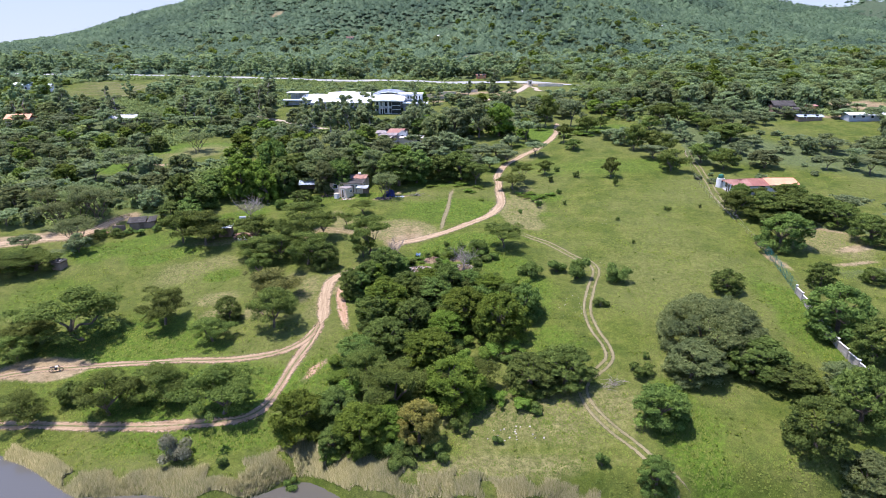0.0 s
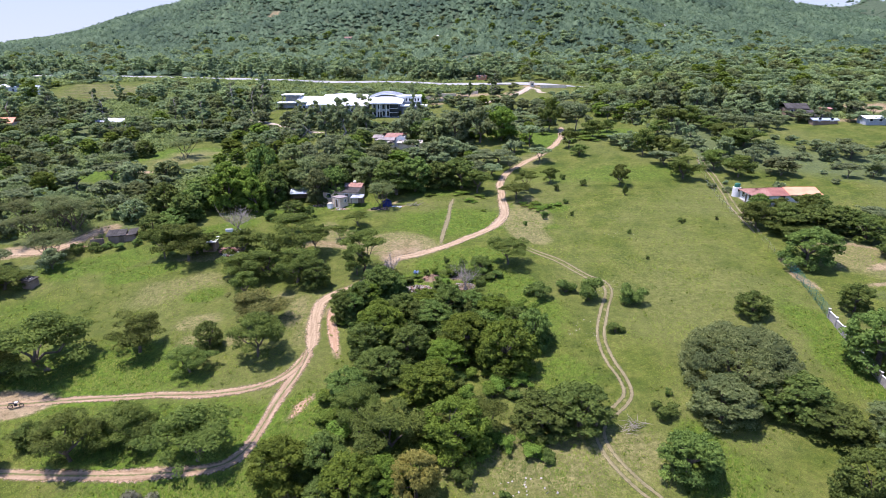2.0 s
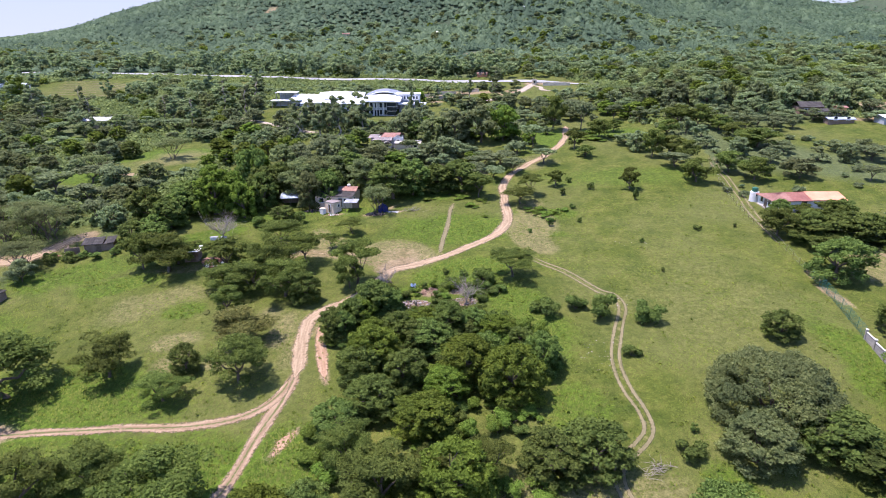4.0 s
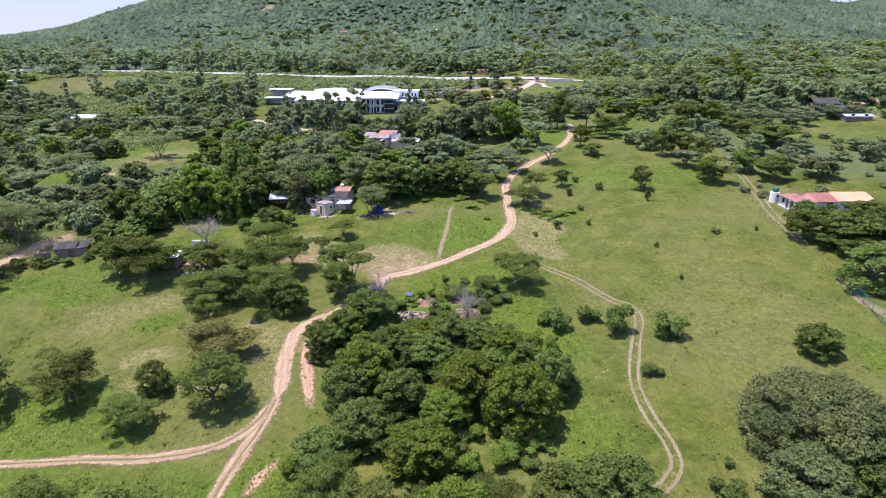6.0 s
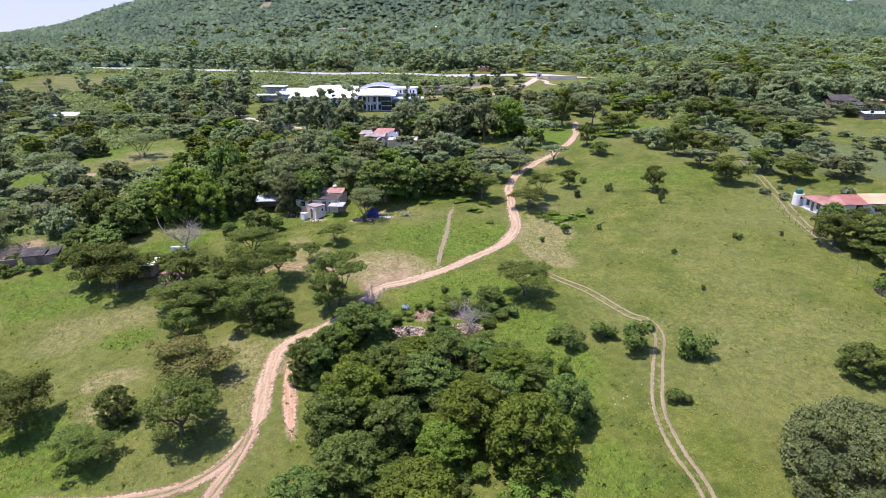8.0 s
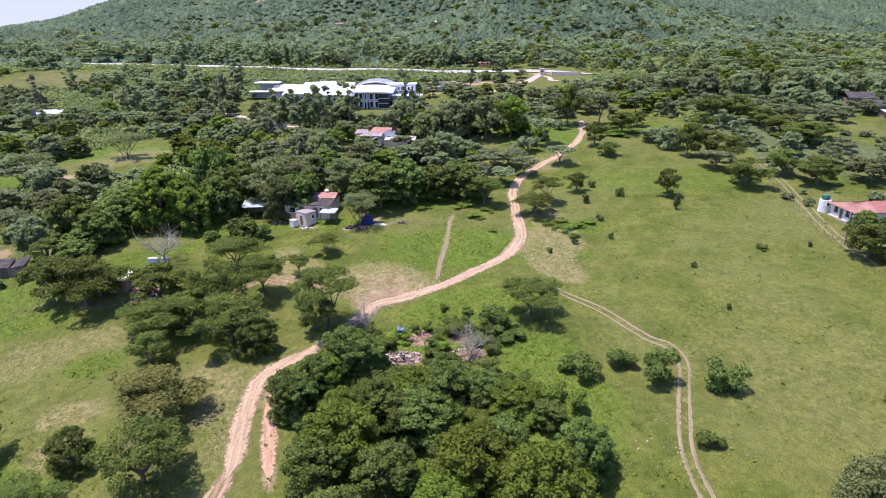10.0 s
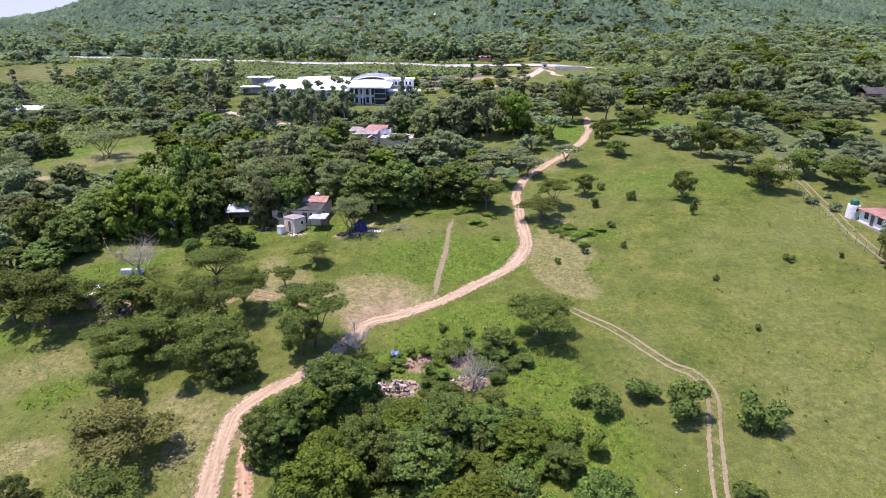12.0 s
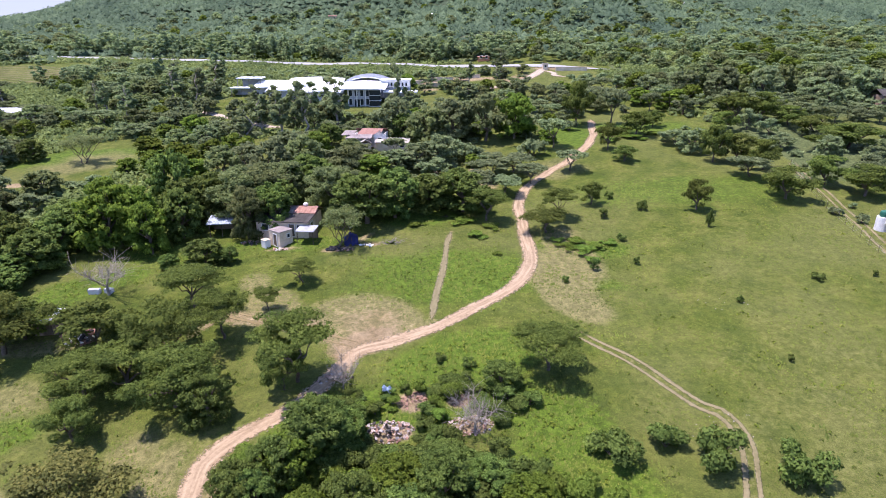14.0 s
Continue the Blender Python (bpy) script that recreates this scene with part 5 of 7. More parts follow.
def rubble_bushes():
    """Low tangled bushes of uneven size round the two rubble heaps."""
    rng = np.random.default_rng(33)
    for n in range(46):
        w = rng.uniform(0, 6.3)
        q = rng.uniform(0.75, 1.25)
        x, y = -0.6 + 8.2 * q * math.cos(w), 104.4 + 3.9 * q * math.sin(w)
        if min((x + 4.7) ** 2 / 10 + (y - 101.6) ** 2 / 5, (x - 3.4) ** 2 / 7 + (y - 102.0) ** 2 / 4, (x + 2.0) ** 2 / 3 + (y - 106.2) ** 2 / 2, (x - 2.5) ** 2 / 2 + (y - 106.1) ** 2) < 1:
            continue
        wide = rng.uniform(1.2, 3.4)
        plant(("shrub", "brightshrub", "shrub", "shrub")[n % 4], x, y, wide, wide * rng.uniform(0.4, 0.75), group="shrubs round the rubble")
    for x, y, wide, high in ((-0.6, 104.6, 2.6, 1.5), (0.8, 103.4, 2.2, 1.3), (-1.0, 102.9, 2.4, 1.2), (0.6, 105.8, 2.2, 1.2), (0.4, 100.6, 3.0, 1.4), (-0.9, 100.2, 2.8, 1.4), (-5.8, 104.8, 2.6, 1.6), (-4.2, 105.6, 2.2, 1.2), (4.6, 104.6, 2.4, 1.4)):
        plant("brightshrub" if wide == 2.2 else "shrub", x, y, wide, high, group="shrubs round the rubble")


rubble_bushes()

# ---- woods farther off ----

def left_bare(x, y, margin=0.0):
    return any(((x - cx) / (rx + margin)) ** 2 + ((y - cy) / (ry + margin)) ** 2 < 1 for cx, cy, rx, ry in OPEN)


def scatter_woods():
    cells = {}

    def fits(x, y, w):
        i, j = int(x // 12), int(y // 12)
        for a in (i - 1, i, i + 1):
            for b in (j - 1, j, j + 1):
                for px, py, pw in cells.get((a, b), ()):
                    if (px - x) ** 2 + (py - y) ** 2 < (0.40 * (w + pw)) ** 2:
                        return False
        cells.setdefault((i, j), []).append((x, y, w))
        return True

    for p in ((-16, 199.6, 9), (-10.4, 195.2, 8), (-16.8, 194.6, 6), (-20, 199, 7)):
        cells.setdefault((int(p[0] // 12), int(p[1] // 12)), []).append(p)
    for p in PLANTED:
        cells.setdefault((int(p[0] // 12), int(p[1] // 12)), []).append(p)
    rng = np.random.default_rng(11)
    lines = np.concatenate([ROAD_LINES["MAIN"], ROAD_LINES["LEFT"]])
    road = resample(HIGHWAY, 4.0)
    made = {"thorn": 0, "leafy": 0, "acacia": 0, "gum": 0, "shrub": 0, "olive": 0, "grey": 0}
    limit = {"thorn": 60, "leafy": 150, "acacia": 90, "gum": 60, "shrub": 60, "olive": 70, "grey": 50}
    places = []
    for _ in range(16000):
        y = 100 + 260 * rng.random() ** 0.75
        x = rng.uniform(-0.84, 0.84) * (y + 30)
        if left_bare(x, y) or (-62 < x < 63 and y < 150) or (y < 225 and near(np.array([x]), np.array([y]), lines)[0] < 4.5) or float(bumps(x, y, 13, 2.0)) < -0.38 - 0.15 * (y > 215) or near(np.array([x]), np.array([y + 6]), road)[0] < 15:
            continue
        w = rng.uniform(4.2, 9.0)
        roll = rng.random()
        right = x > 55 and y < 222
        if right and rng.random() < 0.55:
            continue
        if y > 225 and x < 10 and roll < 0.14:
            place = ("gum", x, y, rng.uniform(5, 8), rng.uniform(8, 13))
        elif roll < (0.62 if right else 0.30):
            place = ("thorn" if rng.random() < 0.4 else "acacia", x, y, w * 1.15, rng.uniform(3.4, 5.4))
        elif roll < (0.80 if right else 0.42):
            place = ("olive", x, y, w * 1.1, rng.uniform(3.4, 5.4))
        elif roll < (0.92 if right else 0.56):
            place = ("shrub", x, y, w * 0.65, rng.uniform(1.8, 3.0))
        elif roll < 0.66:
            place = ("grey", x, y, w * 0.9, w * rng.uniform(0.6, 0.85))
        elif roll < 0.80:
            place = ("bright", x, y, w, w * rng.uniform(0.62, 0.9))
        else:
            place = ("broad", x, y, w, w * rng.uniform(0.65, 0.95))
        if near(np.array([x]), np.array([y + 19]), road)[0] < 22 and y > 262:
            place = ("shrub", x, y, w * 0.7, rng.uniform(1.6, 2.6))
        if fits(x, y, place[3]):
            places.append(place)
    # the nearest stand as trees of their own, the rest as one woodland
    rest = []
    # tall gums along the far side of the highway
    for _ in range(150):
        px, py = road[rng.integers(8, len(road) - 6)]
        if bumps(px, py, 17, 2.0) > -0.45:
            rest.append(("gum", px + rng.normal() * 4, py + rng.uniform(9, 40), rng.uniform(5, 8), rng.uniform(7, 12)))
    for place in sorted(places, key=lambda p: math.hypot(p[1], p[2] - 40)):
        sort = "leafy" if place[0] in ("broad", "bright") else place[0]
        if made[sort] < limit[sort] and math.hypot(place[1], place[2] - 40) < 260:
            made[sort] += 1
            plant(*place, FAR, "trees of the woodland")
        else:
            rest.append(place)
    # trees of the lower hillsides
    for _ in range(1500):
        y = 332 + 250 * rng.random() ** 0.85
        x = rng.uniform(-0.80, 0.80) * (y + 20)
        if near(np.array([x]), np.array([y + 4]), road)[0] < 12 or bumps(x, y, 31, 0.7) > 0.9 or ((x + 165) / 32) ** 2 + ((y - 312) / 24) ** 2 < 1:
            continue
        kind = ("broad", "acacia", "broad", "bright", "olive", "broad", "grey", "acacia", "thorn")[rng.integers(9)]
        w = rng.uniform(4.5, 9.0)
        rest.append((kind, x, y, w, w * rng.uniform(0.55, 0.85)))
    cloud = {}
    for kind, x, y, wide, high in rest:
        trunk, crown = FAR[kind][rng.integers(len(FAR[kind]))]
        w, h = SIZE[kind]
        turn = rng.uniform(0, 6.3)
        c, s = math.cos(turn), math.sin(turn)
        base = float(ground_height(x, y))
        for mesh in ((trunk, crown) if y < 170 else (crown,)):
            if mesh not in SHAPES:
                co = np.empty(len(mesh.vertices) * 3)
                mesh.vertices.foreach_get("co", co)
                nor = np.empty(len(mesh.loops) * 3)
                mesh.corner_normals.foreach_get("vector", nor)
                SHAPES[mesh] = co.reshape(-1, 3), np.array([tuple(p.vertices) for p in mesh.polygons]), nor.reshape(-1, 3)
            co, polys, nor = SHAPES[mesh]
            if mesh is crown:
                skip = 5 if y > 330 else 3 if y > 190 else 1
                pick = np.arange(rng.integers(skip), len(polys), skip)
                polys = polys[pick]
                nor = nor.reshape(-1, 3, 3)[pick].reshape(-1, 3)
                co, polys = co[polys.ravel()].reshape(-1, 3, 3), np.arange(len(polys) * 3).reshape(-1, 3)
                if y > 190:
                    middle = co.mean(1, keepdims=True)
                    co = middle + (co - middle) * (1.9 if y > 330 else 1.45)
                co = co.reshape(-1, 3)
            q = co * (wide / w, wide / w, high / h)
            q = np.stack([x + q[:, 0] * c - q[:, 1] * s, y + q[:, 0] * s + q[:, 1] * c, base + q[:, 2]], -1)
            nor = np.stack([nor[:, 0] * c - nor[:, 1] * s, nor[:, 0] * s + nor[:, 1] * c, nor[:, 2]], -1)
            verts, faces, total, norms = cloud.setdefault(mesh.materials[0], ([], [], [0], []))
            norms.append(nor)
            verts.append(q)
            faces.append(polys + total[0])
            total[0] += len(q)
    for mat, (verts, faces, _, norms) in cloud.items():
        wood = mat in (BARK, PALE_BARK)
        mesh = mesh_of("woodland", np.concatenate(verts), np.concatenate(faces).tolist(), mat)
        if not wood:
            lit_as(mesh, np.concatenate(norms))
        tagged(new("trunks" if wood else "woodland", mesh), "bare trunks within the woodland" if wood else "mixed green woodland trees on the slope", "woodland", kind="stuff")


SHAPES = {}
scatter_woods()


def far_woods():
    """The hill's woodland: thousands of uneven leafy crowns in one mesh."""
    rng = np.random.default_rng(3)
    near_y = 335 + 230 * rng.random(17000) ** 0.8
    mid_y = 500 + 580 * rng.random(64000) ** 0.9
    high_y = 1080 + 900 * rng.random(9000)
    y = np.concatenate([near_y, mid_y, high_y])
    count = len(y)
    x = rng.uniform(-0.88, 0.88, count) * (y + 30)
    keep = (bumps(x, y, 31, 0.7) < 0.92) & (bumps(x, y, 9, 3.0) + 0.5 * bumps(x, y, 70, 1.0) > -1.15) & (near(x, y + 4, resample(HIGHWAY, 4.0)) > 12) & (((x + 160) / 28) ** 2 + ((y - 312) / 16) ** 2 > 1)
    keep &= (y < 1080) | (x > 150)
    x, y = x[keep], y[keep]
    n = len(x)
    z = ground_height(x, y)
    r = (1.2 + 2.1 * rng.random(n) ** 1.6) * (1 + np.clip((y - 400) / 700, 0, 1.2)) * (1 + 0.18 * bumps(x, y, 47, 5.0))
    tall = rng.uniform(0.75, 1.25, n)
    # each crown: a low lumpy dome and loose sprays over it
    turn = rng.uniform(0, 6.3, n)
    rings = []
    for k in range(6):
        a = turn + 2 * math.pi * k / 6 + rng.normal(size=n) * 0.2
        q = r * rng.uniform(0.85, 1.35, n)
        rings.append(np.stack([x + q * np.cos(a), y + q * np.sin(a), z + r * tall * rng.uniform(-0.12, 0.32, n)], -1))
    top = np.stack([x + rng.normal(size=n) * r * 0.25, y + rng.normal(size=n) * r * 0.25, z + r * tall * rng.uniform(0.9, 1.15, n)], -1)
    points = np.stack([*rings, top], 1)
    faces = (np.array([(k, (k + 1) % 6, 6) for k in range(6)])[None] + 7 * np.arange(n)[:, None, None]).reshape(-1, 3)
    middle = np.stack([x, y, z + 0.45 * r * tall], -1)[:, None]
    form = points - middle
    form /= np.linalg.norm(form, axis=-1)[..., None]
    form = form + rng.normal(size=form.shape) * 0.12 + (0, 0, 1.1)
    per = 6
    d = rng.normal(size=(n, per, 3))
    d[..., 2] = np.abs(d[..., 2])
    d /= np.linalg.norm(d, axis=-1)[..., None]
    at = middle + d * (r[:, None] * rng.uniform(0.80, 1.15, (n, per)))[..., None] * (1, 1, 0.75)
    u = np.cross(d, rng.normal(size=d.shape))
    u /= np.linalg.norm(u, axis=-1)[..., None]
    v = np.cross(d, u)
    a = (r[:, None] * rng.uniform(0.14, 0.30, (n, per)))[..., None]
    way = (d + (0, 0, 1.0)).reshape(-1, 3)
    sprays = facing(np.stack([at - u * a, at + u * a * 0.7 - v * a, at + u * a * 0.5 + v * a], 2).reshape(-1, 3, 3), way).reshape(-1, 3)
    verts = np.concatenate([points.reshape(-1, 3), sprays])
    faces = np.concatenate([faces, 7 * n + np.arange(len(sprays)).reshape(-1, 3)])
    normals = np.concatenate([form.reshape(-1, 3), np.repeat(way, 3, axis=0)])
    tagged(new("woodland", lit_as(mesh_of("woodland", verts, faces.tolist(), LEAF_FAR_HAZED), normals)), "dense green woodland covering the far hills", "woodland", kind="stuff")


far_woods()


def scrub():
    """Low bushes that close the ground between the trees of the woodland."""
    rng = np.random.default_rng(17)
    n = 34000
    y = 118 + 235 * rng.random(n) ** 0.8
    x = rng.uniform(-0.84, 0.84, n) * (y + 25)
    west = ((x < -58) & (y > 128)) | ((x < 12) & (y > 205))
    east = (x > 64) & (y > 212)
    dense = np.where(west, 0.95, np.where(east, 0.42, 0.0)) * (bumps(x, y, 11, 2.6) > np.where(west, -0.55, 0.0))
    dense = np.where((y > 240) & (x > 60), 0.9, dense)
    for cx, cy, rx, ry in OPEN:
        dense = np.where(((x - cx) / rx) ** 2 + ((y - cy) / ry) ** 2 < 1.05, 0.0, dense)
    roads = np.concatenate([ROAD_LINES["MAIN"], ROAD_LINES["LEFT"], resample(HIGHWAY, 3.0), resample(ACCESS_ROAD, 2.0), resample(DRIVEWAY, 2.0)])
    keep = (rng.random(n) < dense) & (near(x, y, roads) > 5.0) & (near(x, y, [(-16, 198), (-11, 195), (-20, 199), (76, 136), (70, 136), (82, 136), (-68, 126), (-74, 124)]) > 7.0)
    keep &= ~((x > -66) & (x < 0) & (y > 234) & (y < 274))
    x, y = x[keep], y[keep]
    n, per = len(x), 26
    r = rng.uniform(0.7, 1.9, n)
    d = rng.normal(size=(n, per, 3))
    d[..., 2] = np.abs(d[..., 2])
    d /= np.linalg.norm(d, axis=-1)[..., None]
    base = np.stack([x, y, ground_height(x, y) + 0.1], -1)[:, None]
    lump = 1 + 0.35 * np.sin(3 * np.arctan2(d[..., 1], d[..., 0]) + x[:, None])
    at = base + d * (r[:, None] * lump * rng.uniform(0.6, 1.05, (n, per)))[..., None] * (1, 1, 0.8)
    u = np.cross(d, rng.normal(size=d.shape))
    u /= np.linalg.norm(u, axis=-1)[..., None]
    v = np.cross(d, u)
    a = (0.12 + 0.20 * r[:, None] * rng.uniform(0.6, 1.2, (n, per)))[..., None]
    way = (d + rng.normal(size=d.shape) * 0.3 + (0, 0, 0.7)).reshape(-1, 3)
    verts = facing(np.stack([at - u * a, at + u * a * 0.7 - v * a, at + u * a * 0.5 + v * a], 2).reshape(-1, 3, 3), way).reshape(-1, 3)
    mesh = lit_as(mesh_of("scrub", verts, np.arange(len(verts)).reshape(-1, 3).tolist(), LEAF_SCRUB), np.repeat(way, 3, axis=0))
    tagged(new("scrub", mesh), "low olive-green scrub between the woodland trees", "scrub", kind="stuff")


scrub()

# ---- buildings ----
def box(lx, ly, lz, at=(0, 0, 0), turn=0.0, bevel=0.02):
    """A block that stands on its place, with eased edges."""
    bm = bmesh.new()
    bmesh.ops.create_cube(bm, size=1.0, matrix=Matrix.Translation(at) @ Matrix.Rotation(radians(turn), 4, "Z") @ Matrix.Translation((0, 0, lz / 2)) @ Matrix.Diagonal((lx, ly, lz, 1)))
    if bevel:
        bmesh.ops.bevel(bm, geom=bm.edges[:], offset=bevel, segments=1, affect="EDGES")
    return bm


def plate(corners, thick):
    """A flat piece between four corners, with thickness downwards."""
    bm = bmesh.new()
    top = [bm.verts.new(c) for c in corners]
    low = [bm.verts.new((c[0], c[1], c[2] - thick)) for c in corners]
    bm.faces.new(top)
    bm.faces.new(low[::-1])
    for n in range(4):
        bm.faces.new((top[n - 1], low[n - 1], low[n], top[n]))
    bmesh.ops.recalc_face_normals(bm, faces=bm.faces[:])
    return bm


def sheets(parent, name, eave_a, eave_b, ridge_a, ridge_b, mat, wide=0.85, thick=0.03, seed=0, kind_name="roof_sheet"):
    """A roof slope of overlapping ribbed sheets from eave to ridge: the slope is one part, its sheets are pieces."""
    rng = np.random.default_rng(seed)
    ea, eb, ra, rb = (np.array(p, float) for p in (eave_a, eave_b, ridge_a, ridge_b))
    n = max(2, round(np.linalg.norm(eb - ea) / wide))
    slope = part(name, plate([ea - (0, 0, 0.02), eb - (0, 0, 0.02), rb - (0, 0, 0.02), ra - (0, 0, 0.02)], 0.05), mat, parent)
    for k in range(n):
        s0, s1 = k / n, (k + 1.06) / n
        jitter = rng.uniform(-0.06, 0.06)
        drop = (ea - ra) / np.linalg.norm(ea - ra) * jitter
        lift = 0.012 + 0.018 * (k % 2)
        a, b = ea + (eb - ea) * s0 + drop, ea + (eb - ea) * min(s1, 1) + drop
        c, d = ra + (rb - ra) * min(s1, 1), ra + (rb - ra) * s0
        bm = bmesh.new()
        ribs = 5
        rows = []
        for j in range(ribs + 1):
            f = j / ribs
            up = lift + (0.035 if j % 2 else 0.0)
            rows.append((bm.verts.new(a + (b - a) * f + (0, 0, up)), bm.verts.new(d + (c - d) * f + (0, 0, up))))
        for (p, q), (r, t) in zip(rows, rows[1:]):
            bm.faces.new((p, r, t, q))
        part(kind_name, bm, mat, slope)
    return slope


def thing(name, label, category, x, y, turn=0.0, lift=0.0, group="", z=None):
    base = new(name)
    base.empty_display_size = 0.4
    base.matrix_basis = pose(x, y, (float(ground_height(x, y)) if z is None else z) + lift, 0, 0, turn)
    return tagged(base, label, category, group)


def opening(parent, name, at, wide, high, turn=0.0, mat=None, frame_mat=None, label=""):
    """A window or door set into a wall: pane in the recess, frame proud of the wall. It faces -y before turning."""
    m = Matrix.Translation(at) @ Matrix.Rotation(radians(turn), 4, "Z")
    pane = part(name, box(wide, 0.06, high, (0, 0.0, 0)), mat or GLASS, parent, label)
    pane.matrix_basis = m
    for lx, lz, px, pz in ((wide + 0.16, 0.08, 0, -0.08), (wide + 0.16, 0.08, 0, high), (0.08, high, -wide / 2 - 0.04, 0), (0.08, high, wide / 2 + 0.04, 0)):
        part("frame", box(lx, 0.12, lz, (px, -0.02, pz), bevel=0), frame_mat or WHITE_WALL, pane)
    return pane


def walls(parent, lx, ly, high, mat, at=(0, 0), sunk=0.8, thick=0.2):
    """Four walls round a room, sunk into the sloping ground."""
    ax, ay = at
    for name, wx, wy, px, py in (("wall", lx, thick, ax, ay - ly / 2 + thick / 2), ("wall", lx, thick, ax, ay + ly / 2 - thick / 2),
                                 ("wall", thick, ly - 2 * thick - 0.01, ax - lx / 2 + thick / 2, ay), ("wall", thick, ly - 2 * thick - 0.01, ax + lx / 2 - thick / 2, ay)):
        part(name, box(wx, wy, high + sunk, (px, py, -sunk)), mat, parent)


def post(parent, x, y, high, r=0.06, mat=None, name="post", sunk=0.5):
    bm = bmesh.new()
    bmesh.ops.create_cone(bm, cap_ends=True, segments=8, radius1=r, radius2=r * 0.92, depth=high + sunk, matrix=Matrix.Translation((x, y, (high - sunk) / 2)))
    return part(name, bm, mat or DARK_WOOD, parent)


def farmhouse():
    h = thing("farmhouse", "old farmhouse with rusty tin roof under dark trees", "house", -23.0, 149.2, -6)
    walls(h, 8.6, 4.4, 2.4, CREAM_WALL, (-1.6, -0.8))
    # front slope: shade of the trees is in the tin's dark colour
    sheets(h, "roof", (-6.2, -3.4, 2.45), (2.9, -3.4, 2.45), (-6.2, 0.5, 2.75), (2.9, 0.5, 2.75), DARK_TIN, seed=1)
    walls(h, 5.8, 3.6, 2.35, CREAM_WALL, (-0.2, 2.75))
    sheets(h, "roof", (-0.9, 0.55, 2.85), (2.9, 0.55, 2.85), (-0.9, 2.8, 3.45), (2.9, 2.8, 3.45), RUST, seed=2)
    sheets(h, "roof", (-3.3, 0.55, 2.8), (-0.95, 0.55, 2.8), (-3.3, 2.8, 3.4), (-0.95, 2.8, 3.4), PINK_TIN, seed=3)
    sheets(h, "roof", (2.9, 4.8, 2.7), (-3.3, 4.8, 2.7), (2.9, 2.85, 3.45), (-3.3, 2.85, 3.45), RUST, seed=4)
    opening(h, "window", (2.72, -1.0, 0.9), 1.1, 1.0, 90)
    opening(h, "window", (1.4, -3.02, 0.9), 1.0, 1.0)
    opening(h, "window", (-4.4, -3.02, 0.9), 1.0, 1.0)
    opening(h, "door", (0.0, -3.02, 0.0), 0.9, 2.0, mat=DARK_WOOD)
    for n in range(9):
        bm = bmesh.new()
        a = (random.uniform(-5.2, 0.6), random.uniform(-3.0, 0.1), 2.78)
        verts, faces = [], []
        limb(verts, faces, a, (a[0] + random.uniform(-1.6, 1.6), a[1] + random.uniform(-0.6, 0.6), 2.98), 0.05, 0.02, np.random.default_rng(n), sag=0.1, sides=5)
        bm.free()
        branch = new("branch", mesh_of("branch", verts, faces, PALE_BARK))
        branch.parent = h
    dish = bmesh.new()
    bmesh.ops.create_uvsphere(dish, u_segments=12, v_segments=7, radius=0.45, matrix=Matrix.Translation((0.6, 2.9, 3.72)) @ Matrix.Diagonal((1, 1, 0.75, 1)))
    part("roof_tank", dish, WHITE_WALL, h, "small white round tank on the ridge")

    r = thing("outhouse", "small cream plastered flat-roofed room", "shed", -24.7, 144.6, -38)
    walls(r, 2.7, 2.5, 2.3, CREAM_WALL)
    part("roof", box(2.85, 2.65, 0.12, (0, 0, 2.3)), PINK_TIN, r)
    opening(r, "window", (1.37, 0.4, 1.2), 0.5, 0.6, 90)
    opening(r, "door", (0.2, -1.27, 0.0), 0.75, 1.9, 0, mat=DARK_WOOD)
    c = thing("water_cistern", "small whitewashed square water cistern", "water tank", -26.9, 143.6, -38)
    part("body", box(1.15, 1.0, 1.5, (0, 0, -0.3), bevel=0.05), WHITE_WALL, c)
    part("lid", box(1.22, 1.07, 0.08, (0, 0, 1.2), bevel=0.03), CREAM_WALL, c)

    p = thing("carport", "open lean-to with pale tin roof on posts", "shelter", -20.5, 144.7, -6)
    for x in (-1.25, 1.25):
        for y in (-1.1, 1.3):
            post(p, x, y, 2.1 if y < 0 else 2.35)
    sheets(p, "roof", (-1.5, -1.35, 2.1), (1.5, -1.35, 2.1), (-1.5, 1.35, 2.3), (1.5, 1.35, 2.3), TIN, seed=5)
    part("back_wall", box(2.6, 0.12, 2.1, (0, 1.42, -0.2)), MUD_WALL, p)

    s = thing("tin_shed", "open shed with pale blue tin roof", "shed", -35.3, 149.0, 8)
    for x in (-1.9, 0, 1.9):
        for y in (-1.6, 1.6):
            post(s, x, y, 2.1 if y < 0 else 2.5)
    sheets(s, "roof", (-2.3, -2.0, 2.15), (2.3, -2.0, 2.15), (-2.3, 2.0, 2.6), (2.3, 2.0, 2.6), BLUE_TIN, seed=6)
    part("back_wall", box(3.9, 0.12, 2.3, (0, 1.6, -0.2)), MUD_WALL, s)

    t = thing("tarp_shelter", "dark blue tarpaulin draped over a frame", "shelter", -13.3, 143.2, 12)
    bm = bmesh.new()
    rng = np.random.default_rng(4)
    grid = [[bm.verts.new((-1.1 + 2.2 * i / 8 + rng.normal() * 0.04, -0.9 + 1.8 * j / 8 + rng.normal() * 0.04, max(0.08, 1.75 - 0.8 * abs(i - 4) / 4 - 1.5 * max(0, (4 - j) / 4)) + rng.normal() * 0.09)) for j in range(9)] for i in range(9)]
    for i in range(8):
        for j in range(8):
            bm.faces.new((grid[i][j], grid[i + 1][j], grid[i + 1][j + 1], grid[i][j + 1]))
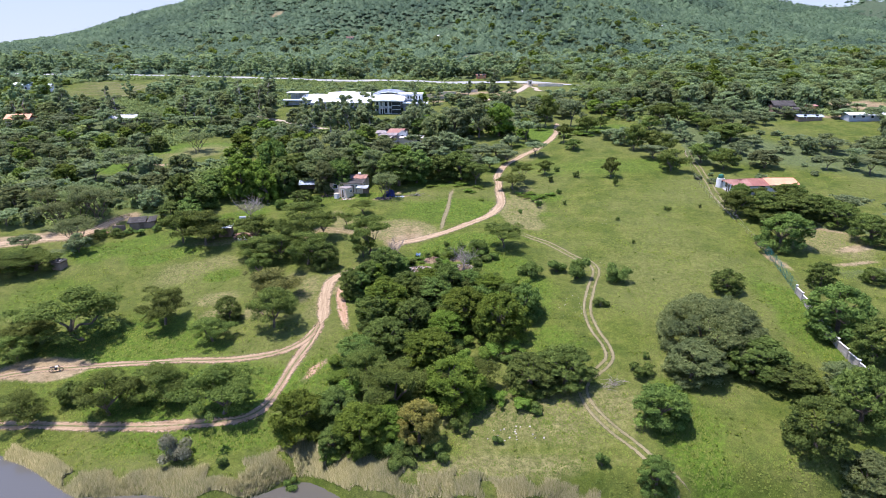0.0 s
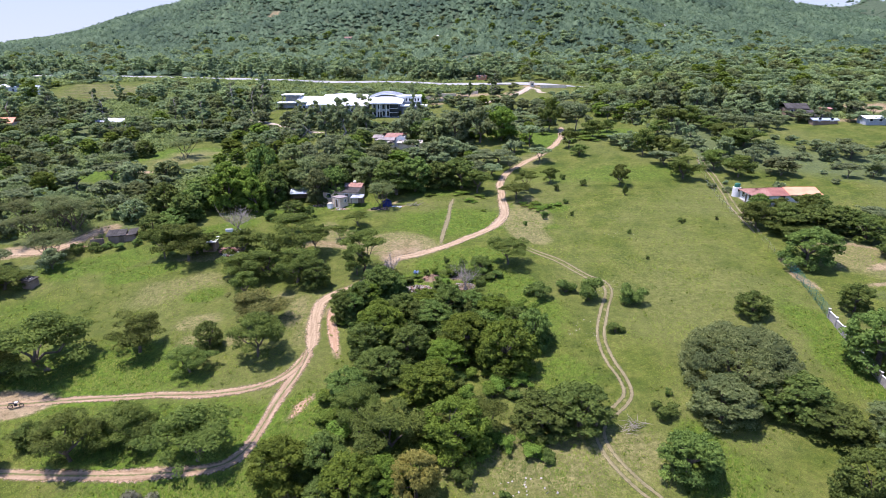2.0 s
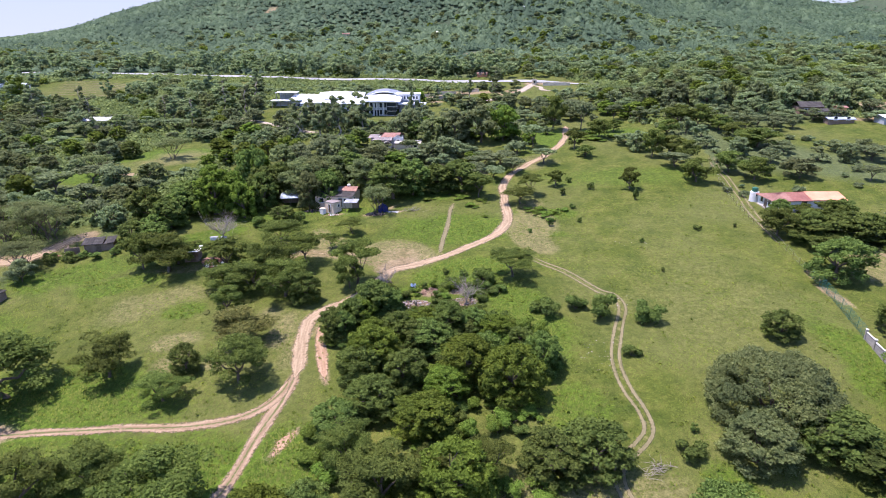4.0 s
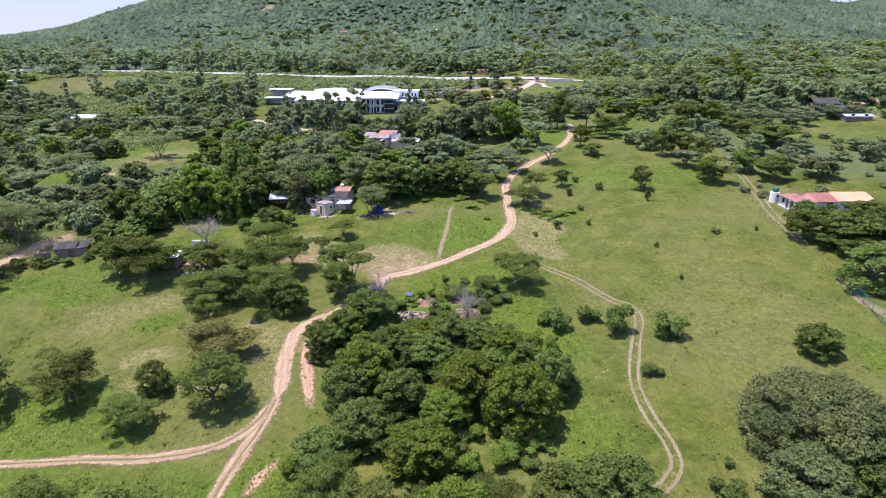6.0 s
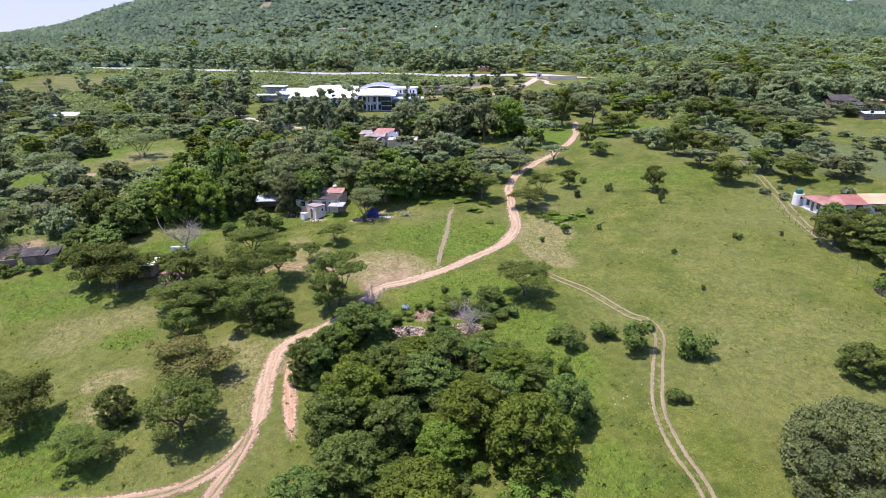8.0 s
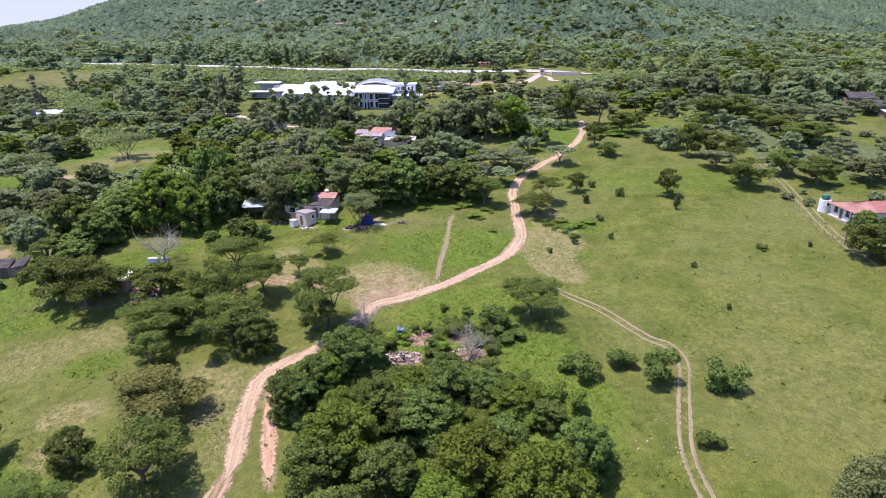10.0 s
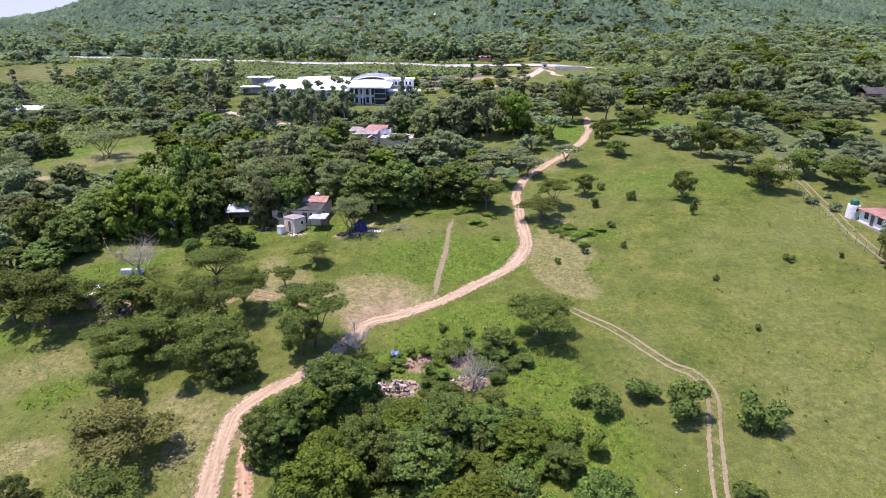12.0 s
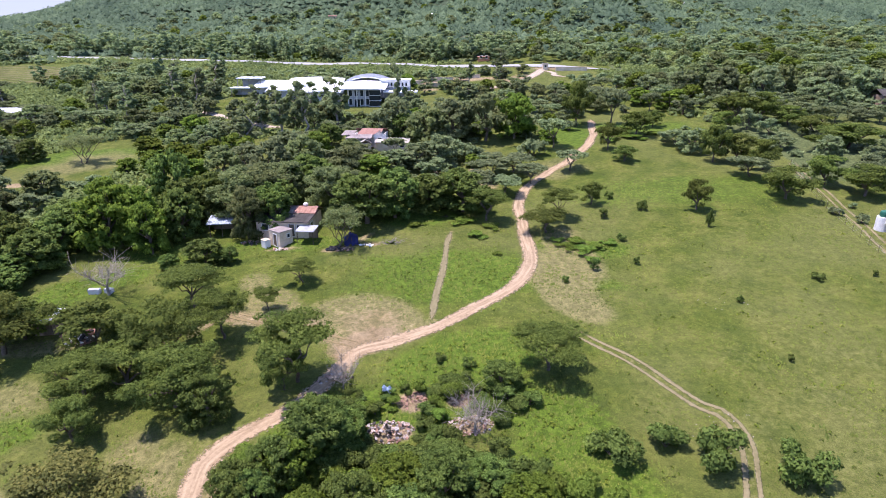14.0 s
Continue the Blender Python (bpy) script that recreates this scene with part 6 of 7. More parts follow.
    bmesh.ops.solidify(bm, geom=bm.faces[:], thickness=0.02)
    part("tarpaulin", bm, TARP, t)
    for x, y in ((-0.9, 0.6), (0.9, 0.6), (0, -0.6)):
        post(t, x, y, 1.3, 0.04)
    for n, (x, y) in enumerate(((-16.6, 141.2), (-15.9, 141.0), (-15.2, 141.3), (-16.2, 141.8), (-15.5, 141.8))):
        tyre = thing("old_tyre", "worn black tyre lying on the ground", "tyre", x, y, n * 30, group="tyres by the tree")
        bm = bmesh.new()
        for i in range(14):
            for j in range(6):
                a, b = 2 * math.pi * i / 14, 2 * math.pi * j / 6
                bm.verts.new(((0.34 + 0.13 * math.cos(b)) * math.cos(a), (0.34 + 0.13 * math.cos(b)) * math.sin(a), 0.13 + 0.13 * math.sin(b)))
        bm.verts.ensure_lookup_table()
        for i in range(14):
            for j in range(6):
                bm.faces.new((bm.verts[i * 6 + j], bm.verts[(i + 1) % 14 * 6 + j], bm.verts[(i + 1) % 14 * 6 + (j + 1) % 6], bm.verts[i * 6 + (j + 1) % 6]))
        part("tread", bm, BLACK_RUBBER, tyre)


def scrap(name, label, category, x, y, rx, ry, high, count, mats, seed, sizes=(0.15, 0.5)):
    """A heap of broken pieces, each its own part."""
    rng = np.random.default_rng(seed)
    heap = thing(name, label, category, x, y)
    base = float(ground_height(x, y))
    for n in range(count):
        w, q = rng.uniform(0, 6.3), math.sqrt(rng.random())
        px, py = rx * q * math.cos(w), ry * q * math.sin(w)
        s = rng.uniform(*sizes)
        bm = bmesh.new()
        bmesh.ops.create_cube(bm, size=1.0, matrix=Matrix.Diagonal((s, s * rng.uniform(0.4, 1), s * rng.uniform(0.2, 0.6), 1)))
        for v in bm.verts:
            v.co += Vector(rng.normal(size=3) * s * 0.12)
        piece = part("piece", bm, mats[n % len(mats)], heap)
        ground_here = float(ground_height(x + px, y + py)) - base
        piece.matrix_basis = pose(px, py, ground_here + high * (1 - q) * rng.uniform(0.3, 1.0) + 0.05, *rng.uniform(-40, 40, 2), rng.uniform(0, 360))
    return heap


def sheds():
    s = thing("ruined_shed", "low brown mud-walled shed with fallen tin roof", "shed", -69.4, 126.2, 17)
    walls(s, 5.2, 3.0, 1.6, MUD_WALL, (1.4, 0))
    sheets(s, "roof", (-1.6, -1.8, 1.6), (2.2, -1.8, 1.6), (-1.6, 1.8, 2.0), (2.2, 1.8, 2.0), DARK_TIN, seed=8)
    sheets(s, "roof", (2.4, -1.8, 1.5), (4.3, -1.8, 1.7), (2.4, 1.8, 1.9), (4.3, 1.8, 2.05), DARK_TIN, seed=9)
    part("wall_stub", box(2.6, 0.2, 1.6, (-3.4, -1.1, -0.5)), MUD_WALL, s)
    part("wall_stub", box(0.2, 2.4, 1.3, (-4.6, 0.2, -0.5)), MUD_WALL, s)
    opening(s, "doorway", (1.3, -1.52, 0), 0.8, 1.4, mat=DARK_WOOD, frame_mat=DARK_WOOD)
    for x in (-2.2, -1.0):
        post(s, x, -1.5, 1.8)
    scrap("scrap_heap", "loose planks and rusty sheets beside the shed", "scrap", -73.2, 124.0, 2.2, 1.0, 0.5, 26, [RUST, DARK_WOOD, RUBBLE], 31, (0.3, 0.9))

    m = thing("pale_shed", "small shed with white roof beside an acacia", "shed", -47.2, 120.6, 4)
    # mud brown on these walls stands in for canopy shade and dark interior
    walls(m, 2.6, 2.2, 1.9, MUD_WALL)
    sheets(m, "roof", (-1.6, -1.4, 1.95), (1.6, -1.4, 1.95), (-1.6, 1.4, 2.25), (1.6, 1.4, 2.25), WHITE_ROOF, seed=10)
    opening(m, "doorway", (0.3, -1.12, 0), 0.9, 1.7, mat=DARK_WOOD, frame_mat=DARK_WOOD)
    scrap("scrap_heap", "rusty red scrap metal heaped under trees", "scrap", -43.2, 119.6, 2.2, 1.0, 0.9, 40, [RUST, RUST, DARK_TIN], 32, (0.3, 0.9))

    k = thing("brown_hut", "small square brown hut with flat roof", "shed", -76.6, 108.6, -14)
    walls(k, 2.1, 1.8, 1.45, MUD_WALL)
    sheets(k, "roof", (-1.25, -1.1, 1.5), (1.25, -1.1, 1.5), (-1.25, 1.1, 1.62), (1.25, 1.1, 1.62), DARK_TIN, seed=11)
    for n in range(4):
        part("roof_stone", box(0.28, 0.22, 0.14, (-0.8 + 0.5 * n, 0.35 * (-1) ** n, 1.64)), RUBBLE, k)
    w = thing("white_container", "low white metal box in the grass", "container", -46.2, 128.9, 5)
    part("body", box(1.5, 0.7, 0.7, (0, 0, -0.1), bevel=0.05), WHITE_WALL, w)
    part("lid", box(1.55, 0.75, 0.06, (0, 0, 0.6), bevel=0.02), TIN, w)
    w = thing("white_container", "low white metal box in the grass", "container", -44.4, 129.2, -12)
    part("body", box(1.1, 0.7, 0.6, (0, 0, -0.1), bevel=0.05), WHITE_WALL, w)
    part("lid", box(1.15, 0.75, 0.06, (0, 0, 0.5), bevel=0.02), TIN, w)


def second_house():
    h = thing("second_house", "white house with faded red roof among trees", "house", -15.8, 199.6, -4)
    walls(h, 7.2, 5.2, 2.9, WHITE_WALL)
    sheets(h, "roof", (-3.0, -3.0, 2.8), (2.6, -3.0, 2.8), (-2.2, 0, 3.8), (3.0, 0, 3.8), RED_ROOF, seed=12)
    sheets(h, "roof", (3.9, 3.0, 2.8), (-3.9, 3.0, 2.8), (3.9, 0.05, 3.8), (-3.9, 0.05, 3.8), RUST, seed=13)
    bm = bmesh.new()
    bm.faces.new([bm.verts.new(v) for v in ((1.1, -3.3, 2.8), (4.0, -3.3, 2.8), (2.55, -3.3, 3.7))])
    bmesh.ops.solidify(bm, geom=bm.faces[:], thickness=0.15)
    part("gable", bm, WHITE_WALL, h)
    part("porch_wall", box(2.9, 0.6, 3.6, (2.55, -2.95, -0.8)), WHITE_WALL, h)
    opening(h, "window", (2.5, -3.27, 1.0), 0.9, 1.1)
    sheets(h, "roof", (-5.6, -5.2, 2.2), (0.8, -5.2, 2.2), (-4.0, -3.0, 2.8), (0.8, -3.0, 2.8), PINK_TIN, seed=14)
    sheets(h, "roof", (-7.0, -2.6, 2.5), (-3.95, -2.6, 2.5), (-7.0, 2.2, 2.9), (-3.95, 2.2, 2.9), PINK_TIN, seed=16)
    for x in (-5.2, -2.4, 0.5):
        post(h, x, -5.0, 2.1)
    part("side_wall", box(2.8, 0.25, 3.2, (-5.2, 0.8, -0.8)), WHITE_WALL, h)
    opening(h, "window", (-5.6, 0.65, 1.0), 0.7, 0.9)
    l = thing("long_outbuilding", "long low outbuilding with cream tin roof", "shed", -10.4, 195.2, -4)
    walls(l, 7.6, 2.6, 2.0, CREAM_WALL)
    sheets(l, "roof", (-4.1, -1.7, 2.0), (4.1, -1.7, 2.0), (-4.1, 1.7, 2.6), (4.1, 1.7, 2.6), CREAM_TIN, seed=15)
    k = thing("gabled_hut", "small cream hut with steep tin gable roof", "shed", -16.8, 194.6, 8)
    walls(k, 2.6, 2.6, 1.8, CREAM_WALL)
    sheets(k, "roof", (-1.5, -1.5, 1.75), (-1.5, 1.5, 1.75), (0, -1.5, 2.6), (0, 1.5, 2.6), CREAM_TIN, seed=17)
    sheets(k, "roof", (1.5, 1.5, 1.75), (1.5, -1.5, 1.75), (0.02, 1.5, 2.6), (0.02, -1.5, 2.6), PINK_TIN, seed=18)
    opening(l, "window", (2.4, -1.32, 0.9), 0.9, 0.8)


def vault(lx, ly, rise, z, segments=14, tilt=0.0):
    """A shallow barrel roof across x with thickness."""
    bm = bmesh.new()
    rows = []
    for k in range(segments + 1):
        u = -1 + 2 * k / segments
        top = z + rise * (1 - u * u)
        ends = [(y, top + (tilt * ly if y > 0 else 0)) for y in (-ly / 2, ly / 2)]
        rows.append([bm.verts.new((u * lx / 2, y, t)) for y, t in ends] + [bm.verts.new((u * lx / 2, y, t - 0.3)) for y, t in ends])
    for p, q in zip(rows, rows[1:]):
        bm.faces.new((p[0], q[0], q[1], p[1]))
        bm.faces.new((p[3], q[3], q[2], p[2]))
        bm.faces.new((p[2], q[2], q[0], p[0]))
        bm.faces.new((p[1], q[1], q[3], p[3]))
    for r in (rows[0], rows[-1]):
        bm.faces.new((r[0], r[1], r[3], r[2]))
    bmesh.ops.recalc_face_normals(bm, faces=bm.faces[:])
    return bm


def school():
    base = float(ground_height(-22, 242))
    s = thing("white_roofed_complex", "large complex with curved white roofs and grey walls", "building", -23.6, 249, 0, z=base)
    walls(s, 8.4, 15, 5.3, GREY_WALL, (0.4, 0), sunk=1.5, thick=0.3)
    part("roof", vault(15.5, 16.4, 0.5, 5.1, tilt=0.06), WHITE_ROOF, s)
    # arched hall behind, with ribs over its vault
    bm = vault(15.5, 9.0, 1.9, 5.8, segments=18, tilt=0.05)
    bmesh.ops.translate(bm, verts=bm.verts[:], vec=(0.5, 13.0, 0))
    arch = part("roof", bm, WHITE_ROOF, s)
    for k in range(9):
        bm = vault(15.6, 0.18, 1.9, 5.94, segments=18)
        bmesh.ops.translate(bm, verts=bm.verts[:], vec=(0.5, 8.8 + 1.05 * k, 0.055 * k))
        part("rib", bm, TIN, arch)
    part("hall_wall", box(13.4, 7.0, 8.0, (0.5, 13.0, -1.5)), GREY_WALL, s)
    part("eaves", box(10.4, 1.6, 0.35, (0.6, -8.2, 5.1)), WHITE_ROOF, s)
    for k in range(4):
        for z in (0.4, 3.0):
            opening(s, "window", (-3.0 + 1.75 * k, -7.53, z), 0.95, 1.8)
    for k in range(3):
        part("pilaster", box(0.3, 0.35, 5.5, (-3.7 + 2.65 * k, -7.65, -0.4)), WHITE_WALL, s)
    opening(s, "door", (-1.0, -7.66, -0.2), 1.6, 2.3)
    # glazed corner to the east
    part("glazed_corner", box(3.4, 3.0, 5.0, (4.6, -7.0, 0)), GLASS, s)
    for z in (0.0, 1.7, 3.3, 4.9):
        part("transom", box(3.6, 3.2, 0.14, (4.6, -7.0, z)), WHITE_WALL, s)
    # raised clerestory with a row of openings
    part("clerestory", box(9.5, 5.0, 2.2, (10.0, 8.0, 4.6)), WHITE_WALL, s)
    for k in range(7):
        opening(s, "window", (6.4 + 1.2 * k, 5.47, 5.0), 0.55, 1.1)
    part("roof", box(10.2, 6.0, 0.35, (10.0, 8.0, 6.8)), WHITE_ROOF, s)
    part("clerestory_base", box(9.5, 5.0, 5.8, (10.0, 8.0, -1.3)), GREY_WALL, s)
    part("porch_wall", box(9.0, 4.0, 4.8, (11.5, 1.0, -1.3)), GREY_WALL, s)
    part("roof", box(10.8, 6.4, 0.35, (12.0, 0.5, 3.5)), WHITE_ROOF, s)
    for k in range(4):
        opening(s, "window", (8.4 + 2.0 * k, -1.03, 1.0), 0.9, 1.3)
    for x, y, lx, ly, rise, z, wall in ((-13.0, 5, 13, 11, 0.4, 3.5, 3.4), (-18.0, 14, 19, 12, 0.5, 4.6, 4.5), (-25.5, 8, 14, 9, 0.4, 3.5, 3.4), (-32.5, 14, 12, 10, 0.3, 4.1, 4.0)):
        part("wing_wall", box(lx - 2.0, ly - 2.0, wall + 1.5, (x, y, -1.5)), GREY_WALL, s)
        bm = vault(lx, ly, rise, z, tilt=0.16)
        bmesh.ops.translate(bm, verts=bm.verts[:], vec=(x, y, 0))
        part("roof", bm, WHITE_ROOF, s)
        for k in range(5):
            opening(s, "window", (x - lx * 0.36 + lx * 0.18 * k, y - ly / 2 + 0.97, 1.2), 1.1, 1.4)
    for (x, y, w, d, z) in ((-64.4, 266.5, 8.6, 6.5, 4.2), (-65.2, 259.0, 7.5, 4.0, 2.4)):
        c = thing("covered_walkway", "flat white canopy standing on posts", "canopy", x, y, 0)
        part("roof", box(w, d, 0.3, (0, 0, z)), WHITE_ROOF, c)
        for px in (-w / 2 + 0.4, 0, w / 2 - 0.4):
            for py in (-d / 2 + 0.4, d / 2 - 0.4):
                post(c, px, py, z, 0.12, CONCRETE)
        part("back_wall", box(w - 1.0, 0.2, z - 0.4, (0, d / 2 - 0.6, -0.1)), GREY_WALL, c)


def hip_roof(parent, x0, x1, y0, y1, z, rise, mat, hip_left=True, seed=0):
    ym, inset = (y0 + y1) / 2, (y1 - y0) / 2
    l = x0 + (inset if hip_left else 0)
    sheets(parent, "roof", (x0, y0, z), (x1, y0, z), (l, ym, z + rise), (x1, ym, z + rise), mat, seed=seed)
    sheets(parent, "roof", (x1, y1, z), (x0, y1, z), (x1, ym, z + rise), (l, ym, z + rise), mat, seed=seed + 1)
    if hip_left:
        sheets(parent, "roof", (x0, y1, z), (x0, y0, z), (l, ym + 0.05, z + rise), (l, ym - 0.05, z + rise), mat, seed=seed + 2)


def orange_house():
    h = thing("orange_roofed_house", "long white house with orange and red roof", "house", 77.2, 136.0, 0)
    part("plinth", box(15.0, 6.6, 1.4, (-1.6, 0, -1.2)), CONCRETE, h)
    walls(h, 14.4, 6.0, 2.25, WHITE_WALL, (-1.6, 0), sunk=0.9)
    hip_roof(h, -9.3, -5.0, -3.5, 3.5, 2.2, 1.0, RED_ROOF, True, 20)
    hip_roof(h, -5.0, -1.0, -3.35, 3.65, 2.22, 1.0, DARK_RED_ROOF, False, 22)
    hip_roof(h, -1.0, 6.3, -3.2, 3.9, 2.35, 1.0, ORANGE_ROOF, False, 24)
    for y in (-1.6, 1.4):
        opening(h, "window", (-8.83, y, 0.9), 1.0, 1.2, -90)
    opening(h, "door", (-8.83, 0.0, -0.1), 0.85, 2.0, -90, mat=DARK_WOOD)
    for x in (-6, -2.5, 1, 4):
        opening(h, "window", (x, -3.03, 0.9), 1.2, 1.2)
    t = thing("water_tower", "white round tower with green plastic tank", "water tank", 68.3, 140.6)
    bm = bmesh.new()
    bmesh.ops.create_cone(bm, cap_ends=True, segments=20, radius1=0.95, radius2=0.9, depth=2.8, matrix=Matrix.Translation((0, 0, 0.75)))
    part("tower", bm, WHITE_WALL, t)
    opening(t, "window", (0.0, -0.93, 1.3), 0.4, 0.5)
    bm = bmesh.new()
    for r0, r1, z0, z1 in ((0.62, 0.65, 2.16, 2.6), (0.65, 0.60, 2.6, 2.95), (0.60, 0.2, 2.95, 3.15)):
        bmesh.ops.create_cone(bm, cap_ends=True, segments=18, radius1=r0, radius2=r1, depth=z1 - z0, matrix=Matrix.Translation((0, 0, (z0 + z1) / 2)))
    part("tank", bm, GREEN_PLASTIC, t, "dark green plastic water tank")
    p = thing("utility_pole", "dark wooden utility pole beside the fence", "utility pole", 63.0, 126.2)
    post(p, 0, 0, 5.4, 0.11, name="pole")
    part("crossarm", box(1.3, 0.1, 0.12, (0, 0, 5.0)), DARK_WOOD, p)
    for x in (-0.55, 0.55):
        post(p, x, 0, 5.25, 0.035, WHITE_WALL, "insulator", -5.12)
    p = thing("utility_pole", "dark wooden stay pole beside the house", "utility pole", 64.4, 125.6)
    post(p, 0, 0, 2.0, 0.08, name="pole")


def far_buildings():
    def plain_house(label, x, y, lx, ly, high, roof, wall, turn=0, rise=1.0, name="far_house"):
        h = thing(name, label, "house", x, y, turn)
        walls(h, lx, ly, high, wall, sunk=1.2)
        sheets(h, "roof", (-lx / 2 - 0.4, -ly / 2 - 0.5, high - 0.05), (lx / 2 + 0.4, -ly / 2 - 0.5, high - 0.05), (-lx / 2 - 0.4, 0, high + rise), (lx / 2 + 0.4, 0, high + rise), roof, wide=1.4, seed=abs(int(x)))
        sheets(h, "roof", (lx / 2 + 0.4, ly / 2 + 0.5, high - 0.05), (-lx / 2 - 0.4, ly / 2 + 0.5, high - 0.05), (lx / 2 + 0.4, 0.04, high + rise), (-lx / 2 - 0.4, 0.04, high + rise), roof, wide=1.4, seed=abs(int(y)))
        count = max(2, int(lx / 3))
        for k in range(count):
            opening(h, "window", (-lx / 2 + lx * (k + 0.5) / count, -ly / 2 - 0.02, 0.9), 1.0, 1.1)
        return h

    plain_house("long low house with pale tin roof", -121, 228, 12.5, 5, 2.5, TIN, CREAM_WALL, 4)
    plain_house("house with tiled orange roof among trees", -160, 224, 8, 6, 2.6, ORANGE_ROOF, CREAM_WALL, 10, 1.6)
    plain_house("white-roofed house behind trees", -209, 301, 9, 6, 3.0, WHITE_ROOF, WHITE_WALL, -8)
    plain_house("small white-roofed house behind trees", -196, 297, 6, 5, 2.8, BLUE_TIN, WHITE_WALL, 6)
    plain_house("grey-roofed house under large trees", 124.5, 219.5, 7, 6, 2.6, DARK_TIN, MUD_WALL, -6, 1.5)
    plain_house("small brown plastered house", 128.0, 213.5, 5, 4, 2.4, DARK_TIN, CREAM_WALL, 0, 0.6)
    plain_house("narrow yellow-ochre hut with dark window", 132.5, 214.5, 2.6, 2.6, 3.2, RED_ROOF, two_tone("ochre_plaster", (0.50, 0.29, 0.10), (0.66, 0.42, 0.18), 0.6), 0, 0.4, "ochre_hut")
    plain_house("long low shed with pale blue roof", 127.5, 206.5, 8, 3, 1.3, BLUE_TIN, MUD_WALL, -2, 0.5, "long_shed")
    plain_house("long white-roofed shed behind the trees", 146, 203.5, 15, 5, 1.9, WHITE_ROOF, GREY_WALL, -3, 0.6, "long_shed")
    plain_house("orange brick building beside the highway", 20.5, 326, 5, 4, 1.5, RUST, two_tone("orange_brick", (0.42, 0.17, 0.09), (0.60, 0.28, 0.16), 0.6), 0, 0.3, "brick_building")
    plain_house("small white house on the wooded hill", -4.5, 545, 5, 4, 2.2, WHITE_ROOF, WHITE_WALL, 0, 0.8, "hill_house")
    plain_house("pale house on the wooded ridge", 74, 557, 8, 5, 2.2, TIN, WHITE_WALL, 5, 0.9, "hill_house")
    plain_house("pale house on the wooded hill", -84, 560, 6, 5, 2.6, RED_ROOF, CREAM_WALL, 0, 0.8, "hill_house")
    plain_house("white house on the wooded hill", 192, 554, 6, 4, 2.2, TIN, WHITE_WALL, -8, 0.8, "hill_house")
    for x, y, turn, long in ((-9.5, 275.0, 14, 9.0), (1.5, 281.5, 10, 9.5), (12.5, 286.2, 4, 8.0), (-1.0, 272.0, 8, 6.0), (52.0, 291.0, -8, 12.0)):
        w = thing("boundary_wall", "low cream plastered wall beside bare ground", "wall", x, y, turn, group="low walls by the gate")
        part("wall", box(long, 0.3, 2.1, (0, 0, -0.8)), CREAM_WALL, w)
        part("coping", box(long + 0.1, 0.42, 0.1, (0, 0, 1.3)), CREAM_WALL, w)
    g = thing("gatehouse", "white gate building beside the access road", "gatehouse", 42.6, 295.5)
    part("body", box(1.9, 1.7, 3.2, (0, 0, -1.0)), CREAM_WALL, g)
    part("roof", box(2.3, 2.1, 0.2, (0, 0, 2.2)), CREAM_TIN, g)
    opening(g, "window", (0, -0.88, 0.8), 0.8, 0.9)


farmhouse()
sheds()
second_house()
school()
orange_house()
far_buildings()

# ---- fences, heaps, small things ----
def boundary():
    line = resample(FENCE, 2.5)
    wall_things = []
    for n, ((x, y), (x2, y2)) in enumerate(zip(line, line[1:])):
        z, z2 = float(ground_height(x, y)), float(ground_height(x2, y2))
        length = math.hypot(x2 - x, y2 - y)
        turn = math.degrees(math.atan2(y2 - y, x2 - x))
        if y < 89:  # precast wall with capped pillars
            w = thing("precast_wall_bay", "white-capped concrete panel wall bay", "wall", x, y, turn, group="bays of the boundary wall")
            pillar = part("pillar", box(0.26, 0.26, 1.9, (0, 0, -0.4), bevel=0.02), CONCRETE, w)
            part("cap", box(0.34, 0.34, 0.10, (0, 0, 1.5), bevel=0.03), WHITE_WALL, pillar)
            for k in range(4):
                part("panel", box(length - 0.34, 0.08, 0.38, (length / 2, 0, -0.3 + 0.39 * k + (z2 - z) / 2), bevel=0.015), CONCRETE, w)
            part("coping", box(length - 0.34, 0.2, 0.09, (length / 2, 0, 1.27 + (z2 - z) / 2), bevel=0.02), WHITE_WALL, w)
        else:
            green = y < 106
            f = thing("fence_bay", "green wire mesh fence bay" if green else "thin wire fence bay with wooden post", "fence", x, y, turn, group="bays of the fence")
            post(f, 0, 0, 1.9 if green else 1.35, 0.04 if green else 0.03, GREEN_MESH if green else DARK_WOOD)
            slope = (z2 - z)
            heights = [0.1 + 0.25 * k for k in range(8)] if green else [0.3, 0.65, 1.0, 1.25]
            for h in heights:
                verts, faces = [], []
                tube(verts, faces, (0, 0, h), (length, 0, h + slope), 0.010 if green else 0.005, 0.010 if green else 0.005, 4)
                wire = new("wire", mesh_of("wire", verts, faces, GREEN_MESH if green else WIRE))
                wire.parent = f
            if green:
                for k in range(1, 12):
                    verts, faces = [], []
                    tube(verts, faces, (length * k / 12, 0, 0.05 + slope * k / 12), (length * k / 12, 0, 1.85 + slope * k / 12), 0.010, 0.010, 4)
                    wire = new("wire", mesh_of("wire", verts, faces, GREEN_MESH))
                    wire.parent = f


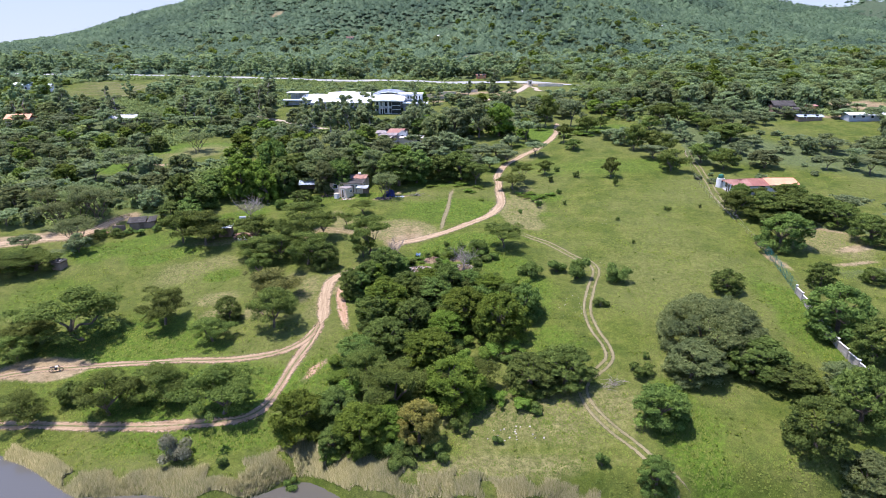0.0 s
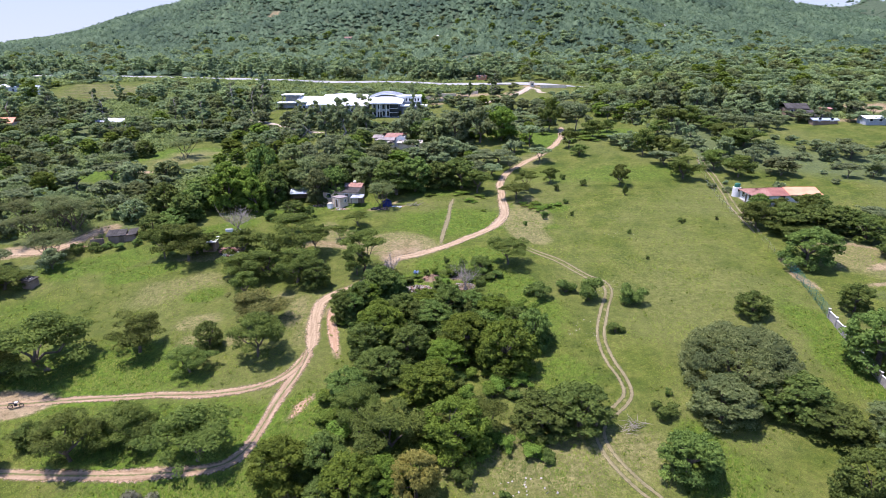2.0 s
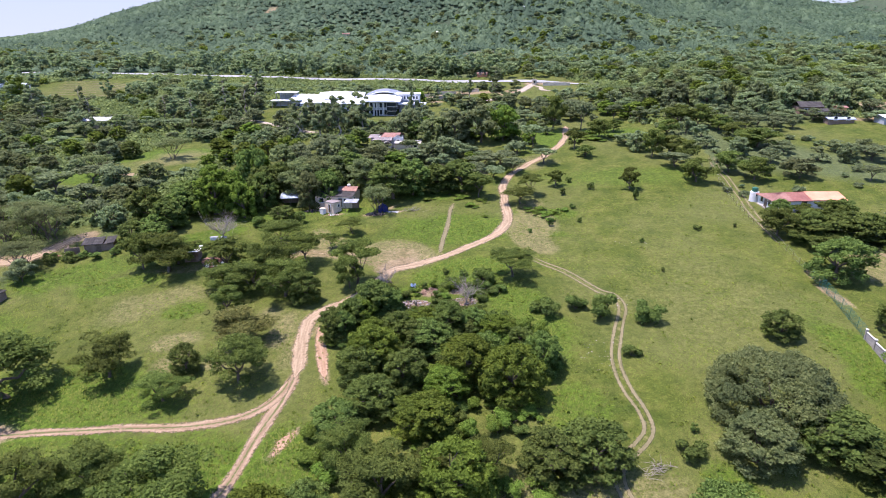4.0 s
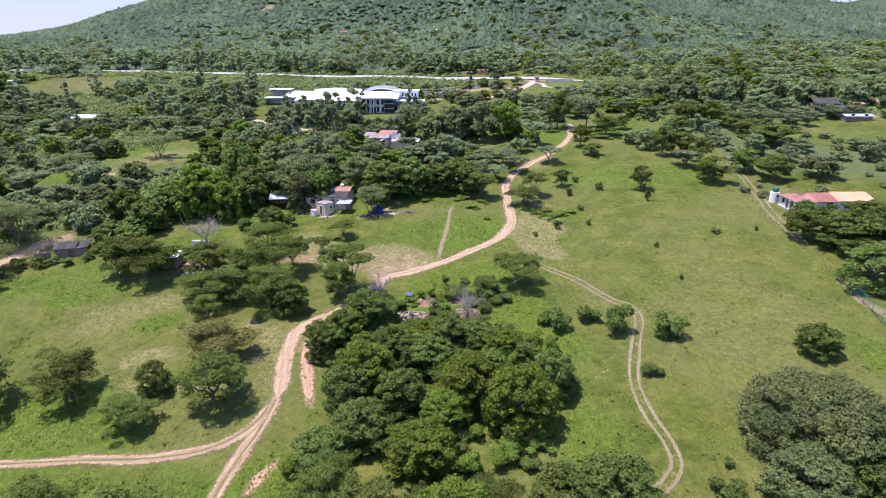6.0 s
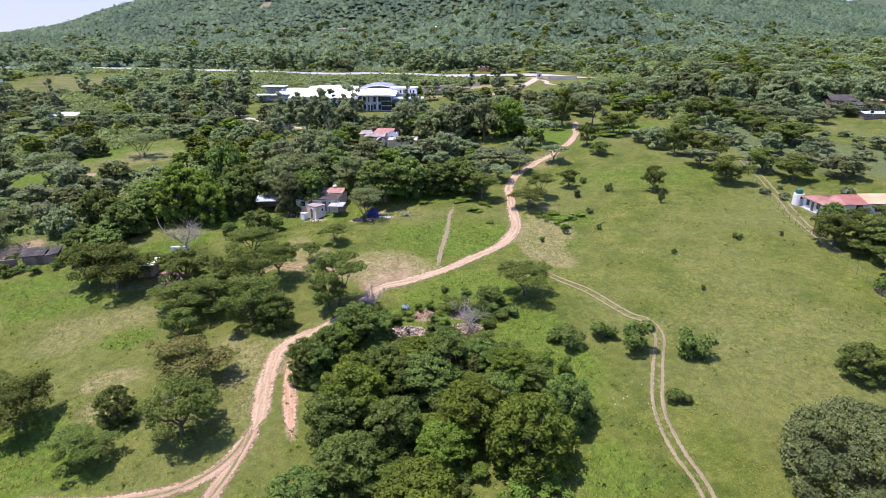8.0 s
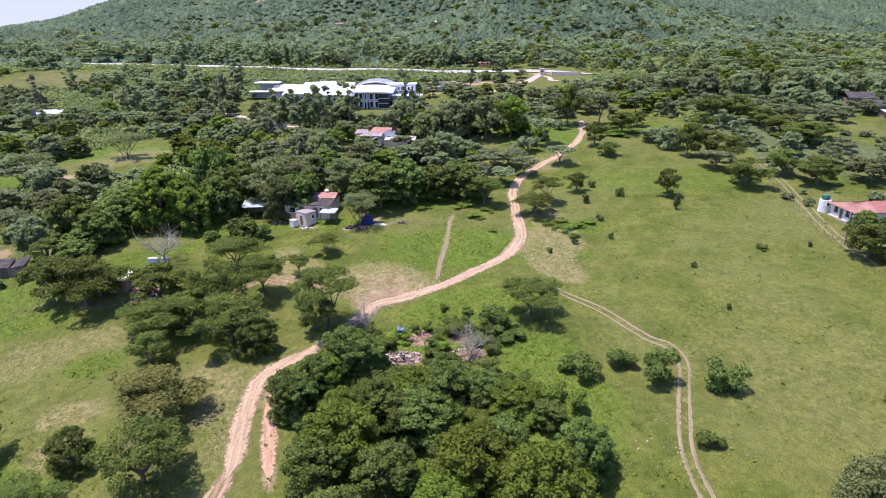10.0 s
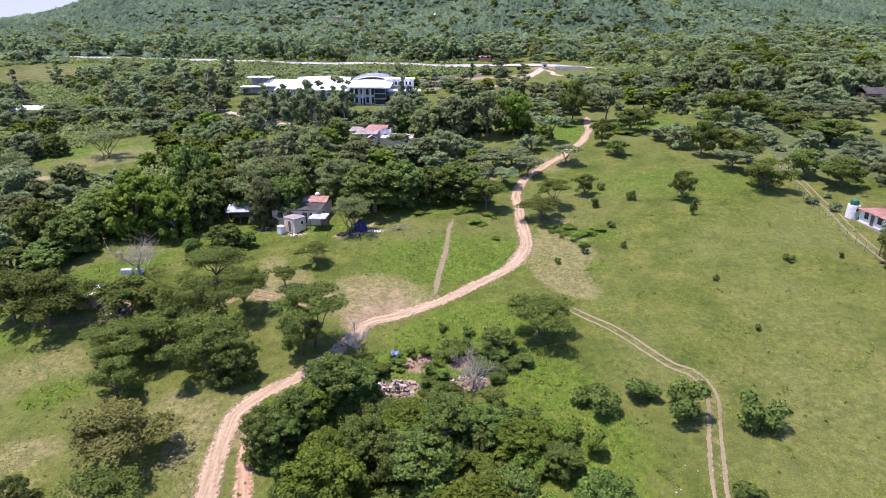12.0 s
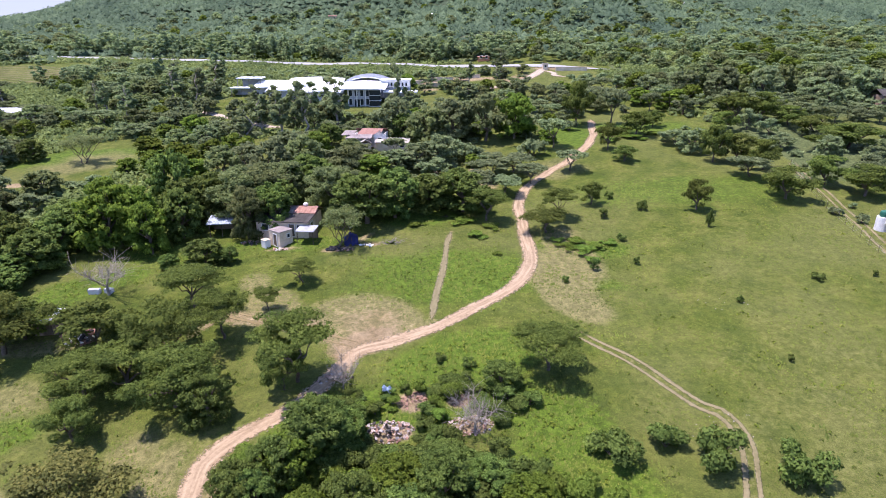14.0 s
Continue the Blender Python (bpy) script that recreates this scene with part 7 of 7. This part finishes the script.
boundary()
scrap("rubble_heap", "heap of pale rubble and rubbish in bushes", "rubble", -4.7, 102.2, 2.9, 1.5, 1.1, 300, [RUBBLE, RUBBLE_PINK, DARK_WOOD, RUBBLE_RED, RUBBLE_PINK, DARK_TIN, RUBBLE_RED, RUBBLE], 41, (0.06, 0.34))
scrap("rubble_heap", "low heap of broken pale rubble", "rubble", 3.4, 102.5, 2.3, 1.3, 0.7, 190, [RUBBLE, RUBBLE_RED, RUBBLE_PINK, DARK_WOOD], 42, (0.08, 0.24))
scrap("rubble_heap", "reddish-brown rubble beside the bushes", "rubble", -2.0, 106.4, 1.5, 1.3, 0.6, 130, [RUBBLE_RED, RUBBLE_RED, RUBBLE_RED, DARK_WOOD], 43, (0.07, 0.26))
scrap("rubble_heap", "small reddish heap of broken brick", "rubble", 2.5, 106.2, 1.2, 0.9, 0.5, 80, [RUBBLE_RED, RUBBLE_RED, DARK_WOOD], 50, (0.07, 0.24))
scrap("scrap_heap", "rusty scrap and a white sheet under acacias", "scrap", -42.6, 118.2, 1.8, 0.8, 0.7, 40, [RUST, RUST, DARK_TIN, WHITE_WALL], 51, (0.2, 0.7))
scrap("scrap_heap", "dark household junk and boards beside the farmhouse", "scrap", -29.6, 145.0, 2.0, 0.7, 0.4, 36, [DARK_WOOD, RUBBLE, DARK_TIN, RUBBLE_RED], 52, (0.15, 0.55))
scrap("scrap_heap", "brown planks and junk beside the tarpaulin", "scrap", -14.0, 140.9, 1.4, 0.5, 0.3, 30, [DARK_WOOD, RUBBLE_RED, DARK_TIN], 53, (0.12, 0.5))
scrap("litter", "scattered white litter on the grass", "litter", -10.9, 142.4, 1.3, 0.5, 0.1, 16, [WHITE_WALL], 44, (0.15, 0.4))
scrap("litter", "white litter and boards beside the farmhouse", "litter", -24.0, 142.3, 1.4, 0.5, 0.15, 18, [WHITE_WALL, RUBBLE_RED, CREAM_WALL], 45, (0.15, 0.5))
scrap("scrap_heap", "dark scrap and stones under the road trees", "scrap", -10.8, 110.6, 2.0, 1.0, 0.3, 40, [DARK_WOOD, RUBBLE_RED, RUBBLE], 46, (0.12, 0.4))
scrap("stone_scatter", "pale stones scattered in the field", "stones", 35.5, 122.5, 4.0, 2.0, 0.02, 9, [RUBBLE], 47, (0.06, 0.16))
scrap("stone_scatter", "pale stones scattered beside the track", "stones", 22.5, 88.5, 3.0, 2.0, 0.02, 12, [RUBBLE], 48, (0.06, 0.16))
scrap("stone_scatter", "small pale stones among grass beside the thicket", "stones", 20.5, 86.5, 2.6, 3.4, 0.02, 26, [RUBBLE], 55, (0.05, 0.13))
scrap("stone_scatter", "small pale stones in the meadow", "stones", 27.5, 100.0, 5.0, 3.0, 0.02, 24, [RUBBLE], 56, (0.05, 0.13))
scrap("stone_scatter", "pale stones among weeds near the pond", "stones", 9.0, 58.5, 4.0, 1.6, 0.02, 18, [RUBBLE], 49, (0.1, 0.24))


def plastic_sheet():
    t = thing("plastic_sheet", "crumpled pale blue plastic sheet over bushes", "tarpaulin", -4.8, 107.4, 10, 0.9)
    rng = np.random.default_rng(6)
    bm = bmesh.new()
    grid = [[bm.verts.new((-0.5 + 0.14 * i, -0.35 + 0.12 * j, 0.35 * math.sin(i * 0.9) * math.cos(j) + rng.normal() * 0.05)) for j in range(7)] for i in range(8)]
    for i in range(7):
        for j in range(6):
            bm.faces.new((grid[i][j], grid[i + 1][j], grid[i + 1][j + 1], grid[i][j + 1]))
    bmesh.ops.solidify(bm, geom=bm.faces[:], thickness=0.02)
    part("sheet", bm, PALE_TARP, t)
    plant("shrub", -4.8, 107.4, 2.4, 1.2, group="shrubs of the thicket")


plastic_sheet()


def brush_pile(label, x, y, turn, seed):
    b = thing("brush_pile", label, "branches", x, y, turn)
    rng = np.random.default_rng(seed)
    for n in range(46):
        verts, faces = [], []
        a = np.array((rng.normal() * 1.0, rng.normal() * 0.5, rng.uniform(0.05, 0.5)))
        limb(verts, faces, a, a + (rng.uniform(-1.6, 1.6), rng.normal() * 0.5, rng.uniform(-0.1, 0.6)), 0.035, 0.01, rng, steps=3, sides=4)
        ob = new("branch", mesh_of("branch", verts, faces, PALE_BARK))
        ob.parent = b


brush_pile("pile of dry grey cut branches beside the track", 22.4, 66.4, 25, 8)
brush_pile("low pile of dry pinkish-grey branches in lush grass", -6.3, 142.6, 5, 9)


def motorbike():
    """A small parked motorbike, half hidden by the roadside tree."""
    m = thing("parked_motorbike", "parked motorbike with white tank on sandy road", "motorbike", -57.4, 75.6, 20)
    for x in (-0.65, 0.65):
        bm = bmesh.new()
        for i in range(16):
            for j in range(6):
                a, b = 2 * math.pi * i / 16, 2 * math.pi * j / 6
                bm.verts.new((x + (0.27 + 0.05 * math.cos(b)) * math.cos(a), 0.05 * math.sin(b), 0.32 + (0.27 + 0.05 * math.cos(b)) * math.sin(a)))
        bm.verts.ensure_lookup_table()
        for i in range(16):
            for j in range(6):
                bm.faces.new((bm.verts[i * 6 + j], bm.verts[(i + 1) % 16 * 6 + j], bm.verts[(i + 1) % 16 * 6 + (j + 1) % 6], bm.verts[i * 6 + (j + 1) % 6]))
        wheel = part("wheel", bm, BLACK_RUBBER, m)
        verts, faces = [], []
        for k in range(6):
            w = math.pi * k / 3
            tube(verts, faces, (x, 0, 0.32), (x + 0.25 * math.cos(w), 0, 0.32 + 0.25 * math.sin(w)), 0.012, 0.012, 4)
        part("spokes", mesh_of("spokes", verts, faces, WIRE), WIRE, wheel)
    part("engine", box(0.4, 0.24, 0.34, (0, 0, 0.3), bevel=0.06), DARK_TIN, m)
    part("tank", box(0.5, 0.28, 0.22, (0.15, 0, 0.72), bevel=0.09), WHITE_WALL, m)
    part("seat", box(0.75, 0.26, 0.12, (-0.4, 0, 0.74), bevel=0.05), BLACK_RUBBER, m)
    verts, faces = [], []
    tube(verts, faces, (0.65, 0, 0.32), (0.42, 0, 1.0), 0.03, 0.03)
    tube(verts, faces, (0.42, -0.35, 1.02), (0.42, 0.35, 1.02), 0.02, 0.02)
    tube(verts, faces, (0.42, 0, 0.9), (-0.65, 0, 0.32), 0.03, 0.03)
    part("frame", mesh_of("frame", verts, faces, DARK_TIN), DARK_TIN, m)


motorbike()


def blades(name, label, category, x, y, high, wide, mat, seed, per=3, lean=0.35, swing=0.9):
    """Tufts of upright blades in one mesh."""
    rng = np.random.default_rng(seed)
    n = len(x)
    z = ground_height(x, y) - 0.02
    verts = []
    for k in range(per):
        w = rng.uniform(-swing, swing, n)
        h = high * rng.uniform(0.6, 1.25, n)
        s = wide * rng.uniform(0.6, 1.3, n)
        out = rng.uniform(0.35, 0.5 + lean, n) * h
        ox, oy = rng.normal(size=n) * s * 0.7, rng.normal(size=n) * s * 0.7
        base = np.stack([x + ox, y + oy, z], -1)
        side = np.stack([np.cos(w), np.sin(w), np.zeros(n)], -1) * s[:, None]
        tip = base + np.stack([-np.sin(w) * out, np.cos(w) * out, h], -1)
        verts.append(np.stack([base - side, base + side, tip], 1))
    v = np.concatenate(verts)
    v = facing(v, np.array([[0.15, -1.0, 0.3]]) * np.ones((len(v), 3))).reshape(-1, 3)
    mesh = mesh_of(name, v, np.arange(len(v)).reshape(-1, 3).tolist(), mat)
    lit_as(mesh, np.repeat(rng.normal(size=(len(v) // 3, 3)) * 0.28 + (-0.1, -0.1, 1.0), 3, axis=0))
    return tagged(new(name, mesh), label, category, kind="stuff")


def leafy_weeds(rng, roads):
    """Low leafy clumps through the grass, thickest in the lush ground and round the thicket."""
    n = 30000
    y = 52 + 100 * rng.random(n)
    x = rng.uniform(-0.75, 0.75, n) * (y + 12)
    chance = 0.06 + 0.62 * np.clip(patches(x, y, LUSH), 0, 1) + 0.35 * (bumps(x, y, 1.4, 6.0) > 0.40) + 0.7 * (((x + 1) / 15) ** 2 + ((y - 104) / 10) ** 2 < 1)
    keep = (rng.random(n) < chance) & (near(x, y, roads) > 1.6) & (near(x, y, ROAD_LINES["TRACK"]) > 1.2) & (near(x, y, ROAD_LINES["FOOT"]) > 0.7) & (patches(x, y, BARE) < 0.25) & (patches(x, y, PALE) < 0.6)
    x, y = x[keep], y[keep]
    n, per = len(x), 7
    high = rng.uniform(0.06, 0.28, n)
    wide = high * rng.uniform(0.6, 1.3, n)
    d = rng.normal(size=(n, per, 3))
    d[..., 2] = np.abs(d[..., 2])
    d /= np.linalg.norm(d, axis=-1)[..., None]
    base = np.stack([x, y, ground_height(x, y)], -1)[:, None]
    at = base + d * np.stack([wide, wide, high], -1)[:, None]
    u = np.cross(d, rng.normal(size=d.shape))
    u /= np.linalg.norm(u, axis=-1)[..., None]
    v = np.cross(d, u)
    a = (0.04 + 0.35 * wide)[:, None, None] * rng.uniform(0.6, 1.2, (n, per, 1))
    way = (0.7 * d + rng.normal(size=d.shape) * 0.3 + (0, 0, 0.7)).reshape(-1, 3)
    verts = facing(np.stack([at - u * a, at + u * a * 0.7 - v * a, at + u * a * 0.5 + v * a], 2).reshape(-1, 3, 3), way).reshape(-1, 3)
    mesh = lit_as(mesh_of("weeds", verts, np.arange(len(verts)).reshape(-1, 3).tolist(), WEED), np.repeat(way, 3, axis=0))
    tagged(new("weeds", mesh), "low leafy weeds scattered through the grass", "weeds", kind="stuff")


def grass():
    rng = np.random.default_rng(9)
    n = 120000
    y = 49 + 115 * rng.random(n) ** 1.25
    x = rng.uniform(-0.80, 0.80, n) * (y + 12)
    roads = np.concatenate([ROAD_LINES[k] for k in ("MAIN", "WEST")])
    keep = (near(x, y, roads) > 1.45) & (near(x, y, ROAD_LINES["TRACK"]) > 0.95) & (near(x, y, ROAD_LINES["FOOT"]) > 0.6) & (near(x, y, ROAD_LINES["SIDE"]) > 0.8) & (near(x, y, ROAD_LINES["LEFT"]) > 1.8) & (patches(x, y, BARE) < 0.4)
    keep &= rng.random(n) < 0.35 + 0.65 * (bumps(x, y, 2.3, 1.0) > -0.05) + 0.4 * patches(x, y, LUSH)
    x, y = x[keep], y[keep]
    lush = patches(x, y, LUSH) + 0.25 * bumps(x, y, 3.1, 4.0)
    size = 0.09 + 0.14 * np.clip(lush, 0, 1) + rng.random(len(x)) * 0.08
    blades("grass", "tufts of long green grass over the slope", "grass", x, y, size, 0.07 + 0.05 * rng.random(len(x)), BLADE, 10)
    leafy_weeds(rng, roads)
    # taller weeds in clumps
    n = 3200
    y = 52 + 95 * rng.random(n)
    x = rng.uniform(-0.75, 0.75, n) * (y + 12)
    keep = (near(x, y, roads) > 1.8) & (near(x, y, ROAD_LINES["TRACK"]) > 1.3) & (bumps(x, y, 1.9, 7.0) > 0.42) & (patches(x, y, BARE) < 0.3)
    blades("weeds", "clumps of taller leafy weeds in the grass", "weeds", x[keep], y[keep], 0.30, 0.13, BLADE, 12, 5, 0.9)


grass()


def reeds():
    rng = np.random.default_rng(13)
    n = 30000
    x = rng.uniform(-54, 17, n)
    bank = 52.2 + 3.0 * np.exp(-(((x + 16) / 4.5) ** 2)) + 0.45 * np.maximum(-41 - x, 0) - 1.6 / (1 + np.exp(np.clip(-(x + 7), -30, 30)))
    reach = np.where(x < -27, 2.6, np.where(x < -23, 0.6, 3.0 - 0.10 * np.maximum(x + 8, 0)))
    y = bank + 0.1 + reach * rng.random(n) ** 1.3 + 0.5 * bumps(x, x * 0, 1.1)
    keep = (bumps(x, y, 0.8, 3.0) > -0.45) & (rng.random(n) < np.where(x > -4, 0.55, 1.0))
    blades("reeds", "belt of tall dry reeds along the pond", "reeds", x[keep], y[keep], 0.72, 0.045, REED, 14, 3, 0.25, 1.0)


reeds()
